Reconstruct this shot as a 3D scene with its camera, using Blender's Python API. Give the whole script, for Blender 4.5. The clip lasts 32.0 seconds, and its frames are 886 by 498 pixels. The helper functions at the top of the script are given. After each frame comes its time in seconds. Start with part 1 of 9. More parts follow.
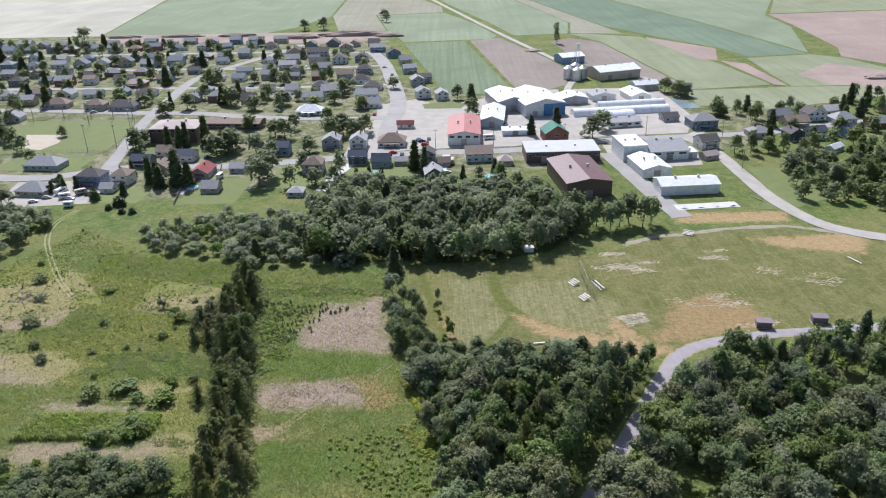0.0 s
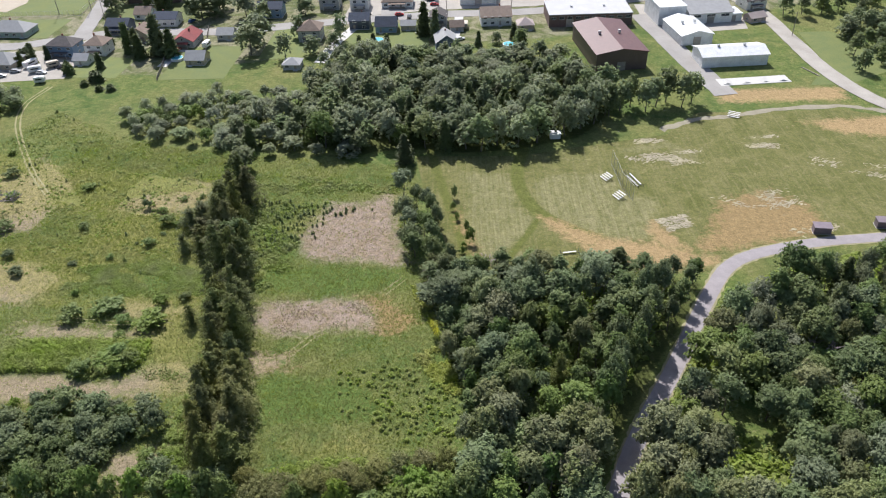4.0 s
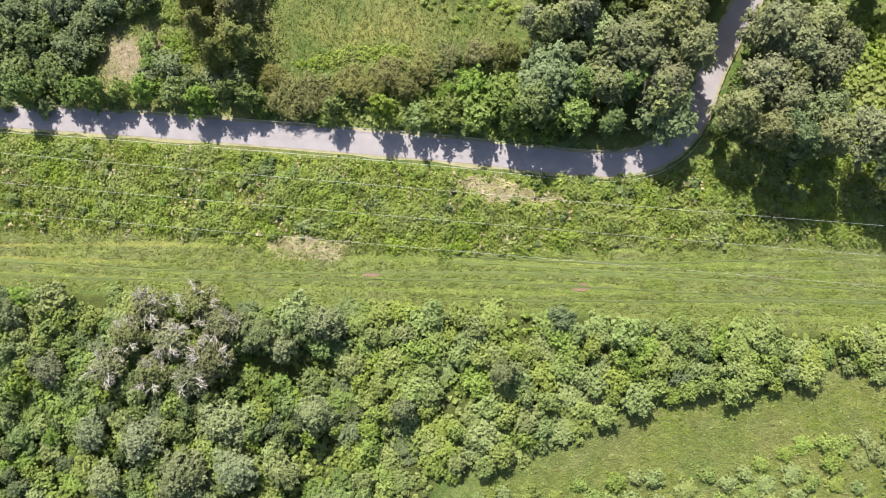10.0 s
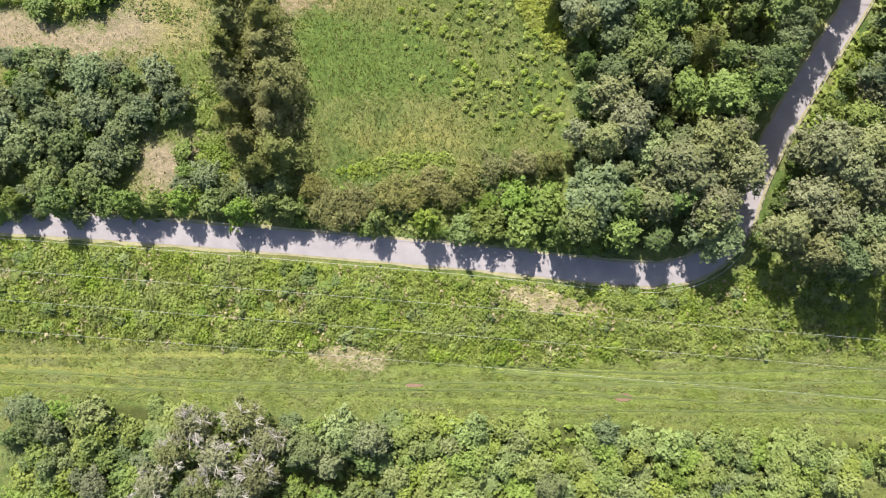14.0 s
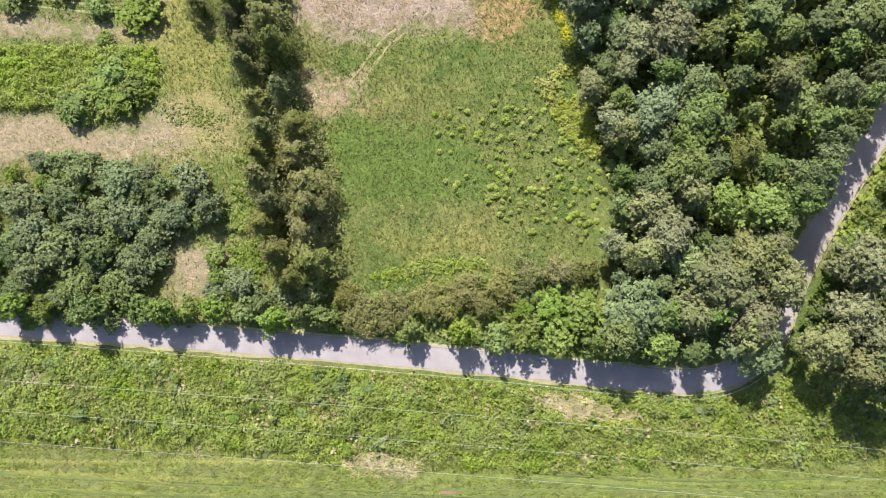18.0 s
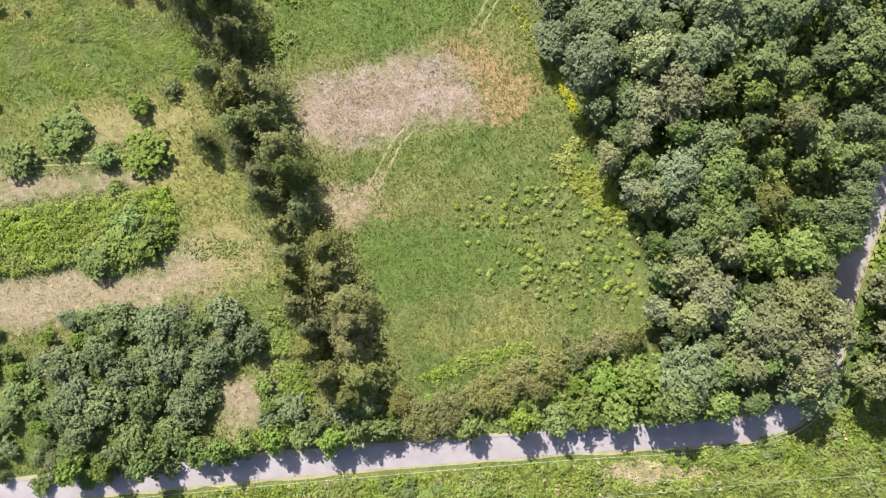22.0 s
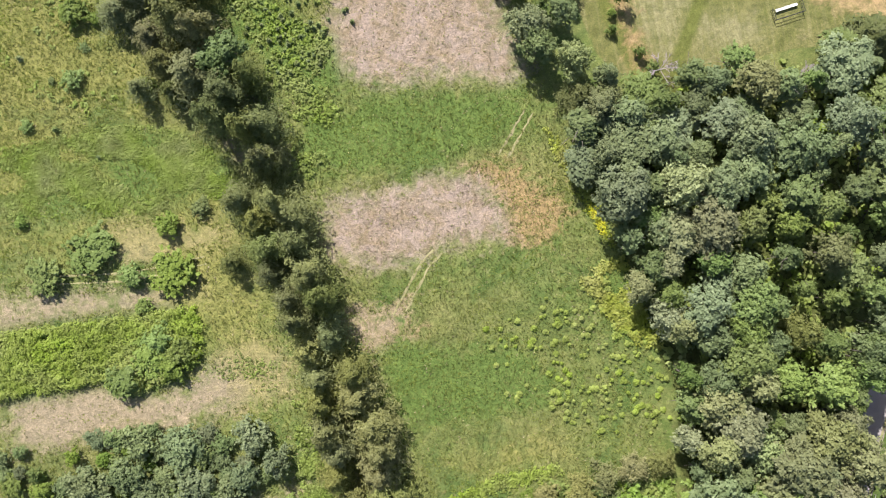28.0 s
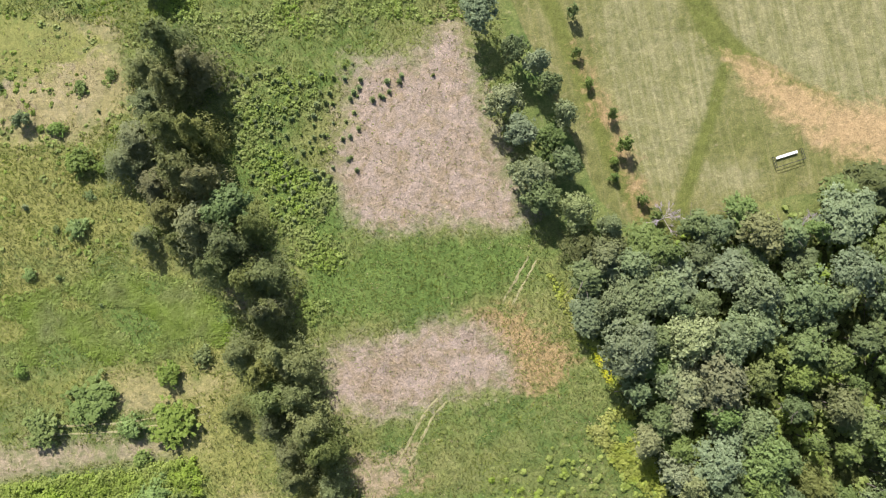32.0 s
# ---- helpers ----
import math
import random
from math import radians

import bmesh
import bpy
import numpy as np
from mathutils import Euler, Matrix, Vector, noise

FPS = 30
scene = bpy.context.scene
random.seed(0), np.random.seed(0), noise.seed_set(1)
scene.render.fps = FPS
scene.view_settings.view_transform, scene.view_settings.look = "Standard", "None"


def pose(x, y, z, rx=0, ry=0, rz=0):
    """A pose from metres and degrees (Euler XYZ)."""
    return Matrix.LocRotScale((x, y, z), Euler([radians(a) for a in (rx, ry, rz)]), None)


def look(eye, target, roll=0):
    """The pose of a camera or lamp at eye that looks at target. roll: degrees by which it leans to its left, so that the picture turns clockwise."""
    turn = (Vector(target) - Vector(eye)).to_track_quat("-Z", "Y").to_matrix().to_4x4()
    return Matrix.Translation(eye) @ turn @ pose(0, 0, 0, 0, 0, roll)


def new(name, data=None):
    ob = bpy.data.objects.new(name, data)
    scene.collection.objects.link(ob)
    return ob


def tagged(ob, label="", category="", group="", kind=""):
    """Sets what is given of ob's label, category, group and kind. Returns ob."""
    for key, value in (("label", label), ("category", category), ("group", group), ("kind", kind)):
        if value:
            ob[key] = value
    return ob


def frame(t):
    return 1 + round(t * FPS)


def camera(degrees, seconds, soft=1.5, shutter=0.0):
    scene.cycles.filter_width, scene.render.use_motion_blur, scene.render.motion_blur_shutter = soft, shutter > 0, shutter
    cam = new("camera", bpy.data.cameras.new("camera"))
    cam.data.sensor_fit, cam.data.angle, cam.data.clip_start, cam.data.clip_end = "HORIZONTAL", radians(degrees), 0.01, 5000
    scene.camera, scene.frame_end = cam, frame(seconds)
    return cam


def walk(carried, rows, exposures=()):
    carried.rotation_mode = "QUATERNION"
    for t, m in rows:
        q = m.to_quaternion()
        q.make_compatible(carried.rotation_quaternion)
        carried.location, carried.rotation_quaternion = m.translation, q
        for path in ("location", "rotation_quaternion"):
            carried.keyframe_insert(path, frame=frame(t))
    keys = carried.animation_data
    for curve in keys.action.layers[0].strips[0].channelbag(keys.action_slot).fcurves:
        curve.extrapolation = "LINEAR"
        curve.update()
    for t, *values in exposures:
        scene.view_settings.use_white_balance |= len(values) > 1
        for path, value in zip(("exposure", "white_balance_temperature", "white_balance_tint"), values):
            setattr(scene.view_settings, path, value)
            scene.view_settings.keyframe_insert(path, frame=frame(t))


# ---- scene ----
# ---- camera ----
cam = camera(60.5, 32.0, soft=1.1)
ROWS = [  # seconds, place in metres, turn in degrees
    (0, 26.96, -99.70, 124.87, 65.29, 1.25, 0.02),
    (0.5, 26.49, -95.68, 124.83, 65.31, 1.30, 0.03),
    (1, 25.50, -91.44, 124.76, 65.31, 1.28, -0.02),
    (1.5, 24.86, -87.19, 124.77, 65.27, 1.32, -0.06),
    (2, 23.95, -83.12, 124.77, 65.26, 1.30, -0.12),
    (2.5, 23.18, -79.40, 124.80, 65.28, 1.33, -0.15),
    (4.5, 22.52, -64.00, 125.07, 46.81, 1.62, 0.18),
    (5, 21.96, -59.59, 125.32, 39.12, 1.74, 0.02),
    (5.5, 22.80, -54.32, 125.69, 31.47, 2.42, -0.00),
    (6, 22.65, -48.92, 125.99, 23.48, 2.75, -0.07),
    (6.5, 21.59, -44.13, 126.26, 18.90, 2.69, -0.21),
    (7, 20.43, -39.85, 126.53, 17.52, 2.55, -0.20),
    (7.5, 19.37, -35.65, 126.75, 17.59, 2.46, -0.10),
    (8, 17.98, -31.47, 126.95, 17.51, 2.27, -0.00),
    (8.5, 16.68, -27.25, 127.28, 14.87, 2.14, -0.20),
    (9, 15.49, -21.47, 127.54, 7.82, 2.04, -0.30),
    (9.5, 14.72, -15.06, 127.84, 3.99, 2.10, -0.26),
    (10, 14.07, -9.13, 128.17, 2.64, 2.23, -0.33),
    (10.5, 13.06, -3.96, 128.41, 2.01, 2.22, -0.27),
    (11, 11.69, 0.07, 128.61, 1.71, 2.03, -0.43),
    (11.5, 10.44, 3.34, 128.71, 1.58, 1.85, -0.53),
    (12, 9.47, 6.26, 128.64, 1.78, 1.82, -0.54),
    (12.5, 8.16, 8.86, 128.57, 0.12, 1.62, -0.60),
    (13, 6.98, 11.08, 128.51, -0.48, 1.44, -0.64),
    (13.5, 5.64, 13.27, 128.46, -0.15, 1.25, -0.60),
    (14, 4.21, 15.53, 128.47, -0.01, 0.97, -0.61),
    (14.5, 3.08, 17.69, 128.34, 0.02, 0.81, -0.55),
    (16.5, -0.01, 25.53, 127.96, 0.67, 0.70, -0.55),
    (17, -0.23, 27.83, 127.87, 0.59, 0.89, -0.60),
    (17.5, -0.86, 30.29, 127.84, 0.38, 0.90, -0.54),
    (18, -1.70, 32.90, 127.77, 0.22, 0.82, -0.56),
    (18.5, -2.36, 35.47, 127.73, -0.01, 0.79, -0.52),
    (19, -3.16, 37.82, 127.74, -0.19, 0.70, -0.55),
    (19.5, -4.18, 39.97, 127.85, -0.18, 0.56, -0.53),
    (20, -5.33, 42.04, 127.77, -0.16, 0.34, -0.48),
    (20.5, -6.06, 43.92, 127.70, -0.14, 0.30, -0.43),
    (21, -7.07, 45.92, 127.58, -0.09, 0.11, -4.31),
    (21.5, -7.50, 47.94, 127.56, -0.11, 0.10, -9.52),
    (22, -7.83, 49.83, 127.51, -0.14, 0.14, -10.16),
    (22.5, -8.37, 52.29, 127.41, -0.27, 0.12, -10.15),
    (23, -8.74, 54.55, 127.32, -0.38, 0.11, -10.10),
    (23.5, -8.79, 56.53, 127.23, -0.44, 0.19, -10.07),
    (24, -9.08, 58.28, 127.21, -0.37, 0.20, -10.06),
    (24.5, -9.27, 59.56, 127.21, -0.19, 0.27, -9.97),
    (26.5, -9.32, 65.10, 126.98, 0.00, 0.23, -9.72),
    (27, -9.32, 66.63, 126.97, 0.09, 0.19, -9.71),
    (27.5, -9.26, 68.43, 126.92, 0.07, 0.15, -9.67),
    (28, -9.13, 70.32, 126.98, 0.04, 0.14, -9.67),
    (28.5, -8.99, 72.09, 126.99, 0.08, 0.12, -9.67),
    (29, -8.77, 74.07, 126.97, 0.05, 0.10, -9.70),
    (29.5, -8.53, 76.03, 126.94, 0.02, 0.11, -9.70),
    (30, -8.20, 78.13, 126.97, -0.07, 0.11, -9.70),
    (30.5, -8.19, 80.16, 127.04, -0.09, 0.02, -9.70),
    (31, -7.83, 82.14, 127.10, -0.08, 0.05, -9.72),
    (31.5, -7.60, 84.21, 127.06, -0.10, 0.04, -9.67),
    (31.75, -7.50, 85.21, 127.06, 0.90, 0.04, -9.67),
    (32, -7.39, 85.61, 126.74, 4.18, 0.07, -9.83),
]
walk(cam, [(r[0], pose(*r[1:])) for r in ROWS], exposures=[(0, 0.47, 5750, 15), (2.5, 0.47, 5750, 15), (5.0, 0.82, 6350, 12), (6.0, 1.07, 6450, 11), (9.0, 1.07, 6450, 11), (24, 1.08, 6400, 14), (30, 1.02, 6300, 14), (32, 0.93, 6250, 14)])

# ---- daylight ----
SUN_TO = Vector((-0.24, 0.97, 0)).normalized()
SUN_HEIGHT = radians(47)
world = bpy.data.worlds.new("world")
scene.world = world
world.use_nodes = True
wn = world.node_tree.nodes
sky = wn.new("ShaderNodeTexSky")
sky.sky_type, sky.sun_disc = "NISHITA", False
sky.sun_elevation, sky.sun_rotation = SUN_HEIGHT, math.atan2(SUN_TO.x, SUN_TO.y)
sky.air_density, sky.dust_density, sky.ozone_density = 1.2, 2.0, 1.0
wn["Background"].inputs["Strength"].default_value = 0.07
world.node_tree.links.new(sky.outputs[0], wn["Background"].inputs["Color"])
sun = new("sun", bpy.data.lights.new("sun", "SUN"))
sun.data.energy, sun.data.angle, sun.data.color = 4.2, radians(0.6), (1.0, 0.95, 0.86)
sun.matrix_world = look((SUN_TO * math.cos(SUN_HEIGHT) + Vector((0, 0, math.sin(SUN_HEIGHT)))) * 300, (0, 0, 0))

# ---- materials ----


def nodes_of(name):
    m = bpy.data.materials.new(name)
    m.use_nodes = True
    t = m.node_tree
    return m, t, t.nodes, t.links, t.nodes["Principled BSDF"]


def noise_node(t, scale, detail=4.0, rough=0.6, vec=None, distortion=0.0):
    n = t.nodes.new("ShaderNodeTexNoise")
    n.inputs["Scale"].default_value, n.inputs["Detail"].default_value = scale, detail
    n.inputs["Roughness"].default_value, n.inputs["Distortion"].default_value = rough, distortion
    if vec:
        t.links.new(vec, n.inputs["Vector"])
    return n.outputs["Fac"]


def math_node(t, op, a, b=0.0, clamp=False):
    n = t.nodes.new("ShaderNodeMath")
    n.operation, n.use_clamp = op, clamp
    for k, v in enumerate((a, b)):
        if isinstance(v, (int, float)):
            n.inputs[k].default_value = v
        else:
            t.links.new(v, n.inputs[k])
    return n.outputs[0]


def remap(t, v, a, b, c=0.0, d=1.0):
    n = t.nodes.new("ShaderNodeMapRange")
    t.links.new(v, n.inputs[0])
    for k, x in zip((1, 2, 3, 4), (a, b, c, d)):
        n.inputs[k].default_value = x
    return n.outputs[0]


def mix(t, fac, a, b, kind="MIX"):
    n = t.nodes.new("ShaderNodeMix")
    n.data_type, n.blend_type = "RGBA", kind
    for socket, v in ((n.inputs[0], fac), (n.inputs[6], a), (n.inputs[7], b)):
        if isinstance(v, (int, float)):
            socket.default_value = v
        elif isinstance(v, tuple):
            socket.default_value = (*v, 1)
        else:
            t.links.new(v, socket)
    return n.outputs[2]


def bump(t, height, strength, distance):
    n = t.nodes.new("ShaderNodeBump")
    n.inputs["Strength"].default_value, n.inputs["Distance"].default_value = strength, distance
    t.links.new(height, n.inputs["Height"])
    return n.outputs[0]


def place_vec(t):
    return t.nodes.new("ShaderNodeNewGeometry").outputs["Position"]


def surface(name, a, b, rough=0.8, grain=6.0, wide=0.25, metal=0.0, relief=0.02, vary=0.12):
    """A weathered surface: two colours mixed by broad stains and fine grain, each object a little lighter or darker."""
    m, t, nn, ll, bsdf = nodes_of(name)
    p = place_vec(t)
    fine, broad = noise_node(t, grain, 5, vec=p), noise_node(t, wide, 4, vec=p)
    f = remap(t, math_node(t, "ADD", math_node(t, "MULTIPLY", fine, 0.5), math_node(t, "MULTIPLY", broad, 0.5)), 0.35, 0.65)
    c = mix(t, f, a, b)
    r = nn.new("ShaderNodeObjectInfo").outputs["Random"]
    c = mix(t, 1.0, c, mix(t, r, (1 - vary,) * 3, (1 + vary,) * 3), "MULTIPLY")
    ll.new(c, bsdf.inputs["Base Color"])
    ll.new(remap(t, broad, 0.3, 0.7, max(0.03, rough - 0.1), min(1, rough + 0.1)), bsdf.inputs["Roughness"])
    bsdf.inputs["Metallic"].default_value = metal
    if "roof" in name or "shingles" in name:
        bsdf.inputs["Specular IOR Level"].default_value = 0.2
    if relief:
        ll.new(bump(t, fine, 0.5, relief), bsdf.inputs["Normal"])
    return m


def foliage(name, dark, light, tip, glow=0.24, own=True, sway=0.22):
    """Leaves: each leaf clump has its own tone, each plant its own hue, and some light passes through."""
    m, t, nn, ll, bsdf = nodes_of(name)
    geo, info = nn.new("ShaderNodeNewGeometry"), nn.new("ShaderNodeObjectInfo")
    leaf = geo.outputs["Random Per Island"]
    patch = remap(t, noise_node(t, 0.85, 4, 0.65, geo.outputs["Position"]), 0.3, 0.7)
    own_tone = math_node(t, "ADD", math_node(t, "MULTIPLY", leaf, 0.5), math_node(t, "MULTIPLY", patch, 0.62))
    c = mix(t, remap(t, own_tone, 0.05, 0.95), dark, light)
    c = mix(t, remap(t, own_tone, 0.78, 1.08, 0, 0.5), c, tip)
    broad = noise_node(t, 0.16, 3, vec=geo.outputs["Position"])
    c = mix(t, remap(t, broad, 0.35, 0.65, 0.0, 0.35), c, light)
    hue = nn.new("ShaderNodeHueSaturation")
    tone = info.outputs["Random"] if own else remap(t, noise_node(t, 0.12, 4, vec=geo.outputs["Position"]), 0.32, 0.68)
    ll.new(remap(t, tone, 0, 1, 0.477, 0.503), hue.inputs["Hue"])
    again = math_node(t, "FRACT", math_node(t, "MULTIPLY", tone, 7.31)) if own else tone
    ll.new(remap(t, again, 0, 1, 0.8, 1.08), hue.inputs["Saturation"])
    third = math_node(t, "FRACT", math_node(t, "MULTIPLY", tone, 13.7)) if own else remap(t, noise_node(t, 0.42, 4, vec=geo.outputs["Position"]), 0.32, 0.68)
    ll.new(remap(t, third, 0, 1, 1 - sway, 1 + sway), hue.inputs["Value"])
    ll.new(c, hue.inputs["Color"])
    ll.new(hue.outputs[0], bsdf.inputs["Base Color"])
    bsdf.inputs["Roughness"].default_value = 0.55
    bsdf.inputs["Specular IOR Level"].default_value = 0.2
    tr, mx = nn.new("ShaderNodeBsdfTranslucent"), nn.new("ShaderNodeMixShader")
    ll.new(hue.outputs[0], tr.inputs["Color"])
    mx.inputs[0].default_value = glow
    ll.new(bsdf.outputs[0], mx.inputs[1])
    ll.new(tr.outputs[0], mx.inputs[2])
    ll.new(mx.outputs[0], nn["Material Output"].inputs["Surface"])
    return m


def lit(c, k):
    return tuple(min(1.0, v * k) for v in c)


LEAF_POPLAR = foliage("poplar_leaves", (0.142, 0.165, 0.066), (0.238, 0.264, 0.114), (0.34, 0.355, 0.175))
LEAF_MAPLE = foliage("maple_leaves", (0.1, 0.155, 0.045), (0.175, 0.245, 0.077), (0.26, 0.335, 0.12))
LEAF_WILLOW = foliage("willow_leaves", (0.16, 0.2, 0.085), (0.255, 0.305, 0.138), (0.35, 0.39, 0.205))
LEAF_BRIGHT = foliage("shrub_leaves", (0.125, 0.2, 0.042), (0.21, 0.3, 0.068), (0.285, 0.37, 0.1), 0.3)
LEAF_OLIVE = foliage("olive_needles", (0.108, 0.138, 0.045), (0.205, 0.242, 0.085), (0.3, 0.33, 0.135), 0.36)
LEAF_LARCH = foliage("larch_needles", (0.15, 0.172, 0.056), (0.28, 0.305, 0.105), (0.39, 0.405, 0.165), 0.42)
LEAF_CEDAR = foliage("cedar_sprays", (0.145, 0.165, 0.048), (0.25, 0.262, 0.085), (0.34, 0.335, 0.13), 0.3)
LEAF_SILVER = foliage("silver_leaves", (0.165, 0.195, 0.105), (0.25, 0.285, 0.16), (0.34, 0.37, 0.225))
# silvery leaves of the belt willows, lightened further to include the haze
LEAF_WILLOW_HAZED = foliage("hazed_willow_leaves", (0.27, 0.32, 0.18), (0.41, 0.46, 0.285), (0.52, 0.56, 0.38), 0.5)
LEAF_LIME = foliage("lime_leaves", (0.135, 0.19, 0.055), (0.215, 0.28, 0.085), (0.3, 0.355, 0.13))
# belt, street and garden tree leaves: colour lightened in place of distance haze
LEAF_BELT_HAZED = foliage("hazed_town_leaves", (0.185, 0.24, 0.115), (0.305, 0.37, 0.18), (0.4, 0.46, 0.24), 0.5)
LEAF_GARDEN_HAZED = foliage("hazed_garden_leaves", (0.195, 0.255, 0.1), (0.315, 0.39, 0.155), (0.41, 0.475, 0.21), 0.5)
LEAF_SALLOW = foliage("sallow_leaves", (0.112, 0.16, 0.06), (0.195, 0.255, 0.1), (0.28, 0.335, 0.15))
LEAF_SPRUCE = foliage("spruce_needles", (0.08, 0.112, 0.04), (0.148, 0.188, 0.064), (0.215, 0.25, 0.092), 0.28)
LEAF_BLUE = foliage("bluish_leaves", (0.115, 0.162, 0.07), (0.2, 0.255, 0.118), (0.29, 0.34, 0.17))
LEAF_WEED = foliage("weed_leaves", (0.22, 0.3, 0.05), (0.315, 0.41, 0.078), (0.4, 0.475, 0.125), 0.46, own=False)
LEAF_HERB = foliage("herb_leaves", (0.17, 0.245, 0.046), (0.265, 0.35, 0.075), (0.35, 0.42, 0.12), 0.4, own=False)
LEAF_GRASS = foliage("grass_blades", (0.14, 0.195, 0.042), (0.235, 0.29, 0.08), (0.33, 0.355, 0.13), 0.3, own=False)
LEAF_BLADE = foliage("meadow_blades", (0.2, 0.25, 0.052), (0.3, 0.35, 0.088), (0.4, 0.41, 0.15), 0.55, own=False)
LEAF_STALK = foliage("dry_stalks", (0.17, 0.125, 0.075), (0.28, 0.21, 0.135), (0.38, 0.3, 0.2), 0.2, own=False)
LEAF_HAY = foliage("dry_clippings", (0.34, 0.31, 0.18), (0.47, 0.43, 0.28), (0.58, 0.54, 0.38), 0.15, own=False)
LEAF_STRAW = foliage("straw_tufts", (0.3, 0.265, 0.125), (0.43, 0.38, 0.2), (0.55, 0.485, 0.28), 0.2, own=False)
LEAF_YELLOW = foliage("yellow_blossom", (0.4, 0.42, 0.03), (0.72, 0.7, 0.03), (0.85, 0.82, 0.06), 0.2, own=False)
LEAF_ACID = foliage("yellow_green_weeds", (0.27, 0.33, 0.05), (0.37, 0.43, 0.075), (0.46, 0.5, 0.12), 0.46, own=False)
BARK = surface("bark", (0.09, 0.075, 0.06), (0.2, 0.175, 0.145), 0.9, 9, 1.5, relief=0.03)
BARK_GREY = surface("grey_twigs", (0.24, 0.2, 0.21), (0.38, 0.33, 0.34), 0.9, 9, 1.5, relief=0.01)
BARK_PALE = surface("bleached_wood", (0.36, 0.33, 0.28), (0.54, 0.5, 0.44), 0.8, 9, 1.5, relief=0.01)
ASPHALT = surface("path_asphalt", (0.25, 0.225, 0.235), (0.36, 0.33, 0.335), 0.92, 14, 0.35, relief=0.012, vary=0.02)
GRAVEL = surface("gravel", (0.3, 0.275, 0.24), (0.46, 0.43, 0.385), 0.95, 10, 0.12, relief=0.03, vary=0.03)
STREET = surface("street_asphalt", (0.25, 0.235, 0.22), (0.38, 0.365, 0.345), 0.93, 6, 0.08, relief=0.01, vary=0.02)
TIMBER = surface("grey_timber", (0.22, 0.19, 0.155), (0.4, 0.355, 0.3), 0.85, 12, 2, relief=0.01)
STEEL = surface("galvanised_steel", (0.45, 0.46, 0.47), (0.62, 0.63, 0.64), 0.4, 12, 1, metal=0.6, relief=0.0)
WHITE_PAINT = surface("white_paint", (0.7, 0.7, 0.69), (0.82, 0.82, 0.8), 0.6, 8, 0.4, relief=0.004, vary=0.03)
WIRE = surface("wire_aluminium", (0.5, 0.5, 0.5), (0.65, 0.65, 0.65), 0.4, 6, 1, metal=0.4, relief=0)
LANE_DIRT = surface("dusty_lane", (0.24, 0.215, 0.15), (0.38, 0.345, 0.26), 0.95, 5, 0.3, relief=0.03)
CONCRETE = surface("concrete", (0.46, 0.45, 0.43), (0.62, 0.61, 0.58), 0.9, 8, 0.5, relief=0.008, vary=0.04)

# ---- helpers for building ----


def part(name, bm, material, parent=None, label=""):
    me = bpy.data.meshes.new(name)
    bm.to_mesh(me)
    bm.free()
    me.materials.append(material)
    ob = new(name, me)
    if parent:
        ob.parent = parent
    return tagged(ob, label) if label else ob


def shared(name, me, parent, m=None):
    ob = new(name, me)
    ob.parent = parent
    if m:
        ob.matrix_basis = m
    return ob


def box(bm, x0, y0, z0, x1, y1, z1, turn=None):
    m = Matrix.Translation(((x0 + x1) / 2, (y0 + y1) / 2, (z0 + z1) / 2)) @ Matrix.Diagonal((x1 - x0, y1 - y0, z1 - z0, 1))
    return bmesh.ops.create_cube(bm, size=1, matrix=(turn @ m) if turn else m)


def tube(bm, a, b, r0, r1, sides=6):
    a, b = Vector(a), Vector(b)
    m = Matrix.Translation((a + b) / 2) @ (b - a).to_track_quat("Z", "Y").to_matrix().to_4x4()
    bmesh.ops.create_cone(bm, cap_ends=True, segments=sides, radius1=r0, radius2=r1, depth=(b - a).length, matrix=m)


def raw_mesh(name, verts, faces, material):
    me = bpy.data.meshes.new(name)
    me.from_pydata([tuple(v) for v in verts], [], faces)
    me.materials.append(material)
    return me


def quad_mesh(name, quads, material):
    """A mesh from an array of shape (n, 4, 3): n loose four-cornered leaves."""
    n = len(quads)
    me = bpy.data.meshes.new(name)
    me.vertices.add(4 * n)
    me.vertices.foreach_set("co", np.ascontiguousarray(quads, dtype=np.float32).ravel())
    me.loops.add(4 * n)
    me.loops.foreach_set("vertex_index", np.arange(4 * n, dtype=np.int32))
    me.polygons.add(n)
    me.polygons.foreach_set("loop_start", np.arange(0, 4 * n, 4, dtype=np.int32))
    me.update(calc_edges=True)
    me.materials.append(material)
    return me


def leaf_quads(rng, centres, normals, size, spread=0.5, long=1.0, tri=False):
    """Leaf clumps at the centres, facing roughly along the normals, with uneven corners."""
    n = len(centres)
    nrm = normals + rng.normal(0, spread, (n, 3))
    nrm /= np.linalg.norm(nrm, axis=1)[:, None] + 1e-9
    ref = rng.normal(0, 1, (n, 3))
    u = np.cross(nrm, ref)
    u /= np.linalg.norm(u, axis=1)[:, None] + 1e-9
    v = np.cross(nrm, u)
    s = (size * rng.uniform(0.6, 1.35, n))[:, None]
    corners = []
    for a, b in ((-1, -0.5), (0.9, -0.45), (0.05, 1.0)) if tri else ((-1, -0.25), (0.15, -0.8), (1, 0.2), (-0.1, 0.85)):
        j = rng.uniform(0.75, 1.25, (n, 2))
        corners.append(centres + u * s * a * j[:, :1] * long + v * s * b * j[:, 1:] + nrm * s * rng.uniform(-0.25, 0.25, (n, 1)))
    return np.stack(corners, 1)


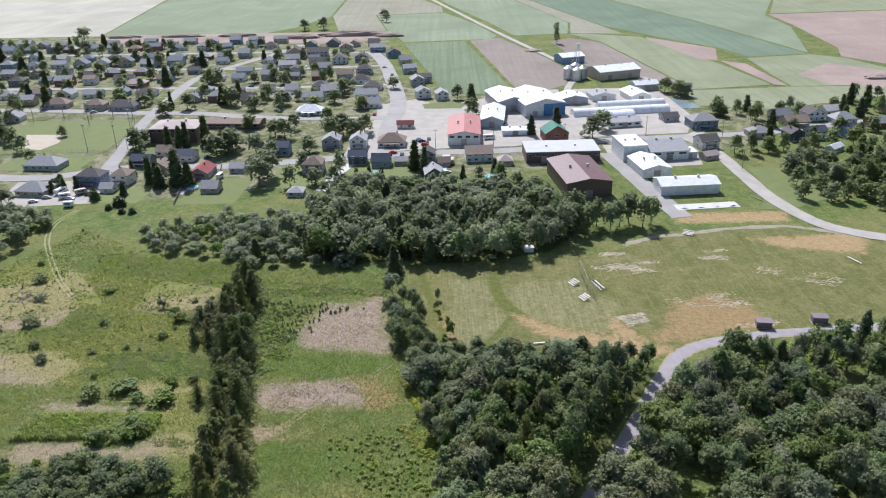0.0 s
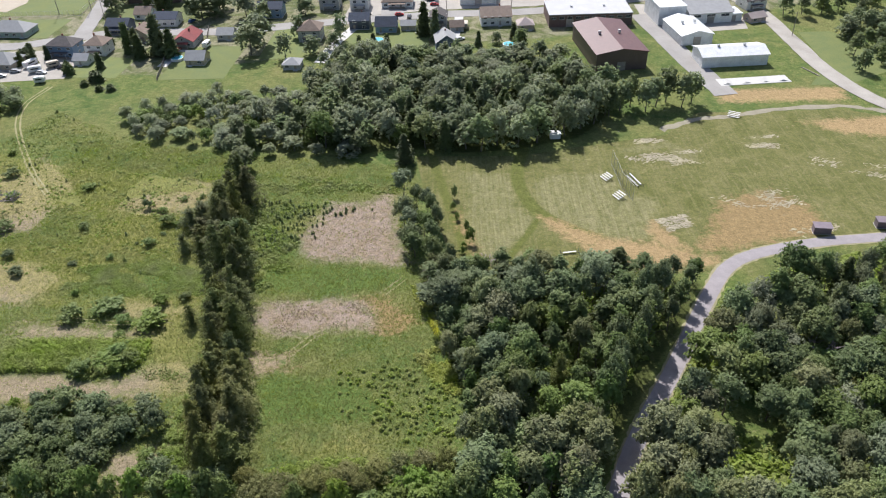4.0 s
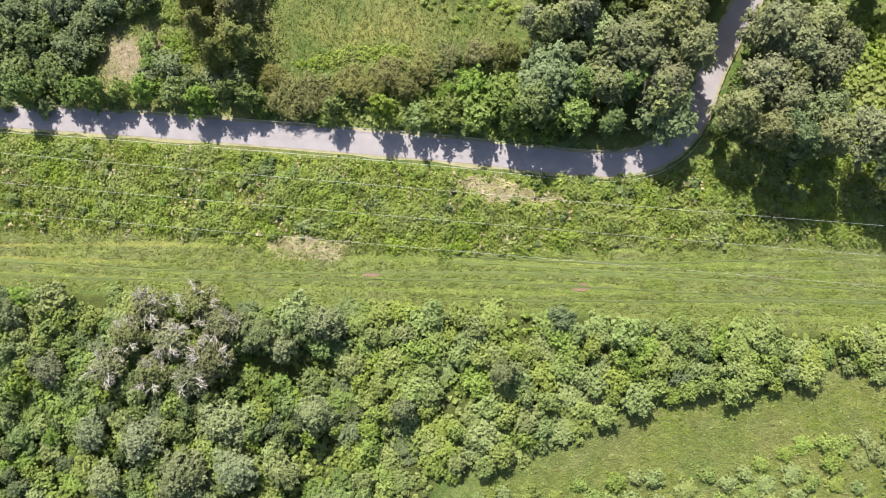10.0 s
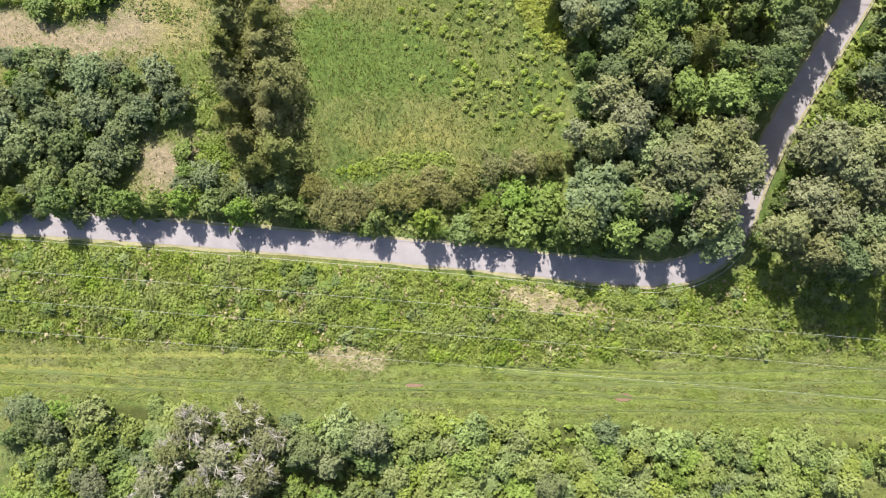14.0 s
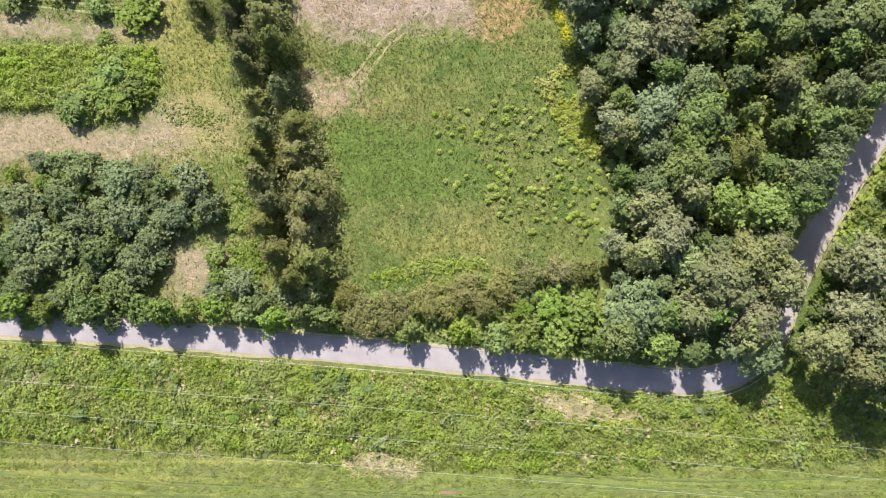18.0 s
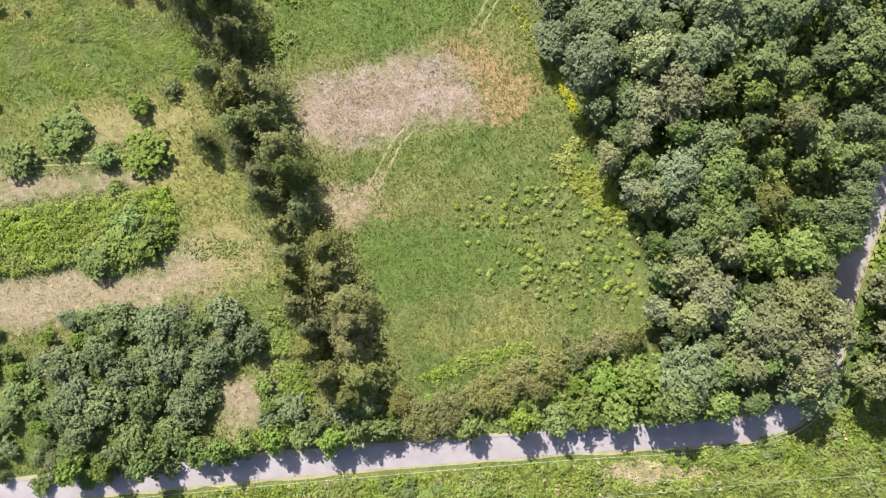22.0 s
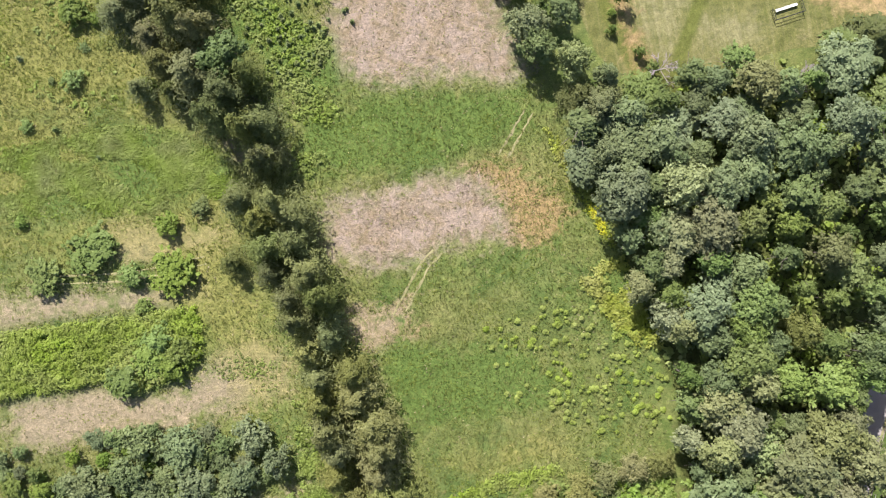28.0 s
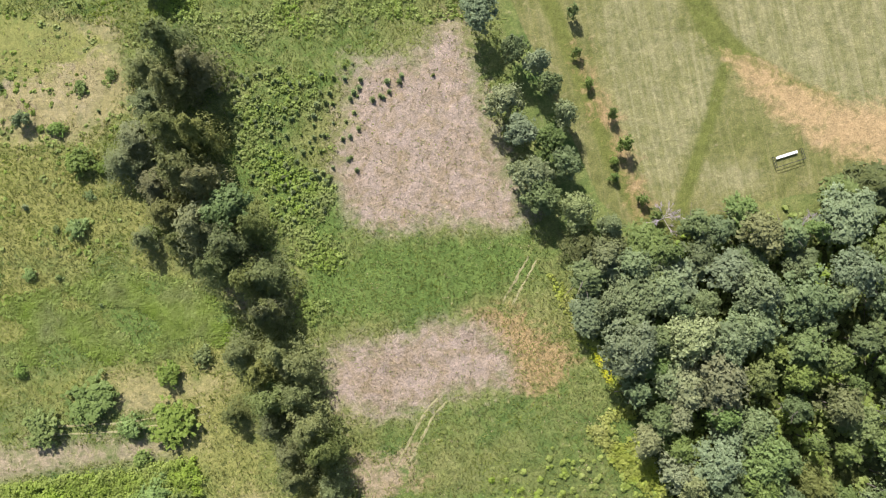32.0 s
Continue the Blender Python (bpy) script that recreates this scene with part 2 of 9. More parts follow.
def inside(px, py, poly):
    """Which of the points lie in the polygon."""
    px, py = np.asarray(px, float), np.asarray(py, float)
    hit = np.zeros(px.shape, bool)
    for (x0, y0), (x1, y1) in zip(poly, poly[1:] + poly[:1]):
        cross = (y0 > py) != (y1 > py)
        with np.errstate(divide="ignore", invalid="ignore"):
            at = x0 + (py - y0) * (x1 - x0) / (y1 - y0 if y1 != y0 else 1e-9)
        hit ^= cross & (px < at)
    return hit


def edge_distance(px, py, poly, closed=True):
    best = np.full(px.shape, 1e9)
    for (x0, y0), (x1, y1) in zip(poly, poly[1:] + (poly[:1] if closed else [])):
        dx, dy = x1 - x0, y1 - y0
        k = np.clip(((px - x0) * dx + (py - y0) * dy) / (dx * dx + dy * dy + 1e-9), 0, 1)
        best = np.minimum(best, np.hypot(px - x0 - k * dx, py - y0 - k * dy))
    return best


def smooth_line(points, steps=8):
    """A curve through the points."""
    p = [Vector((*q, 0)) for q in points]
    p = [2 * p[0] - p[1]] + p + [2 * p[-1] - p[-2]]
    out = []
    for a, b, c, d in zip(p, p[1:], p[2:], p[3:]):
        for k in range(steps):
            s = k / steps
            out.append(0.5 * (2 * b + (c - a) * s + (2 * a - 5 * b + 4 * c - d) * s * s + (3 * b - a - 3 * c + d) * s**3))
    return [(v.x, v.y) for v in out] + [(p[-2].x, p[-2].y)]


def strip(name, line, width, z, material, thick=0.12, ragged=0.0, seed=1):
    """A paved strip with a crown and sides, along a line."""
    rng = np.random.default_rng(seed)
    bm = bmesh.new()
    rings = []
    for i, (x, y) in enumerate(line):
        a, b = line[max(0, i - 1)], line[min(len(line) - 1, i + 1)]
        d = Vector((b[0] - a[0], b[1] - a[1], 0)).normalized()
        s = Vector((-d.y, d.x, 0))
        w1, w2 = width / 2 + rng.uniform(-ragged, ragged), width / 2 + rng.uniform(-ragged, ragged)
        o = Vector((x, y, z))
        rings.append([bm.verts.new(q) for q in (o + s * w1 - Vector((0, 0, thick)), o + s * w1, o + Vector((0, 0, 0.03)), o - s * w2, o - s * w2 - Vector((0, 0, thick)))])
    for r, q in zip(rings, rings[1:]):
        for k in range(4):
            bm.faces.new((r[k], q[k], q[k + 1], r[k + 1]))
    return tagged(part(name, bm, material), kind="structure")


# ---- the plan: areas and planting, in metres ----
WOODS = [(14.8, 91.7), (15.3, 81.6), (19.1, 74.5), (19.3, 65.4), (20.8, 55.9), (23.2, 46.4), (25.1, 38.7), (23.1, 29.9), (24, 17), (36, 15), (45, 17), (50, 24), (55, 36), (62, 47), (70, 60), (80, 76), (86, 86), (66.6, 94), (58, 92.2), (53.2, 87), (46.9, 87.6), (45, 92.1), (36, 93.7), (31.7, 90.7), (22.4, 90.5)]
SOUTH = [(-71.8, -10), (-45.5, -10.7), (-20.4, -13.8), (-4.3, -13.4), (21.9, -14.1), (49.4, -15.7), (82.4, -18.6), (88.3, -24.9), (75, -24.4), (70.8, -20.5), (70.1, -24.8), (57.9, -26.6), (39.8, -28.8), (30.6, -33.2), (21.5, -37.6), (8.7, -41.6), (6.9, -44.4), (3.3, -51.1), (-70.2, -51.4)]
SOUTHEAST = [(15, -43.9), (39.6, -40.4), (57.5, -40.4), (66.6, -36), (88.2, -33), (86.5, -51.1), (12.3, -51.4)]
BELTL = [(-99.4, 180.7), (-80.3, 171.7), (-57.5, 164.7), (-49.5, 157), (-24.1, 160.1), (-25.2, 189.5), (-39.9, 203.9), (-69, 209.5), (-99.3, 198.7)]
BELT = [(-24.9, 165.4), (-11.8, 158.2), (1.9, 161.9), (12, 161.4), (24.1, 158.7), (44.2, 159.9), (65.4, 167.8), (75.6, 179.2), (83.2, 197.1), (76, 211), (70, 238), (46, 236), (24, 240), (2, 244), (-14, 248), (-30, 236), (-36, 214), (-30.1, 200.5)]
WEEDFIELD = [(-5.5, 56), (11.8, 61.5), (17.9, 63.3), (24.7, 47.7), (24.9, 32.3), (11.8, 34.6), (-3, 43)]
BRIGHTBAND = [(12.2, 61.4), (15.5, 63.7), (20, 64.9), (21.8, 55.9), (24.2, 47.8), (19.2, 49.2), (15.4, 55.1)]
TALLWEED = [(-36.9, 132.6), (-19.2, 127.5), (-20.2, 115.8), (-24.2, 102.8), (-31.8, 103.2), (-37, 112.9), (-39.6, 121.1)]
ROWEDGE = [(-38.4, 49.7), (-35.5, 49.7), (-34, 41.8), (-33.3, 34.9), (-33.8, 21.5), (-41.3, 22.8), (-39.5, 37.9)]
YELLOWS = [(15.5, 74.3), (17.2, 73.5), (18.4, 69), (17.2, 67.8), (15.8, 70.9)]
HEDGE = [(-88.1, 69.1), (-65, 68.5), (-51.6, 68), (-50.7, 62.8), (-52.6, 59.4), (-60.3, 55.7), (-65.2, 54.8), (-69.9, 58), (-88.2, 57.7)]
TALLWEED2 = [(-39, 119.1), (-31.6, 116.8), (-21.4, 108.2), (-22.8, 99.7), (-20.1, 92.5), (-28.9, 85.5), (-32.9, 87.1), (-31.9, 96.5), (-36.4, 110.8)]
LEFTHERBS = [(-81.5, 99.2), (-58.1, 100.8), (-46.5, 95.9), (-39.4, 86.9), (-48.7, 83.8), (-65.7, 85.4), (-83.6, 88.1)]
TUFTS = [(-18, 129.3), (-8.5, 127.6), (-1, 125.3), (-3.4, 122.8), (-14.6, 119.8), (-16.4, 109.3), (-20.6, 107.1), (-21.9, 111.2), (-18.4, 120.4)]
NORTHVERGE = [(-22.4, 23.9), (-3.3, 27.5), (21.4, 30.6), (21.3, 25.9), (26.9, 18.3), (32.6, 15.4), (32.6, 13.5), (1.3, 17), (-22.4, 19.8)]
STRAWSPOT = [(-52.4, 57.5), (-43.3, 60.2), (-39.1, 56.6), (-40, 51.5), (-47.6, 52.1)]
LITTER_AREAS = []
LITTER_AREAS.append([(-28.7, 79.8), (-27, 81.4), (-22.9, 82.6), (-18.2, 81.7), (-11.3, 82.9), (-4.6, 83.1), (-0.2, 80.4), (1.4, 76.3), (2.3, 72.8), (2.7, 69.9), (-2.1, 69.8), (-7.7, 70.7), (-13.8, 68.9), (-20.6, 68.7), (-25.1, 70.5), (-28.7, 71.6), (-29.4, 75.6)])
LITTER_AREAS.append([(-15.9, 129.9), (-6.4, 128.3), (-1.9, 131.5), (1.4, 133.9), (5.1, 132.3), (4.8, 125.3), (6.1, 116.2), (7.2, 106.2), (9.6, 98), (5.3, 95.6), (-3.8, 98.2), (-13.4, 98.3), (-19.7, 101.1), (-22, 104.4), (-23.1, 109.5), (-19.8, 117.7), (-17.6, 125.2)])
LITTER_AREAS.append([(-80, 145.1), (-68.3, 145), (-62.7, 143.1), (-57.5, 138.2), (-56.5, 132), (-58.2, 126.3), (-64.4, 123.5), (-71.1, 123.7), (-82.2, 127.5)])
DRY_AREAS = []
DRY_AREAS.append([(-141.1, 145.8), (-115.4, 152.6), (-101, 129.6), (-103.7, 116.6), (-123.1, 114.2)])
DRY_AREAS.append([(-78.7, 148.9), (-55.5, 142.1), (-53.4, 127.6), (-75.2, 128.5), (-82.3, 137.6)])
DRY_AREAS.append([(-114.8, 99.6), (-96.4, 101.7), (-84.5, 93.3), (-90.6, 83.6), (-105.9, 84.1)])
DRY_AREAS.append([(-119.4, 161.1), (-105.6, 148.1), (-91.8, 129.2), (-102.6, 133.1)])
DRY_AREAS.append([(-44, 99.8), (-38.2, 102.4), (-34, 91.5), (-39.6, 89.2)])
DRY_AREAS.append([(-63.3, 82.6), (-47.3, 80.7), (-45.8, 78.5), (-57.6, 76.7), (-63.2, 78.2)])
DRY_AREAS.append([(-88, 74), (-51.3, 69.4), (-51.5, 68.1), (-88.3, 72.4)])
DRY_AREAS.append([(-49.3, 58.9), (-43.2, 60.7), (-39, 57.1), (-39.1, 51.3), (-47.6, 51.9), (-54, 54), (-53.5, 56.8)])
DRY_AREAS.append([(-85.3, 57.4), (-69, 57.2), (-60.4, 54.3), (-52.7, 55.2), (-47.8, 60.3), (-41.1, 59.3), (-38.3, 53.1), (-41.2, 51.2), (-55.6, 49.5), (-85.4, 48.8)])
DRY_AREAS.append([(-48.1, 34.1), (-39.5, 34), (-40.5, 30.2), (-43.4, 25.5), (-48.2, 25.5), (-49.1, 29.3)])
DRY_AREAS.append([(-26.6, 61.6), (-17.9, 62), (-17.5, 59), (-23.9, 55.4)])
DRY_AREAS.append([(-85.1, 74.6), (-62.1, 72), (-50.6, 70.6), (-85.2, 69.7)])
DRY_AREAS.append([(10, 9.1), (17.7, 9.5), (23.3, 7.1), (30, 6), (28, 4.1), (17.6, 4.3), (11, 7.7)])
DRY_AREAS.append([(-21.8, -1.1), (-14.1, -0.2), (-6.4, -2.2), (-8.3, -5.1), (-19.9, -5)])
DIRT_AREAS = []
DIRT_AREAS.append([(47.2, 119), (49.5, 118.1), (55.6, 114.7), (60.5, 109.9), (72.1, 105.5), (78.6, 103.1), (77, 96), (64, 98.5), (60, 102.6), (54.9, 106.5), (51, 111.1), (48.7, 114.1)])
DIRT_AREAS.append([(50.6, 114.4), (56.2, 106), (67.7, 98), (85.2, 93.1), (91.9, 97.1), (80.2, 103.7), (64.7, 107.7), (55.6, 113.5)])
DIRT_AREAS.append([(80.1, 117.3), (83.2, 109.4), (87.5, 101.1), (79.6, 101.4), (76.7, 109.7)])
DIRT_AREAS.append([(51.2, 113.2), (60.1, 105.9), (70.8, 99.9), (84, 96.2), (93.6, 97.8), (94.7, 93.6), (85.3, 91.8), (70, 95.1), (59.4, 101.2), (52, 109)])
DIRT_AREAS.append([(144.4, 175.7), (195.2, 180.5), (183.8, 159.7), (157, 166.5)])
DIRT_AREAS.append([(122.6, 204.6), (171.4, 203.5), (168.7, 192.4), (122.2, 192.2)])
DIRT_AREAS.append([(-229.2, 349.6), (-208.4, 351.3), (-198, 339.4), (-203, 326.2), (-217.2, 323.2)])
RUST_AREAS = []
RUST_AREAS.append([(101.2, 124.7), (117.8, 131.7), (127.8, 120.9), (126.9, 107.2), (103.9, 102.2), (87.2, 100), (94.7, 109)])
RUST_AREAS.append([(-4.6, 83.1), (1.3, 83.5), (5.8, 81.8), (10.4, 75.7), (12, 71.1), (6.3, 68.3), (1.6, 69.1), (1.7, 74.8), (-0.2, 80.4)])
RUST_AREAS.append([(-26.6, 61.6), (-17.9, 62), (-15.8, 57.8), (-23.9, 55.4)])
RUST_AREAS.append([(22.3, 124), (23.3, 124), (26.6, 108), (29.0, 96), (28.2, 95.6), (25.4, 107)])
PALE_AREAS = []
PALE_AREAS.append([(52.7, 134.1), (51.5, 128.3), (53.5, 120.9), (58.3, 117.8), (65.2, 113.6), (73.4, 111.2), (80.2, 110.2), (84.3, 128.6)])
PALE_AREAS.append([(26.4, 130.6), (38.4, 126.5), (46.5, 118.1), (45.1, 113.4), (39.3, 106.5), (33.9, 98.6), (30.7, 97.2), (27.9, 102.6), (26.3, 114.6)])
PALE_AREAS.append([(39.5, 102.5), (49.6, 99.8), (49.6, 94.9), (38, 95)])
PALE_AREAS.append([(46.1, 137.7), (54.1, 143), (69.5, 144.3), (79.5, 122.2), (79.2, 106.6), (68.9, 104.1), (56.8, 110.4), (47.9, 120.2)])
PALE_AREAS.append([(23.9, 146.3), (41, 143.6), (41.2, 123.8), (45.2, 110.9), (34.3, 97), (31.2, 97.1)])
PALE_AREAS.append([(96.1, 159.6), (105.3, 157), (102, 148.8), (92, 151.3)])
PALE_AREAS.append([(112.3, 131.2), (119.6, 131.6), (115.7, 125.8), (108.7, 126.1)])
PALE_AREAS.append([(77.9, 158.3), (95.2, 164.1), (98.1, 159.5), (79.2, 155.2)])
PALE_AREAS.append([(124.3, 166.3), (128.6, 167), (123.8, 156.1), (120.6, 158.4)])
MOWN_AREAS = []
MOWN_AREAS.append([(9.5, 157), (13, 134), (17, 117), (21.5, 98), (29, 90.5), (36, 92.5), (54.3, 93.6), (84.7, 91.3), (91.6, 91), (103.6, 101.4), (143.6, 107.7), (194.5, 117.5), (231.3, 171.2), (184.3, 172.6), (165.2, 184.6), (111.3, 184.9), (96.3, 168.6), (43.8, 155.6)])
LUSH_AREAS = []
LUSH_AREAS.append([(15.1, 63.8), (19.9, 63.9), (21.4, 56), (23.8, 47.9), (18.3, 49.8), (15.4, 55.1)])
LUSH_AREAS.append([(-22.8, 56.1), (0.7, 52.9), (8.5, 42.9), (-1.5, 40.8), (-21.4, 42.4)])
LUSH_AREAS.append([(-30.3, 94.9), (-16.4, 97.2), (8.1, 94.8), (9.5, 86.9), (-7.1, 85), (-22.5, 84.9), (-29.9, 86.2)])
LUSH_AREAS.append([(-77.6, 99.5), (-58.1, 100.8), (-46.5, 95.9), (-39.4, 86.9), (-51.5, 84.3), (-79.6, 88.3)])
LUSH_AREAS.append([(-85.2, 69.4), (-65, 68.7), (-50.6, 68.5), (-50.2, 61.8), (-51.7, 59), (-60.3, 55.2), (-65.2, 54.3), (-69.9, 57.7), (-85.3, 57.4)])
LUSH_AREAS.append([(-39.8, 120.2), (-31.6, 116.8), (-21.4, 108.2), (-22.8, 99.7), (-30.2, 101), (-36.4, 110.8)])
LUSH_AREAS.append([(-104.5, 133.2), (-95.3, 151.7), (-73.4, 150.7), (-54.5, 138.3), (-68.4, 135.3), (-93.6, 129.3)])
PINES = []
PINES += [(-34.9, 94.6, 3.6, 10.5), (-34.9, 89.6, 3.1, 10.5), (-40.1, 83.6, 3.2, 10.5), (-34.8, 82.7, 3.4, 10.5), (-38, 80.1, 3.2, 10.5), (-32.5, 80, 3.2, 10.5), (-37, 75.3, 3, 10.5), (-32.4, 75.4, 3.2, 10.5), (-37.3, 71.3, 2.7, 10.5), (-31.5, 70.2, 3.6, 10.5), (-35.3, 66.8, 2.7, 10.5), (-29.9, 66.7, 3.2, 10.5), (-34.6, 63, 2.5, 10.5), (-29.7, 59.9, 3.2, 10.5), (-33.7, 57.8, 2.7, 10.5), (-32.7, 53.5, 2.8, 10.5), (-27.2, 53.5, 3.4, 10.5), (-32.9, 49.5, 2.8, 10.5), (-27, 49.3, 3.4, 10.5), (-32.3, 45.2, 2.8, 10.5), (-25.1, 44.4, 3.6, 10.5), (-31.2, 41.4, 2.8, 10.5)]
PINES += [(-24.9, 40.7, 3.4, 10.5), (-32.3, 37.9, 3, 10.5), (-25.6, 36.7, 3.6, 10.5), (-29.9, 33.3, 3.2, 10.5), (-24.5, 32.4, 3.4, 10.5), (-27.8, 29.3, 3, 10.5), (-43.6, 74.2, 2.7, 10.5), (-49.9, 132.7, 3.6, 10.5), (-44.1, 134.6, 3.6, 10.5), (-49.8, 127.1, 3.4, 10.5), (-41, 130.3, 3.2, 10.5), (-45, 128.1, 3.4, 10.5), (-52.5, 121, 3.4, 10.5), (-46.1, 120.8, 3.8, 10.5), (-41.7, 119.5, 3, 10.5), (-55.3, 117.7, 2.9, 10.5), (-50.9, 113.2, 2.7, 10.5), (-45.7, 114.2, 3.8, 10.5), (-42.4, 111.8, 3.2, 10.5), (-49.8, 108, 2.5, 10.5), (-44.4, 104.7, 3.6, 10.5), (-48.7, 103.2, 2.2, 10.5)]
PINES += [(-39.9, 100.7, 3.6, 10.5), (-35.9, 103.3, 3, 10.5), (-41.8, 97.4, 3, 10.5), (-36.8, 94.3, 3.2, 10.5), (-35.4, 89, 3, 10.5), (-53.9, 104.5, 2, 10.5)]
STRIP = []
STRIP += [(6.6, 131.7, 3.6, 9.5), (11, 124.8, 2.3, 9.5), (7.6, 116.3, 3.1, 9.5), (14.2, 121.8, 2.3, 9.5), (15.8, 117.7, 2.1, 9.5), (17.2, 112.8, 2.3, 9.5), (9.5, 111.3, 2.9, 9.5), (13.7, 108.7, 2.5, 9.5), (10, 103.7, 3.4, 9.5), (15.7, 104.6, 2.7, 9.5), (11.2, 100.2, 3.1, 9.5), (16.2, 97.1, 3.2, 9.5), (21, 93.4, 2.2, 9.5), (-39.1, 107.1, 4, 9.5), (18.9, 88.8, 3.1, 9.5), (23.5, 86.6, 3.3, 9.5), (28.3, 87.6, 2.9, 9.5), (18.9, 81, 2.9, 9.5), (27.2, 81.4, 3.6, 9.5), (24.2, 74.6, 3.1, 9.5), (20.9, 71.5, 2.7, 9.5), (25.7, 67.9, 3.1, 9.5)]
STRIP += [(22.9, 62, 2.9, 9.5), (24.1, 53.5, 3.1, 9.5)]
SHRUBS = []
SHRUBS += [(-63.6, 47.4, 3.9, 5.5), (-57.1, 45.5, 4.3, 5.5), (-74, 41.9, 3.5, 5.5), (-66.5, 42.3, 3.5, 5.5), (-72.2, 37.2, 3.7, 5.5), (-63.7, 38.1, 3.7, 5.5), (-56.2, 38.9, 3.7, 5.5), (-67.5, 33.5, 4.1, 5.5), (-61, 33.4, 3.7, 5.5), (-72.3, 30.7, 3.3, 5.5), (-54.4, 31.5, 3.9, 5.5), (-51.6, 36.1, 3.3, 5.5), (-63.8, 27.8, 3.7, 5.5), (-57.3, 27.3, 3.3, 5.5), (-75.1, 27, 2.8, 5.5), (-45, 45.3, 3.7, 5.5), (-42.2, 40.7, 2.6, 5.5), (-47.8, 38.9, 3.1, 5.5), (-36.7, 28.1, 3.3, 5.5), (-33, 24.8, 2.8, 5.5), (-29.3, 25.7, 3, 5.5), (-25.6, 25.7, 3, 5.5)]
SHRUBS += [(-76.4, 34.5, 3.1, 5.5)]
SHRUBS_NORTH = []
SHRUBS_NORTH += [(-66.7, 80.1, 4.3, 3.2), (-74.8, 77.3, 3.5, 3.2), (-61, 74.8, 2.2, 3.2), (-53.5, 74.4, 4.3, 3.2), (-54, 82.1, 2.4, 3.2), (-60.1, 69.4, 1.7, 3.2), (-48, 83.9, 1.7, 3.2), (-56.8, 58.4, 2.8, 3.2), (-60.6, 61, 3.2, 3.2), (-65.1, 57.5, 3.2, 3.2), (-58.3, 63.4, 2.8, 3.2), (-54.9, 60.9, 2.6, 3.2), (-65.5, 108.4, 1.9, 3.2), (-62.9, 113.7, 1, 3.2), (-66.5, 125.8, 1.5, 3.2), (-69.7, 126.4, 0.8, 3.2), (-61.8, 132.3, 1.2, 3.2), (-56.3, 133.8, 1.1, 3.2), (-63.1, 119.4, 2.8, 3.2), (-53.3, 105.3, 1.9, 3.2), (-74.3, 102.3, 1.3, 3.2), (-77.8, 86.6, 1.3, 3.2)]
SHRUBS_NORTH += [(-69.2, 109, 0.8, 3.2)]
ROADSIDE = []
ROADSIDE += [(-61.4, 23.8, 2.2, 4.2), (-53.9, 24.1, 2.2, 4.2), (-49.2, 23.7, 2, 4.2), (-45.4, 23.7, 1.9, 4.2), (-40.7, 24, 2.2, 4.2), (-36.1, 23.6, 2.2, 4.2), (-31.4, 22.4, 2.4, 4.2), (-26.7, 23.3, 2.4, 4.2), (-23, 22.3, 2, 4.2), (-9, 20.3, 1.9, 4.2), (-0.6, 19.8, 2, 4.2), (5, 18.3, 2.6, 4.2), (9.6, 19.2, 2.6, 4.2), (15.2, 18.7, 2.8, 4.2), (19, 22.9, 3, 4.2), (20.8, 17.8, 2.4, 4.2), (23.6, 22.4, 3, 4.2), (26.3, 17.2, 2.2, 4.2), (-69, 24.1, 2, 4.2), (-74.6, 24.6, 1.9, 4.2), (27.3, 20.5, 2.6, 4.2), (13.9, 23.4, 2.6, 4.2)]
OLIVES = []
OLIVES += [(-17.3, 22.7, 4.1, 4.6), (-12.7, 22.9, 3.7, 4.6), (-6.1, 25.3, 3.3, 4.6), (0.4, 26.1, 3.7, 4.6), (6, 27.2, 3.3, 4.6), (10.6, 29, 3, 4.6), (-19.6, 25.7, 2.6, 4.6), (15.3, 29.9, 2.6, 4.6), (19.9, 29.9, 2.6, 4.6), (-2.9, 23.6, 2.4, 4.6), (3.2, 24, 2.4, 4.6)]
DEADTOPS = []
DEADTOPS += [(-39.2, -12.4, 3.8, 8.5), (-30.8, -11.6, 3.8, 8.5), (-42.7, -17, 3.6, 8.5), (-35.2, -18, 4.2, 8.5), (-26.9, -15.3, 3.6, 8.5), (-46.1, -22.5, 3.5, 8.5), (-38.6, -23.4, 3.6, 8.5), (-28.6, -20.7, 4.2, 8.5), (-32.1, -24.3, 3.3, 8.5)]
WILLOWS = []
WILLOWS += [(-26.5, -31.5, 4.2, 7.5), (-33.5, -39.4, 4.6, 7.5), (-24.4, -39.4, 4.2, 7.5), (-11.9, -29.8, 3.3, 7.5), (-17.2, -39.4, 2.9, 7.5), (-40.2, -34.2, 3.5, 7.5), (-20.5, -17.1, 3.3, 7.5), (-15, -14.4, 3.8, 7.5), (-10.4, -15.4, 3.3, 7.5), (-16.8, -19.4, 2.6, 7.5), (18.9, -23.7, 2.4, 7.5), (2.6, -29.4, 2, 7.5), (-55.8, -23.3, 2.9, 7.5), (-48.6, -33.3, 3.1, 7.5), (-46.2, -41.2, 3.1, 7.5), (34, 57.8, 3.8, 7.5), (27.4, 86.2, 3.1, 7.5), (37, 40.6, 2.9, 7.5)]
BIG = []
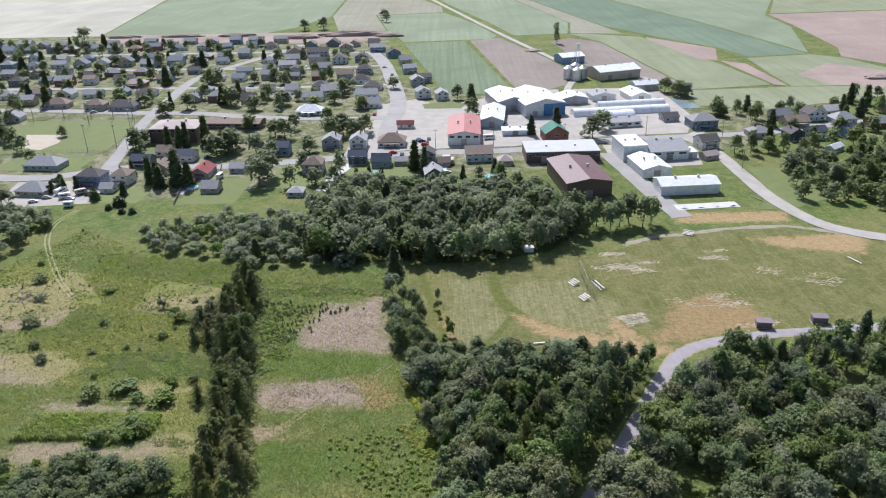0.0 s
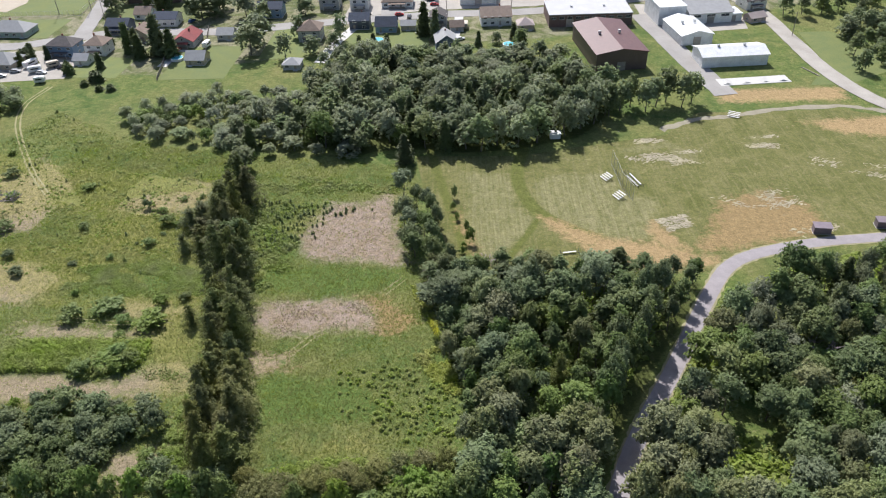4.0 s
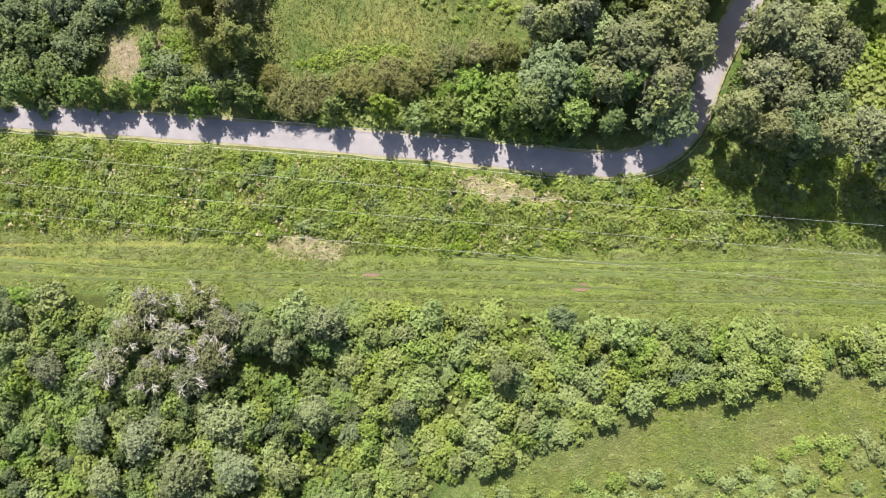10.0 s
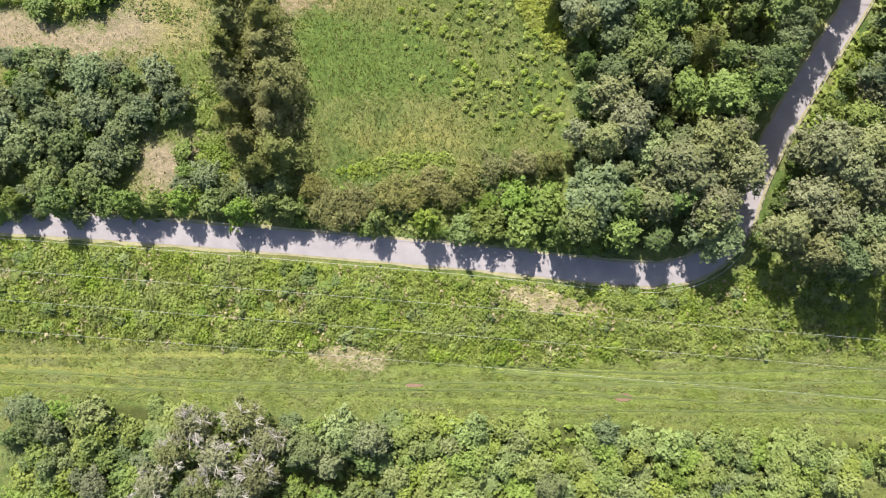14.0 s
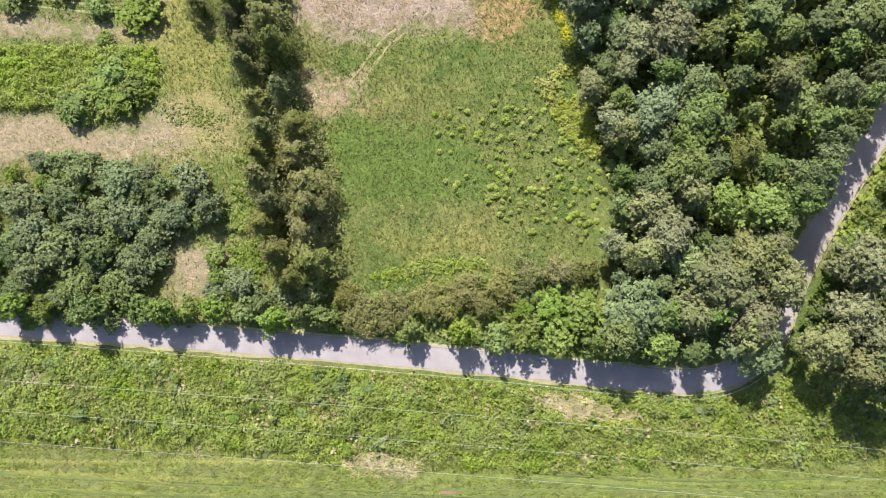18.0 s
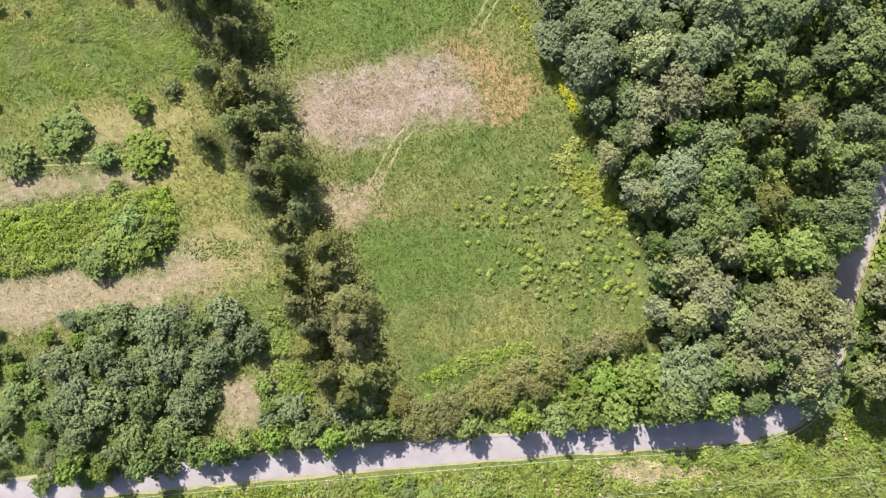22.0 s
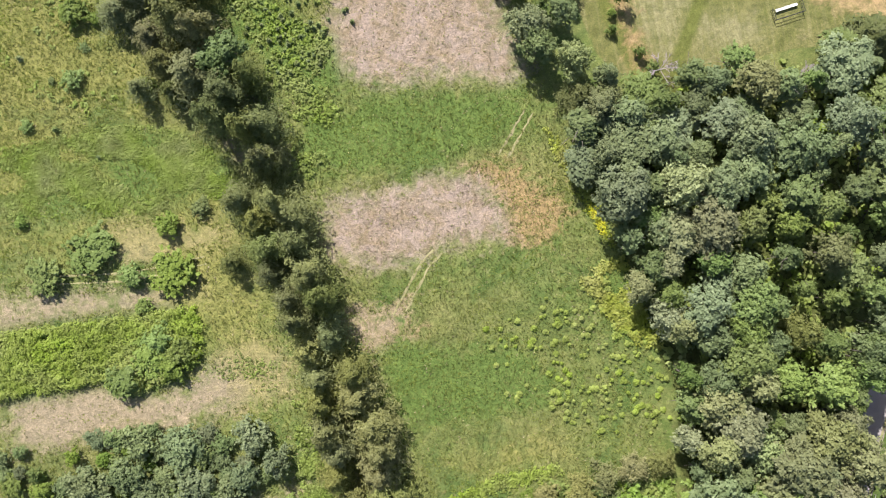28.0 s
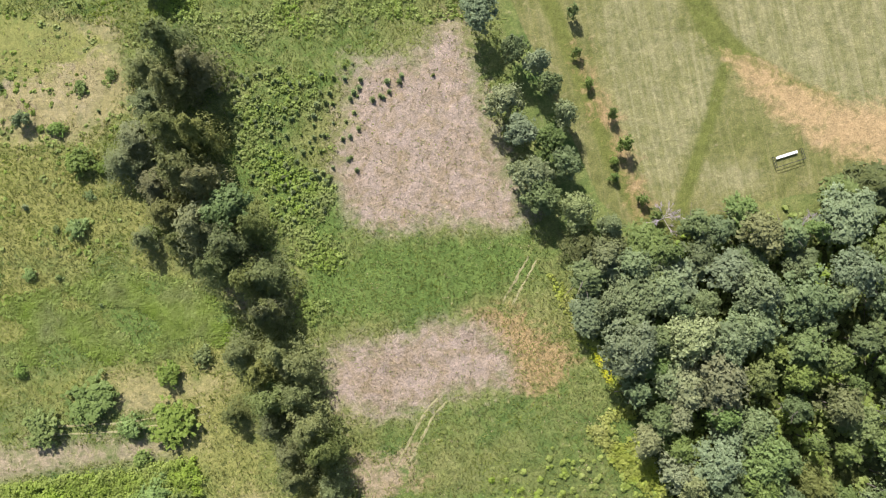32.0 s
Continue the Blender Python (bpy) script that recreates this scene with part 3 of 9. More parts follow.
BIG += [(31.4, 35.6, 4.6, 14), (28.8, 39.2, 3.9, 14), (39.2, 27.5, 5.4, 14), (45.4, 31, 5, 14), (35.7, 23.1, 4.5, 14), (44.5, 22.1, 4.3, 14), (48.1, 33.6, 3, 14), (62, 30.7, 4.8, 14), (69, 31.5, 4.5, 14), (60.2, 22.8, 4.5, 14), (55.8, 17.6, 3.9, 14), (69, 24.5, 4.5, 14), (72.4, 27.9, 3.6, 14), (63.7, 19.2, 3.4, 14), (27.8, 32.1, 3.6, 14), (35, 42.2, 3.2, 14)]
FIELDLINE = []
FIELDLINE += [(22.4, 130.3, 1.1, 4.4), (22.0, 123.5, 0.9, 3.4), (23.0, 118.2, 1.0, 3.2), (25.8, 112.2, 1.0, 4.0), (26.7, 106.7, 1.5, 5.6), (28.3, 97.1, 1.0, 3.2), (29.6, 94.0, 1.3, 4.2), (24.3, 101.7, 0.9, 2.6), (24.7, 104.5, 0.8, 2.4)]
CLIPPINGS = []
CLIPPINGS.append([(78, 154.6), (108.3, 158.1), (104.8, 148.7), (88.8, 146.2), (81.3, 149.7)])
CLIPPINGS.append([(100.1, 127.3), (124.8, 132.5), (126.9, 122.3), (110.7, 118.4)])
CLIPPINGS.append([(121, 165.1), (134.7, 167.1), (130.9, 156.1), (120.9, 157.5)])
CLIPPINGS.append([(137.8, 151.9), (168, 141.4), (160.1, 133.1), (134.1, 147.4)])
CLIPPINGS.append([(133.4, 112.7), (135.3, 110.8), (120.4, 104.4), (116.9, 109.7)])
CLIPPINGS.append([(80.7, 116.5), (90.5, 119.1), (90.7, 112.5), (82.8, 109.2)])
CLIPPINGS.append([(84.5, 166.8), (98, 168.8), (94.5, 162.7), (83.5, 161.7)])
MIDTOWN = []
MIDTOWN += [(-122, 416.2, 8, 12, "garden_ash"), (-84.5, 412.8, 7.5, 12, "street_maple"), (-60.9, 396.8, 7, 11, "garden_ash"), (-156.7, 483.8, 8, 12, "garden_ash"), (-99.4, 298.9, 9, 14, "street_maple"), (-93.6, 310.9, 8, 13, "street_maple"), (-65.6, 251, 8.5, 16, "street_maple"), (-74.4, 334.3, 7, 12, "garden_ash"), (-34.7, 335.6, 8, 13, "garden_ash"), (-26.3, 330.6, 7, 12, "street_maple"), (-46.5, 357.6, 7, 12, "garden_ash"), (-147.9, 325.7, 6, 10, "street_maple"), (-121.4, 257.5, 4.5, 14, "garden_spruce"), (-117.1, 255.8, 4.2, 12, "garden_spruce"), (-213.6, 462.4, 7, 11, "garden_ash"), (-306.1, 532.4, 8, 12, "street_maple"), (-252.2, 515.2, 8, 12, "garden_ash"), (-269.4, 415.3, 7, 11, "garden_ash")]
MIDTOWN += [(-213.9, 313.7, 6.5, 10, "garden_ash"), (-49.4, 301.9, 6, 10, "garden_ash"), (-12.1, 454.2, 6, 10, "street_maple"), (15, 263.4, 4, 13, "garden_spruce"), (-27.8, 266.2, 4.5, 13, "street_maple"), (-49.7, 246, 5, 13, "street_maple"), (-129.9, 311.8, 4.2, 14, "garden_spruce"), (-125.1, 316.5, 4.2, 13, "garden_spruce"), (109.1, 318.3, 8, 13, "garden_ash"), (183.2, 412.6, 6.5, 12, "garden_ash"), (188.7, 411.4, 6, 10, "street_maple"), (193.4, 361.9, 6.5, 10, "garden_ash"), (42.2, 367.8, 5.5, 15, "garden_ash"), (75.1, 328.1, 4, 11, "garden_spruce"), (-147.9, 404.6, 7, 11, "street_maple"), (-158.3, 390.2, 7, 11, "garden_ash"), (-255.9, 466.5, 7, 11, "garden_ash"), (-101.4, 400.4, 7, 11, "garden_ash")]
MIDTOWN += [(-66, 349.8, 6, 10, "street_maple"), (-29.5, 396.1, 6, 10, "garden_ash"), (-93.9, 352.1, 6, 10, "garden_ash"), (-68, 292.8, 6, 10, "garden_ash")]
SPUR = []
SPUR += [(-47, 150.9, 4.5, 9, "maple_tree"), (-52.1, 159, 4, 9, "maple_tree"), (-47.7, 164.9, 3.6, 9, "spruce_tree"), (-48.2, 185.9, 4, 9, "silver_willow"), (-40.4, 187.8, 4.6, 10, "silver_willow"), (-31, 173.8, 3.2, 12, "tall_poplar"), (-25.8, 170.8, 3.2, 12, "tall_poplar"), (-26.7, 182.1, 4.6, 12, "maple_tree"), (-22.6, 189.5, 5, 13, "maple_tree"), (-19.3, 181.6, 3.4, 13, "spruce_tree"), (-16.9, 189.9, 3.4, 12, "spruce_tree"), (-5.4, 184.9, 4.5, 9, "silver_willow"), (-3, 174.6, 4, 8, "silver_willow"), (-8.1, 177.1, 3.6, 8, "willow_tree"), (-13.7, 158.8, 4, 5.5, "silver_willow"), (-10.3, 166.8, 3.5, 5, "willow_tree"), (6.2, 152.5, 3.3, 11, "spruce_tree"), (-20.3, 167.8, 2.8, 9, "spruce_tree"), (15.7, 170.1, 5, 10, "willow_tree"), (-33.7, 169.5, 3.4, 9, "ash_tree"), (-42.7, 170, 3.6, 8, "willow_tree"), (-58, 168.9, 3.5, 6, "willow_tree"), (-54.8, 174.4, 3.5, 8, "maple_tree")]
TRAIL = smooth_line([(-150, 27), (-72, 21), (-52, 19.4), (-28, 17.3), (5, 14.2), (24, 12.0), (34, 10.9), (41.3, 11.2), (47.2, 13.6), (51.6, 18.6), (54, 25), (57, 31.5), (60.5, 37.8), (65, 45.2), (73.6, 59), (81, 72), (88, 83.5), (94, 92), (101, 97.2), (112, 101), (125, 103.6), (140, 105), (165, 107), (230, 108)])

# ---- ground ----


def spread(lo, hi, step, far):
    inner = list(np.arange(lo, hi + 1e-6, step))
    out, s = [], step
    while hi + sum(out) < far:
        s *= 1.13
        out.append(s)
    right = list(hi + np.cumsum(out))
    out, s = [], step
    while -lo + sum(out) < far:
        s *= 1.13
        out.append(s)
    return np.array(list((lo - np.cumsum(out))[::-1]) + inner + right)


def cover(gx, gy, areas, soft):
    """1 inside the areas, 0 outside, with a ramp of the given width at the edges."""
    value = np.zeros(gx.shape)
    for poly in areas:
        cx = np.array([p[0] for p in poly])
        cy = np.array([p[1] for p in poly])
        near = (gx > cx.min() - soft) & (gx < cx.max() + soft) & (gy > cy.min() - soft) & (gy < cy.max() + soft)
        x, y = gx[near], gy[near]
        d = edge_distance(x, y, poly) * np.where(inside(x, y, poly), 1, -1)
        value[near] = np.maximum(value[near], np.clip(0.5 + d / (2 * soft), 0, 1))
    return value


PALE_AREAS += [a for a in DRY_AREAS if max(p[1] for p in a) < 19]
DRY_VERGE = [a for a in DRY_AREAS if max(p[1] for p in a) < 19]
DRY_AREAS = [a for a in DRY_AREAS if max(p[1] for p in a) >= 19]
xs, ys = spread(-110, 190, 1.25, 4600), spread(-64, 250, 1.25, 4600)
gx, gy = np.meshgrid(xs, ys)
nx, ny = len(xs), len(ys)
ground_me = bpy.data.meshes.new("ground")
co = np.stack([gx, gy, np.zeros_like(gx)], -1).reshape(-1, 3)
idx = np.arange(nx * ny).reshape(ny, nx)
faces = np.stack([idx[:-1, :-1], idx[:-1, 1:], idx[1:, 1:], idx[1:, :-1]], -1).reshape(-1, 4)
ground_me.vertices.add(len(co))
ground_me.vertices.foreach_set("co", co.astype(np.float32).ravel())
ground_me.loops.add(faces.size)
ground_me.loops.foreach_set("vertex_index", faces.astype(np.int32).ravel())
ground_me.polygons.add(len(faces))
ground_me.polygons.foreach_set("loop_start", np.arange(0, faces.size, 4, dtype=np.int32))
ground_me.update(calc_edges=True)
MEADOW_SERE = [[(-142, 168), (-112, 158), (-80, 152), (-55, 144), (-50, 127), (-72, 119), (-98, 128), (-122, 118), (-145, 140)], [(-112, 112), (-86, 112), (-66, 102), (-62, 92), (-92, 84), (-110, 92)], [(-66, 122), (-52, 112), (-50, 98), (-58, 100)], [(-86, 84), (-44, 87), (-40, 70), (-36, 50), (-46, 48), (-60, 76)]]
MEADOW_SERE += [[(-86, 128), (-60, 123), (-55, 106), (-66, 101), (-86, 104)], [(-48, 66), (-41, 68), (-37, 50), (-46, 48)]]
MEADOW_SERE.append([(-16, 35.5), (3, 38), (6, 33), (-13, 31)])
SERE_AREAS = [[(-110, 3.5), (-72, 2.4), (-48, 0.8), (-26, -2), (-22, -5), (-45, -7), (-110, -6)], [(-30, 8), (-22, 8), (-20, 5), (-29, 4.5)]]
VERGE = [(-110, 19), (-72, 18), (-28, 14.2), (5, 11.2), (24, 9), (45, 8.6), (60, 14), (75, 12), (110, 8), (110, -4), (70, -3), (40, -3.5), (15, -4), (-10, -4), (-40, -1), (-110, 2)]
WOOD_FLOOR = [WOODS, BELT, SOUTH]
TRACK_AREAS = [[(-110, 4), (-40, 0), (15, -3.5), (35, 0), (60, 5), (110, 4), (110, -18), (82, -18), (50, -15), (20, -13.5), (-5, -13), (-45, -10), (-110, -9)]]
TOWN_AREA = [[(-470, 250), (-165, 238), (-100, 232), (-60, 245), (60, 262), (200, 300), (260, 420), (60, 440), (-20, 480), (-30, 690), (-470, 735)]]
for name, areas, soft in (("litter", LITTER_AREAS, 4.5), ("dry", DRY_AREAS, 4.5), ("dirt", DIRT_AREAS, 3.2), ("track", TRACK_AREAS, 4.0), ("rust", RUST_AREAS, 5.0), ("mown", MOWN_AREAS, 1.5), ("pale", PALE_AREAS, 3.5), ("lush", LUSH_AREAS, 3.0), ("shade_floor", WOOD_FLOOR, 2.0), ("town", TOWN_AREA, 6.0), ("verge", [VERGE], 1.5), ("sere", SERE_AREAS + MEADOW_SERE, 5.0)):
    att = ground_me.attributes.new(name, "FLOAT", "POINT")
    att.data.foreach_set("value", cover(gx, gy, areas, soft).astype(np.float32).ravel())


def ground_material():
    m, t, nn, ll, bsdf = nodes_of("meadow_ground")
    p = place_vec(t)

    def cover_of(name):
        a = nn.new("ShaderNodeAttribute")
        a.attribute_name = name
        return a.outputs["Fac"]

    blades = noise_node(t, 3.2, 6, 0.75, p)
    tufts = noise_node(t, 0.9, 5, 0.7, p)
    mottle = noise_node(t, 0.33, 5, 0.65, p, 0.8)
    patches = noise_node(t, 0.11, 5, 0.62, p, 0.8)
    wide = noise_node(t, 0.035, 4, 0.55, p, 0.4)
    edge = noise_node(t, 0.28, 7, 0.72, p, 0.9)
    c = mix(t, remap(t, mottle, 0.36, 0.64), (0.108, 0.16, 0.042), (0.2, 0.232, 0.082))
    c = mix(t, remap(t, patches, 0.48, 0.62, 0, 0.9), c, (0.085, 0.145, 0.04))
    c = mix(t, remap(t, wide, 0.44, 0.64, 0, 0.55), c, mix(t, mottle, (0.215, 0.205, 0.075), (0.31, 0.275, 0.13)))
    c = mix(t, remap(t, tufts, 0.54, 0.74, 0, 0.45), c, (0.28, 0.265, 0.11))

    def lay(c, name, colour, push=0.9, lo=0.36, hi=0.66, most=1.0):
        v = math_node(t, "ADD", cover_of(name), math_node(t, "MULTIPLY", math_node(t, "SUBTRACT", edge, 0.5), push * 1.6))
        v = math_node(t, "ADD", v, math_node(t, "MULTIPLY", math_node(t, "SUBTRACT", tufts, 0.5), push * 0.7))
        return mix(t, remap(t, v, lo, hi, 0, most), c, colour)

    # ground under woods, belt and thicket darkened: tree shade put into its colour
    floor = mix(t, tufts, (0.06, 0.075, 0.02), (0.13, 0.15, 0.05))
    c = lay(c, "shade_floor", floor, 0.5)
    lawn = mix(t, remap(t, patches, 0.38, 0.62), (0.148, 0.16, 0.052), (0.215, 0.21, 0.088))
    # mowing lanes run along the field's west edge
    turn = nn.new("ShaderNodeMapping")
    turn.inputs["Rotation"].default_value = (0, 0, radians(-16))
    turn.inputs["Scale"].default_value = (1.15, 0.04, 1)
    ll.new(p, turn.inputs["Vector"])
    lanes = noise_node(t, 1.0, 3, 0.6, turn.outputs[0], 0.25)
    lawn = mix(t, remap(t, lanes, 0.48, 0.66, 0, 0.35), lawn, (0.29, 0.27, 0.145))
    lawn = mix(t, remap(t, mottle, 0.58, 0.7, 0, 0.6), lawn, (0.34, 0.3, 0.17))
    c = lay(c, "mown", lawn, 0.2, 0.45, 0.55)
    c = lay(c, "pale", mix(t, remap(t, math_node(t, "ADD", math_node(t, "MULTIPLY", lanes, 0.55), math_node(t, "MULTIPLY", mottle, 0.45)), 0.42, 0.6), (0.215, 0.213, 0.098), (0.32, 0.3, 0.172)), 1.0, 0.35, 0.8, 0.85)
    c = lay(c, "lane", mix(t, mottle, (0.12, 0.145, 0.036), (0.175, 0.185, 0.058)), 0.4, 0.35, 0.65, 1.0)
    c = lay(c, "dirt", mix(t, tufts, (0.38, 0.255, 0.14), (0.54, 0.395, 0.235)), 1.1, 0.3, 0.8, 0.88)
    c = lay(c, "rust", mix(t, tufts, (0.3, 0.2, 0.1), (0.42, 0.31, 0.175)), 1.2, 0.35, 0.7, 0.92)
    c = lay(c, "dry", mix(t, tufts, (0.27, 0.215, 0.15), (0.44, 0.36, 0.275)), 1.2, 0.22, 0.72, 0.92)
    c = lay(c, "litter", mix(t, remap(t, mottle, 0.3, 0.6), mix(t, tufts, (0.24, 0.18, 0.12), (0.36, 0.275, 0.19)), mix(t, tufts, (0.31, 0.235, 0.215), (0.47, 0.375, 0.345))), 1.0, 0.3, 0.85, 0.92)
    c = lay(c, "lush", mix(t, mottle, (0.082, 0.148, 0.036), (0.155, 0.218, 0.058)), 1.2, 0.35, 0.75, 0.9)
    comb = nn.new("ShaderNodeMapping")
    comb.inputs["Rotation"].default_value = (0, 0, radians(3))
    comb.inputs["Scale"].default_value = (0.09, 1.1, 1)
    ll.new(p, comb.inputs["Vector"])
    swath = noise_node(t, 1.0, 5, 0.65, comb.outputs[0], 1.2)
    c = lay(c, "track", mix(t, remap(t, swath, 0.36, 0.62), (0.155, 0.215, 0.052), (0.245, 0.285, 0.085)), 0.4)
    c = lay(c, "verge", mix(t, remap(t, mottle, 0.34, 0.66), (0.15, 0.22, 0.045), (0.27, 0.32, 0.075)), 0.4)
    c = lay(c, "sere", mix(t, tufts, (0.24, 0.235, 0.07), (0.36, 0.33, 0.12)), 1.3, 0.35, 0.95, 0.62)
    c = lay(c, "town", mix(t, remap(t, patches, 0.42, 0.58), (0.13, 0.155, 0.06), (0.3, 0.285, 0.2)), 0.4)
    thatch = noise_node(t, 1.5, 9, 0.85, p, 0.3)
    c = mix(t, 1.0, c, mix(t, remap(t, thatch, 0.32, 0.68), (0.62, 0.64, 0.6), (1.14, 1.11, 1.07)), "MULTIPLY")
    clods = noise_node(t, 0.62, 6, 0.8, p, 0.6)
    c = mix(t, 1.0, c, mix(t, remap(t, clods, 0.34, 0.66), (0.76, 0.78, 0.76), (1.32, 1.29, 1.27)), "MULTIPLY")
    fibre = noise_node(t, 5.5, 5, 0.8, p, 0.4)
    c = mix(t, 1.0, c, mix(t, remap(t, fibre, 0.36, 0.64), (0.72, 0.74, 0.72), (1.26, 1.24, 1.22)), "MULTIPLY")
    c = mix(t, remap(t, blades, 0.45, 0.75, 0.0, 0.35), c, (0.055, 0.075, 0.02))
    ll.new(c, bsdf.inputs["Base Color"])
    bsdf.inputs["Roughness"].default_value = 0.95
    bsdf.inputs["Specular IOR Level"].default_value = 0.15
    h = math_node(t, "ADD", math_node(t, "MULTIPLY", blades, 0.35), math_node(t, "MULTIPLY", thatch, 0.8))
    h = math_node(t, "ADD", h, clods)
    ll.new(bump(t, h, 0.7, 0.45), bsdf.inputs["Normal"])
    return m


LANES = (([(13, 170), (17, 146), (19.1, 133.9), (21.7, 121.4), (24.9, 104), (28, 95), (32, 90)], 3.0), ([(32.9, 90.5), (35.4, 96.4), (41.5, 107), (46.5, 117)], 2.2), ([(46, 160), (43, 148), (43, 135), (47, 122), (55, 113), (62, 108)], 4.2))
lane_att = np.zeros(gx.shape)
for line, wide in LANES:
    lane_att = np.maximum(lane_att, np.clip(0.5 + (wide / 2 - edge_distance(gx, gy, smooth_line(line, 4), False)) / 3, 0, 1))
att = ground_me.attributes.new("lane", "FLOAT", "POINT")
att.data.foreach_set("value", lane_att.astype(np.float32).ravel())
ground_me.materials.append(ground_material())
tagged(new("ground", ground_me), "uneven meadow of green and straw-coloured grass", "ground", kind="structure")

# ---- the paved trail ----
VERGE_SOIL = surface("grassy_gravel", (0.2, 0.195, 0.085), (0.36, 0.32, 0.2), 0.95, 5, 0.5, relief=0.03)
tagged(strip("gravel_shoulder", TRAIL, 4.9, 0.03, VERGE_SOIL, 0.1, 0.3, 3), "thin gravel and grass shoulder of the trail", "shoulder")
tagged(strip("paved_trail", TRAIL, 3.9, 0.07, ASPHALT, 0.1, 0.06, 4), "grey asphalt trail bending between the woods", "path")

# ---- plants ----


def grow(verts, faces, spine, radii, sides=6, anchor=None):
    """One tapering limb through the spine's points, knit to the wood at the anchor vertex; returns its first ring."""
    first = len(verts)
    for i, p in enumerate(spine):
        d = (spine[min(i + 1, len(spine) - 1)] - spine[max(i - 1, 0)]).normalized()
        u = d.orthogonal().normalized()
        v = d.cross(u)
        for k in range(sides):
            a = 6.2832 * k / sides
            verts.append(p + (u * math.cos(a) + v * math.sin(a)) * radii[i])
    for i in range(len(spine) - 1):
        for k in range(sides):
            a, b = first + i * sides + k, first + i * sides + (k + 1) % sides
            faces.append([a, b, b + sides, a + sides])
    last = first + (len(spine) - 1) * sides
    faces.append([last + k for k in range(sides)])
    if anchor is not None:
        near = min(range(first), key=lambda n: (verts[n] - spine[0]).length_squared) if anchor < 0 else anchor
        faces.append([near, first, first + 1])
    return first


def trunk_mesh(name, h, r, lean, material, limbs, seed, sides=7):
    rnd = random.Random(seed)
    steps, at = 5, Vector((0, 0, -0.1))
    spine = [at.copy()]
    for k in range(steps):
        at = at + Vector((rnd.uniform(-lean, lean), rnd.uniform(-lean, lean), h / steps))
        spine.append(at.copy())
    verts, faces = [], []
    grow(verts, faces, spine, [r * (1 - 0.16 * k) for k in range(steps + 1)], sides)
    for k in range(limbs):
        i = rnd.randrange(1, steps + 1)
        a = rnd.uniform(0, 6.283)
        end = spine[i] + Vector((math.cos(a), math.sin(a), rnd.uniform(0.3, 0.9))) * h * rnd.uniform(0.2, 0.36)
        bend = spine[i].lerp(end, 0.5) - Vector((0, 0, 0.04 * h))
        grow(verts, faces, [spine[i], bend, end], [r * 0.42, r * 0.28, r * 0.12], 5, i * sides)
    return raw_mesh(name, verts, faces, material)


def ball_points(rng, n):
    v = rng.normal(0, 1, (n, 3))
    return v / np.linalg.norm(v, axis=1)[:, None]


BALL = bmesh.new()
bmesh.ops.create_icosphere(BALL, subdivisions=1, radius=1)
BALL_V = np.array([v.co[:] for v in BALL.verts])
BALL_F = [[v.index for v in f.verts] for f in BALL.faces]
BALL.free()


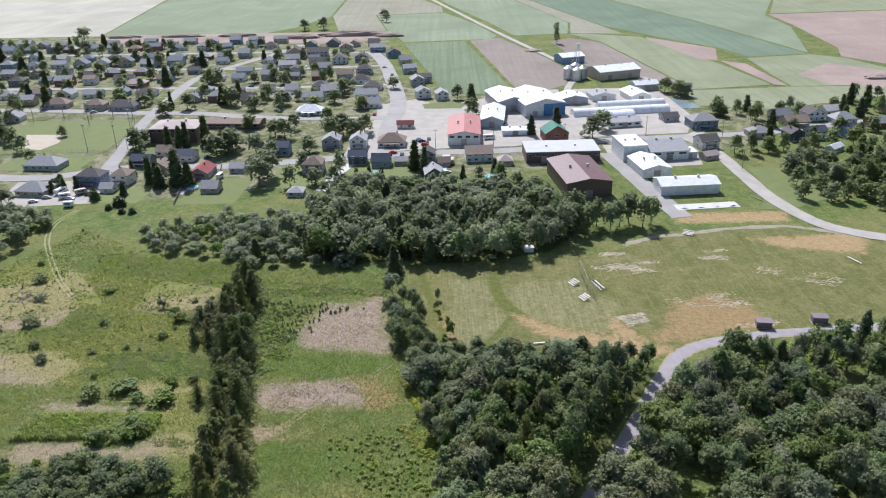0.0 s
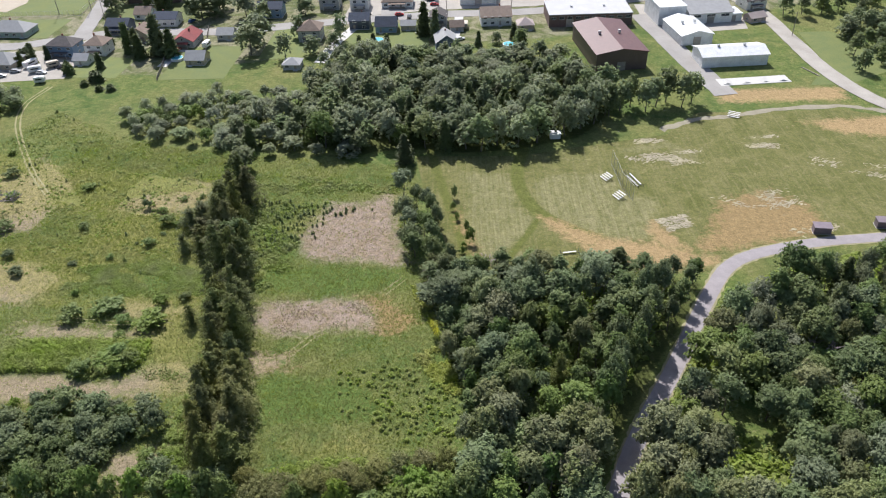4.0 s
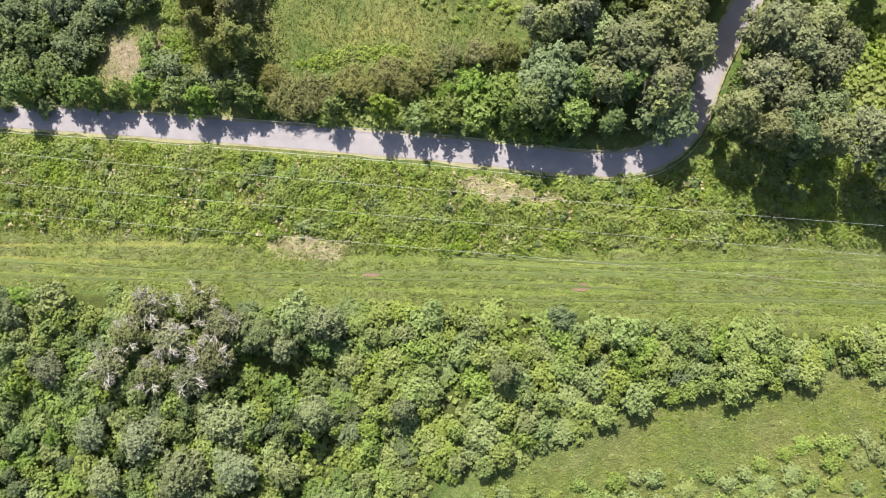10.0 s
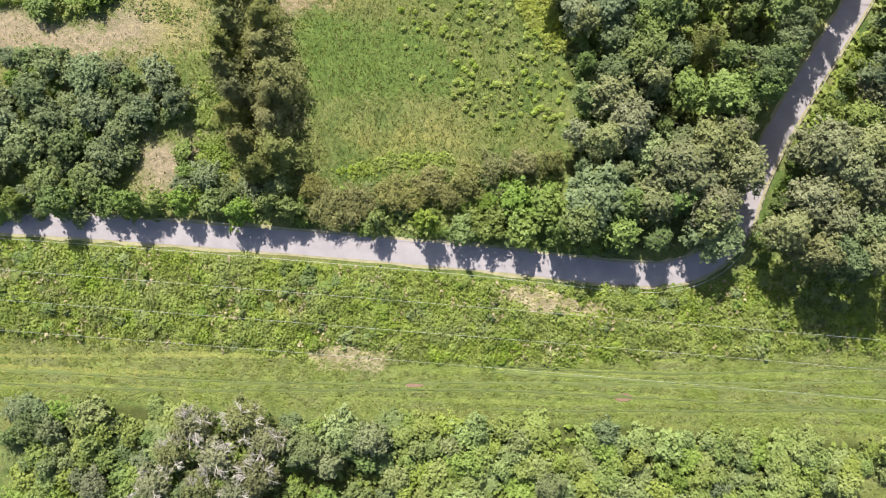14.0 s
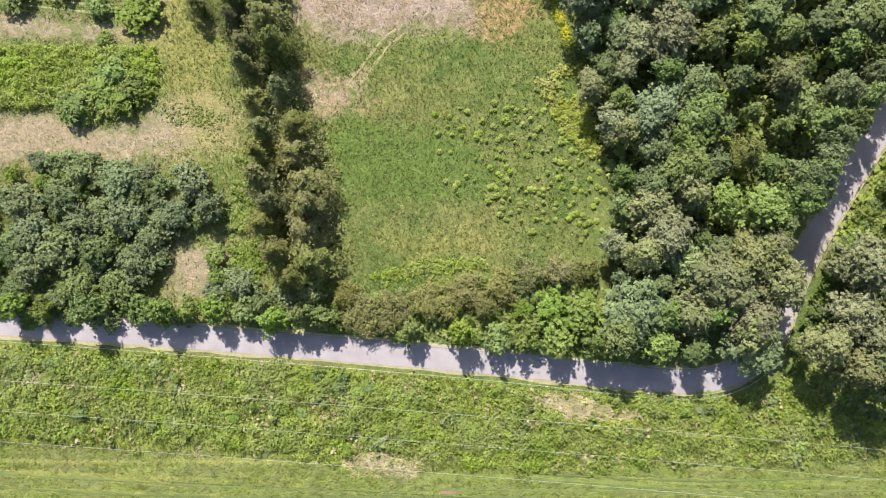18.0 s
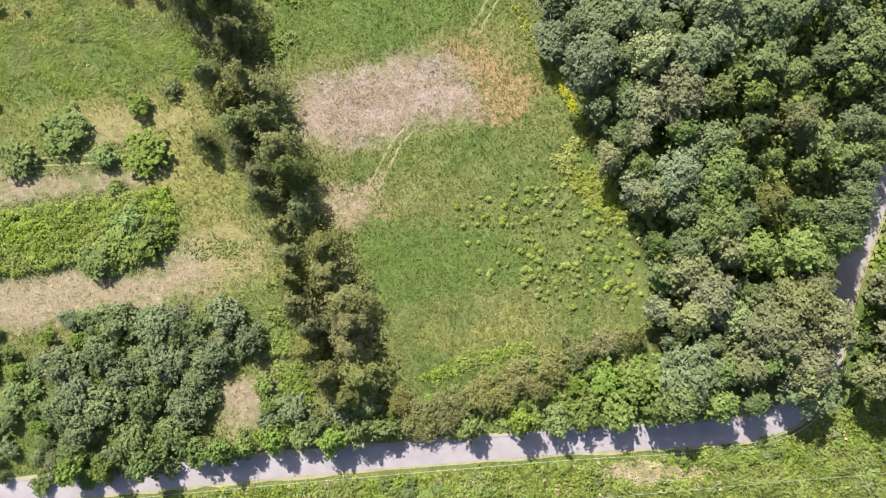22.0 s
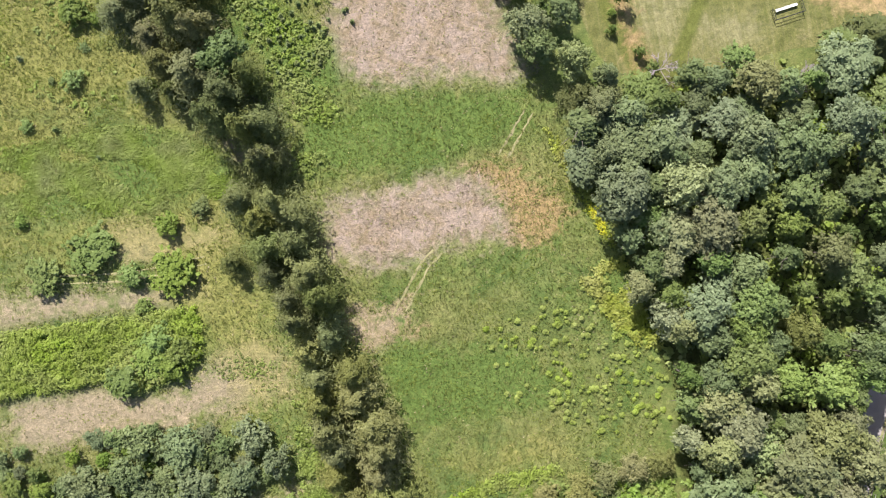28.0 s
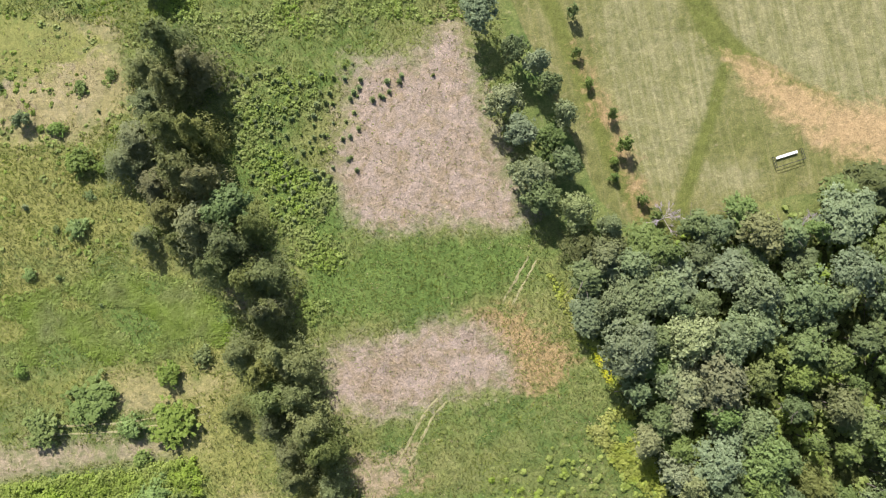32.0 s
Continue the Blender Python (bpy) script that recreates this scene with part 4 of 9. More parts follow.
def crown_mesh(name, seed, radius, low, high, lumps, leaves, size, material, lump=(0.3, 0.46), flat=0.85, spread=0.55, up=0.35, long=1.3, shape=0.0, skirt=0.0, core=0.5):
    """A crown of leafy lumps in an uneven egg between two heights, with gaps between the lumps."""
    rng = np.random.default_rng(seed)
    mid, half = (low + high) / 2, (high - low) / 2
    d = ball_points(rng, lumps)
    d[:, 2] = np.abs(d[:, 2]) * (1.25 + 0.6 * skirt) - 0.35 - 0.75 * skirt
    rad = rng.uniform(0.35, 0.95, lumps)[:, None]
    lr = rng.uniform(*lump, lumps) * radius
    c = d * rad * np.array([radius, radius, half]) + np.array([0, 0, mid])
    if shape:
        c[:, :2] *= np.clip(1.1 - shape * (c[:, 2:] - low) / (high - low), 0.2, 1.2)
    c[0], lr[0] = (0, 0, mid + half * 0.35), radius * 0.5
    cores_v, cores_f, base = [], [], 0
    for k in range(lumps):
        jit = 1 + 0.22 * rng.normal(0, 1, (len(BALL_V), 1)).clip(-1.3, 1.3)
        cores_v.append(BALL_V * jit * lr[k] * np.array([core, core, 0.96 * core * flat]) + c[k] - np.array([0, 0, 0.15 * lr[k]]))
        cores_f += [[i + base for i in f] for f in BALL_F]
        base += len(BALL_V)
    share = lr**2 / (lr**2).sum()
    # twigs: each a spray of leaves that points outwards from its lump and hangs a little
    twigs = max(24, leaves // 11)
    which = rng.choice(lumps, twigs, p=share)
    n = ball_points(rng, twigs)
    n[:, 2] = np.where(n[:, 2] < -0.35, -n[:, 2], n[:, 2])
    base_at = c[which] + n * lr[which][:, None] * np.array([1, 1, flat]) * rng.uniform(0.62, 0.95, (twigs, 1))
    stray = rng.random(twigs) < 0.08
    base_at[stray] = (ball_points(rng, twigs) * np.array([radius, radius, half]) * rng.uniform(0.7, 1.0, (twigs, 1)) + np.array([0, 0, mid]))[stray]
    reach = (0.42 * lr[which] * rng.uniform(0.5, 1.5, twigs))[:, None]
    aim = n + rng.normal(0, 0.3, (twigs, 3)) - np.array([0, 0, 0.12])
    of = rng.integers(0, twigs, leaves)
    along = rng.uniform(0, 1, (leaves, 1))
    pos = base_at[of] + aim[of] * reach[of] * along + rng.normal(0, 1, (leaves, 3)) * reach[of] * (0.34 - 0.2 * along) - np.array([0, 0, 0.25]) * reach[of] * along**2
    pos[:, 2] = np.maximum(pos[:, 2], 0.1)
    nrm = n[of] * 0.8 + np.array([0, 0, up + 0.25])
    q = leaf_quads(rng, pos, nrm, size, spread * 0.62, long, True)
    verts = np.concatenate(cores_v + [q.reshape(-1, 3)])
    faces_ = cores_f + [[base + 3 * i + k for k in range(3)] for i in range(leaves)]
    return raw_mesh(name, verts, faces_, material)


def needle_mesh(name, seed, radius, height, tiers, leaves, size, material, droop=0.35, ragged=0.25, start=0.06, blunt=0.75):
    """A conifer's crown: whorls of boughs, each a spray of needles, narrowing to the tip."""
    rng = np.random.default_rng(seed)
    quads = []
    per = max(6, leaves // tiers)
    for k in range(tiers):
        f = (k + 0.5) / tiers
        z = height * (start + (1 - start) * f)
        reach = radius * (1 - f) ** blunt + 0.12 * radius
        boughs = max(5, int(11 * (1 - f)) + 4)
        ang = rng.uniform(0, 6.283) + np.arange(boughs) * 6.283 / boughs + rng.normal(0, 0.18, boughs)
        length = reach * rng.uniform(1 - ragged * 1.6, 1 + ragged, boughs)
        b = rng.integers(0, boughs, per)
        s = rng.uniform(0.2, 1.0, per) ** 0.7
        side = rng.normal(0, 0.13, per) * length[b]
        x = np.cos(ang[b]) * length[b] * s - np.sin(ang[b]) * side
        y = np.sin(ang[b]) * length[b] * s + np.cos(ang[b]) * side
        zz = z - droop * reach * s * 0.6 + rng.normal(0, 0.05, per) * height * 0.3
        pos = np.stack([x, y, np.maximum(zz, 0.15)], 1)
        nrm = np.stack([np.cos(ang[b]) * 0.5, np.sin(ang[b]) * 0.5, np.full(per, 0.9)], 1)
        quads.append(leaf_quads(rng, pos, nrm, size, 0.4, 2.5, True))
    q = np.concatenate(quads)
    core_v, core_f, base = [], [], 0
    for k, (f, w) in enumerate(((0.2, 0.36), (0.42, 0.27), (0.65, 0.14))):
        jit = 1 + 0.2 * rng.normal(0, 1, (len(BALL_V), 1)).clip(-1.3, 1.3)
        core_v.append(BALL_V * jit * np.array([radius * w, radius * w, height * 0.2]) + np.array([0, 0, height * f + 0.3]))
        core_f += [[i + base for i in g] for g in BALL_F]
        base += len(BALL_V)
    verts = np.concatenate(core_v + [q.reshape(-1, 3)])
    return raw_mesh(name, verts, core_f + [[base + 3 * i + k for k in range(3)] for i in range(len(q))], material)


def bare_mesh(name, seed, height, reach, material, thick=1.0, low=0.5):
    """Bare branches that fork twice."""
    rnd = random.Random(seed)
    verts, faces = [], []
    core = [Vector((0, 0, height * low * 0.6)), Vector((0.1, 0.1, height * 0.8))]
    grow(verts, faces, core, [0.09 * thick, 0.05 * thick], 4)
    for k in range(8):
        a = rnd.uniform(0, 6.283)
        o = core[0].lerp(core[1], rnd.uniform(0.2, 1))
        e = o + Vector((math.cos(a) * reach * rnd.uniform(0.5, 1), math.sin(a) * reach * rnd.uniform(0.5, 1), height * rnd.uniform(0.12, 0.34)))
        grow(verts, faces, [o, e], [0.07 * thick, 0.04 * thick], 4, -1)
        for j in range(6):
            s = o.lerp(e, rnd.uniform(0.45, 1))
            b = a + rnd.uniform(-1.1, 1.1)
            g = s + Vector((math.cos(b), math.sin(b), rnd.uniform(-0.1, 0.7))) * reach * rnd.uniform(0.2, 0.45)
            grow(verts, faces, [s, g], [0.045 * thick, 0.024 * thick], 3, -1)
            for i in range(5):
                c = b + rnd.uniform(-1, 1)
                q = s.lerp(g, rnd.uniform(0.4, 1))
                grow(verts, faces, [q, q + Vector((math.cos(c), math.sin(c), rnd.uniform(-0.2, 0.6))) * reach * 0.18], [0.035 * thick, 0.018 * thick], 3, -1)
    return raw_mesh(name, verts, faces, material)


def kinds(make, n):
    return [make(k) for k in range(n)]


# each kind: height and radius that its meshes are made for, trunk and crown meshes
KINDS = {
    "poplar_tree": (12, 4.0, kinds(lambda k: trunk_mesh("trunk", 8, 0.22, 0.25, BARK, 6, k), 2), kinds(lambda k: crown_mesh("crown", 10 + k, 4.0, 2.0, 12.0, 36, 8600, 0.158, LEAF_POPLAR, (0.14, 0.29), 1.15, 0.6), 5)),
    "maple_tree": (12, 4.0, kinds(lambda k: trunk_mesh("trunk", 7, 0.24, 0.2, BARK, 6, 5 + k), 2), kinds(lambda k: crown_mesh("crown", 30 + k, 4.0, 1.8, 12.0, 30, 7600, 0.165, LEAF_MAPLE, (0.16, 0.34), 1.0, 0.55), 5)),
    "ash_tree": (12, 4.0, kinds(lambda k: trunk_mesh("trunk", 7, 0.22, 0.2, BARK, 6, 15 + k), 2), kinds(lambda k: crown_mesh("crown", 40 + k, 4.0, 2.0, 12.0, 32, 7600, 0.16, LEAF_BLUE, (0.14, 0.32), 1.0, 0.55), 5)),
    "willow_tree": (7, 3.6, kinds(lambda k: trunk_mesh("trunk", 4, 0.2, 0.3, BARK, 5, 25 + k), 2), kinds(lambda k: crown_mesh("crown", 50 + k, 3.6, 0.6, 7.0, 26, 6400, 0.145, LEAF_WILLOW, (0.2, 0.38), 0.9, 0.65), 3)),
    "pine_tree": (10.5, 3.2, kinds(lambda k: trunk_mesh("trunk", 9, 0.19, 0.12, BARK, 0, 35 + k), 2), kinds(lambda k: needle_mesh("crown", 60 + k, 3.8, 10.5, 11, 6200, 0.125, LEAF_OLIVE, 0.25, 0.62, blunt=0.6), 5)),
    "larch_tree": (10.5, 3.2, kinds(lambda k: trunk_mesh("trunk", 9, 0.17, 0.12, BARK, 0, 95 + k), 2), kinds(lambda k: needle_mesh("crown", 260 + k, 3.7, 10.5, 13, 6400, 0.15, LEAF_LARCH, 0.3, 0.7, blunt=0.65), 5)),
    "spruce_tree": (12, 3.0, kinds(lambda k: trunk_mesh("trunk", 11, 0.2, 0.05, BARK, 0, 45 + k), 2), kinds(lambda k: needle_mesh("crown", 70 + k, 3.0, 12, 14, 3600, 0.18, LEAF_SPRUCE, 0.5, 0.25), 3)),
    "tall_poplar": (15, 2.9, kinds(lambda k: trunk_mesh("trunk", 12, 0.22, 0.2, BARK, 7, 55 + k), 2), kinds(lambda k: crown_mesh("crown", 150 + k, 2.9, 1.8, 15.0, 34, 6800, 0.15, LEAF_MAPLE, (0.2, 0.36), 1.5, 0.6, shape=0.45), 4)),
    "silver_willow": (8.5, 4.2, kinds(lambda k: trunk_mesh("trunk", 4, 0.24, 0.3, BARK, 5, 65 + k), 2), kinds(lambda k: crown_mesh("crown", 170 + k, 4.2, 0.5, 8.5, 30, 8000, 0.135, LEAF_SILVER, (0.24, 0.42), 0.95, 0.5), 3)),
    "lime_tree": (9.5, 3.4, kinds(lambda k: trunk_mesh("trunk", 5, 0.18, 0.2, BARK, 5, 75 + k), 2), kinds(lambda k: crown_mesh("crown", 180 + k, 3.4, 0.8, 9.5, 28, 6200, 0.15, LEAF_LIME, (0.18, 0.36), 1.0, 0.55), 3)),
    "belt_maple": (12, 4.0, kinds(lambda k: trunk_mesh("trunk", 7, 0.24, 0.2, BARK, 5, 5 + k), 2), kinds(lambda k: crown_mesh("crown", 230 + k, 4.0, 1.6, 12.0, 32, 3400, 0.29, LEAF_BELT_HAZED, (0.2, 0.38), 0.95, 0.6, 0.8, skirt=0.6, core=0.2), 4)),
    "belt_ash": (12, 4.0, kinds(lambda k: trunk_mesh("trunk", 7, 0.22, 0.2, BARK, 5, 15 + k), 2), kinds(lambda k: crown_mesh("crown", 240 + k, 4.0, 1.6, 12.0, 32, 3400, 0.29, LEAF_BELT_HAZED, (0.2, 0.38), 0.95, 0.6, 0.8, skirt=0.6, core=0.2), 4)),
    "belt_willow": (8.5, 4.2, kinds(lambda k: trunk_mesh("trunk", 4, 0.24, 0.3, BARK, 5, 65 + k), 2), kinds(lambda k: crown_mesh("crown", 270 + k, 4.2, 0.3, 8.5, 32, 3600, 0.24, LEAF_WILLOW_HAZED, (0.22, 0.4), 0.95, 0.55, 0.8, skirt=0.6, core=0.18), 3)),
    "leafy_shrub": (4, 2.4, (), kinds(lambda k: crown_mesh("leafy_shrub", 80 + k, 2.4, 0.1, 4.0, 16, 2300, 0.145, LEAF_BRIGHT, (0.22, 0.42), 0.9, 0.65), 5)),
    "willow_shrub": (5, 3.4, (), kinds(lambda k: crown_mesh("willow_shrub", 90 + k, 3.4, 0.1, 5.0, 22, 3600, 0.15, LEAF_SALLOW, (0.18, 0.36), 0.9, 0.65), 5)),
    "cedar_shrub": (4.6, 3.4, (), kinds(lambda k: crown_mesh("cedar_shrub", 100 + k, 3.4, 0.1, 4.6, 26, 5600, 0.1, LEAF_CEDAR, (0.18, 0.36), 0.85, 0.8), 3)),
    "leaning_poplar": (8.5, 3.8, kinds(lambda k: trunk_mesh("trunk", 6, 0.18, 0.35, BARK_PALE, 7, 85 + k), 2), kinds(lambda k: crown_mesh("crown", 110 + k, 3.8, 1.0, 7.6, 26, 4800, 0.14, LEAF_POPLAR, (0.15, 0.3), 0.9, 0.8), 3)),
}
BARE = kinds(lambda k: bare_mesh("bare_branch_crown", 120 + k, 7.7, 3.3, BARK_PALE, 0.8), 3)
LABELS = {
    "poplar_tree": ("tall grey-green poplar with a lumpy crown", "tree"),
    "maple_tree": ("dark green broadleaf tree with a dense crown", "tree"),
    "ash_tree": ("bluish-green broadleaf tree with a loose crown", "tree"),
    "willow_tree": ("pale silvery-green willow with a soft crown", "tree"),
    "tall_poplar": ("tall slender dark green poplar with upright boughs", "tree"),
    "silver_willow": ("broad silver-grey willow with a soft rounded crown", "tree"),
    "belt_willow": ("pale silvery willow in the belt below the town", "tree"),
    "lime_tree": ("light yellow-green young tree with a loose crown", "tree"),
    "pine_tree": ("olive-brown conifer with feathery boughs", "tree"),
    "spruce_tree": ("dark green pointed spruce", "tree"),
    "larch_tree": ("light olive larch with feathery drooping boughs", "tree"),
    "belt_maple": ("dark green tree in the belt below the town", "tree"),
    "belt_ash": ("grey-green tree in the belt below the town", "tree"),
    "leafy_shrub": ("bright green leafy shrub in the meadow", "shrub"),
    "willow_shrub": ("grey-green willow shrub with rounded crown", "shrub"),
    "cedar_shrub": ("olive-brown scrubby shrub beside the trail", "shrub"),
    "leaning_poplar": ("half-dead poplar with bleached bare branches", "tree"),
}
plant_rng = random.Random(7)
STANDING = []


def plant(kind, x, y, r, h, group="", label="", spare=True):
    made_h, made_r, trunks, crowns = KINDS[kind]
    e = new(kind, None if trunks else plant_rng.choice(crowns))
    s = r / made_r
    e.matrix_basis = Matrix.Translation((x, y, 0 if trunks else -0.42 * max(1, h / 4))) @ Matrix.Rotation(plant_rng.uniform(0, 6.283), 4, "Z") @ Matrix.Diagonal((s * plant_rng.uniform(0.92, 1.08), s * plant_rng.uniform(0.92, 1.08), h / made_h * plant_rng.uniform(0.94, 1.06), 1))
    if trunks:
        shared("trunk", plant_rng.choice(trunks), e)
        shared("crown", plant_rng.choice(crowns), e)
    if kind == "leaning_poplar":
        shared("dead_top", plant_rng.choice(BARE), e)
    text, cat = LABELS[kind]
    STANDING.append((x, y, r))
    return tagged(e, label or text, cat, group)


def scatter(poly, gap, seed, keep_from=(), tries=6000, margin=0.0, most=400):
    """Places in the polygon, none nearer to another than about the gap."""
    rnd = random.Random(seed)
    x0, x1 = min(p[0] for p in poly), max(p[0] for p in poly)
    y0, y1 = min(p[1] for p in poly), max(p[1] for p in poly)
    got, cells = [], {}
    rng = np.random.default_rng(seed)
    cx, cy = rng.uniform(x0, x1, tries), rng.uniform(y0, y1, tries)
    ok = inside(cx, cy, poly)
    for x, y in zip(cx[ok], cy[ok]):
        key = (int(x // gap), int(y // gap))
        if any((x - q[0]) ** 2 + (y - q[1]) ** 2 < gap * gap for i in (-1, 0, 1) for j in (-1, 0, 1) for q in cells.get((key[0] + i, key[1] + j), ())):
            continue
        if any((x - q[0]) ** 2 + (y - q[1]) ** 2 < (q[2] * 0.75 + margin) ** 2 for q in keep_from):
            continue
        cells.setdefault(key, []).append((x, y))
        got.append((float(x), float(y)))
        if len(got) >= most:
            break
    return got


def trail_gap(x, y):
    return float(edge_distance(np.array([x]), np.array([y]), TRAIL, False)[0])


for x, y, r, h in PINES:
    r, h = (r * 0.86, h) if (x, y) != (-43.6, 74.2) else (1.9, 6.2)
    plant("larch_tree" if y < 56 + plant_rng.uniform(-8, 8) else "pine_tree" if plant_rng.random() < 0.7 else "larch_tree", x, y, r * plant_rng.uniform(0.88, 1.12), h * plant_rng.uniform(0.82, 1.15) * (0.7 if x < -48 else 1.3 if y > 86 else 1.08), "conifer row between the meadows")
for k, (x, y, r, h) in enumerate(STRIP):
    plant(("ash_tree", "maple_tree", "willow_tree")[k % 3], x, y, r, h, "tree strip beside the sports field")
for x, y, r, h in SHRUBS:
    plant("willow_shrub", x, y, r, h * plant_rng.uniform(0.8, 1.15), "thicket north of the trail")
for x, y, r, h in SHRUBS_NORTH:
    plant("leafy_shrub", x, y, r, h * min(1, r / 2.4), "shrubs dotted over the meadow")
for x, y, r, h in ROADSIDE:
    plant("leafy_shrub", x, y, r * plant_rng.uniform(1.0, 1.35), h * plant_rng.uniform(1.3, 2.4), "shrubs along the trail")
for x, y, r, h in OLIVES:
    plant("cedar_shrub", x, y, r, h, "olive scrub along the trail")
for x, y, r, h in DEADTOPS:
    plant("leaning_poplar", x, y, r, h, "half-dead poplars")
for x, y, r, h in WILLOWS:
    plant("willow_tree", x, y, r, h)
for x, y, r, h in BIG:
    plant("poplar_tree", x, y, r, h * (0.8 if x < 37 and y < 26 else 1), "poplars at the bend of the trail")
for x, y, r, h in FIELDLINE:
    plant("leafy_shrub", x, y, r, h, "young trees along the field edge")


def grove(x, y, choices, seed, size=0.055):
    """A kind of tree that stands in groups with its like."""
    v = noise.noise(Vector((x * size, y * size, seed))) * 1.45 + 0.5 + plant_rng.uniform(-0.16, 0.16)
    return choices[max(0, min(len(choices) - 1, int(v * len(choices))))]


for x, y in scatter(WOODS, 4.3, 11, STANDING):
    gap = trail_gap(x, y)
    if gap > (8.2 if y > 26 else 4.6):
        kind = grove(x, y, ("lime_tree", "maple_tree", "poplar_tree", "ash_tree", "maple_tree", "ash_tree", "tall_poplar", "pine_tree", "willow_tree", "spruce_tree"), 4)
        if x > 44 and y > 52 and plant_rng.random() < 0.6:
            kind = "tall_poplar"
        r = plant_rng.uniform(2.3, 5.2) * (0.68 if kind in ("tall_poplar", "pine_tree") else 1)
        h = (plant_rng.uniform(4.5, 9.5) + r * 1.25 + (2.5 if kind == "tall_poplar" else 0)) * (0.66 if y > 80 else 1)
        if gap < 13 and 28 < y < 80:
            kind, r, h = plant_rng.choice(("tall_poplar", "maple_tree", "ash_tree")), plant_rng.uniform(2.4, 3.1), plant_rng.uniform(9, 10.5) if y < 38 else plant_rng.uniform(13, 15.5)
        plant(kind, x, y, r, h, "wood beside the trail")
EAST = [(57, 14), (60, 24), (66, 36), (74, 50), (84, 66), (94, 74), (108, 80), (126, 85), (160, 89), (215, 92), (215, 8), (110, 8), (80, 10)]
for k, (x, y) in enumerate(((106.3, 82), (112.8, 81), (117.8, 78.8), (104.4, 70), (98.7, 72.4), (111.4, 68), (131, 85), (139, 88), (147, 91), (156, 93), (120, 72), (128.6, 77))):
    plant(("maple_tree", "tall_poplar", "spruce_tree")[k % 3], x, y, (4.4, 3.4, 3.2)[k % 3], plant_rng.uniform(12, 16), "wood east of the trail")
for x, y, r, h in ((122.8, 52.4, 6.5, 10.5), (132.8, 62.7, 5, 9), (120, 63, 4.2, 8), (137, 58, 4.6, 8), (104, 40, 4.5, 8), (97, 58, 4, 8)):
    plant("silver_willow" if r < 4.7 else "willow_tree", x, y, r, h, "wood east of the trail")
for k in range(9):
    plant(("poplar_tree", "maple_tree", "poplar_tree")[k % 3], 59.5 + 5.2 * k + plant_rng.uniform(-1, 1), 13.5 - 0.25 * k + plant_rng.uniform(-1.2, 1.2), plant_rng.uniform(3.6, 4.8), plant_rng.uniform(14, 17), "wood east of the trail")
for x, y, r, h in ((44.5, 20.5, 4.2, 15), (48.6, 27.5, 4.4, 15.5), (61.6, 31, 4.4, 15), (65, 27.5, 4.6, 14.5), (72.5, 40, 4, 11)):
    plant("poplar_tree", x, y, r, h, "poplars at the bend of the trail")
for i in range(1, len(TRAIL) - 1):
    (x, y), (px, py), (qx, qy) = TRAIL[i], TRAIL[i - 1], TRAIL[i + 1]
    if 29 < y < 64 and i % 2 == 0:
        d = math.hypot(qx - px, qy - py)
        off = plant_rng.uniform(8.0, 8.8)
        plant(plant_rng.choice(("tall_poplar", "ash_tree", "maple_tree")), x - (qy - py) / d * off, y + (qx - px) / d * off, plant_rng.uniform(2.3, 2.9), plant_rng.uniform(9, 11) if y < 35 else plant_rng.uniform(14.5, 17), "trees overhanging the trail")
last = None
for i in range(1, len(TRAIL) - 1):
    (x, y), (px, py), (qx, qy) = TRAIL[i], TRAIL[i - 1], TRAIL[i + 1]
    if 64 < y < 84 and (last is None or math.hypot(x - last[0], y - last[1]) > 4.4):
        last = (x, y)
        d = math.hypot(qx - px, qy - py)
        plant(plant_rng.choice(("tall_poplar", "maple_tree", "tall_poplar")), x - (qy - py) / d * 5.2, y + (qx - px) / d * 5.2, plant_rng.uniform(2.0, 2.7), plant_rng.uniform(9, 12), "trees overhanging the trail")
for i in range(2, len(TRAIL) - 2, 2):
    (x, y), (px, py), (qx, qy) = TRAIL[i], TRAIL[i - 1], TRAIL[i + 1]
    if 17 < y < 84 and x > 50:
        d = math.hypot(qx - px, qy - py)
        off = plant_rng.uniform(4.0, 5.6)
        plant("leafy_shrub" if plant_rng.random() < 0.7 else "lime_tree", x + (qy - py) / d * off, y - (qx - px) / d * off, plant_rng.uniform(1.3, 2.2), plant_rng.uniform(1.8, 4.2), "shrubs crowding the trail")
GREY_BUSH = kinds(lambda k: bare_mesh("bare_bush", 190 + k, 4.5, 2.6, BARK_GREY, 0.8, 0.2), 2)
for x, y, s in ((105, 56.5, 1.2), (108.5, 58.5, 1.0), (117.9, 39, 1.1), (149, 86, 1.2), (-119, 128, 1.5), (-115, 131, 1.1), (52, 88, 1.0), (30.5, 93.5, 1.0)):
    ob = new("bare_bush", GREY_BUSH[plant_rng.randrange(2)])
    ob.matrix_basis = pose(x, y, -0.2, 0, 0, plant_rng.uniform(0, 360)) @ Matrix.Scale(s, 4)
    tagged(ob, "leafless mauve-grey bush of thin twigs", "dead bush")
    STANDING.append((x, y, 2.4 * s))
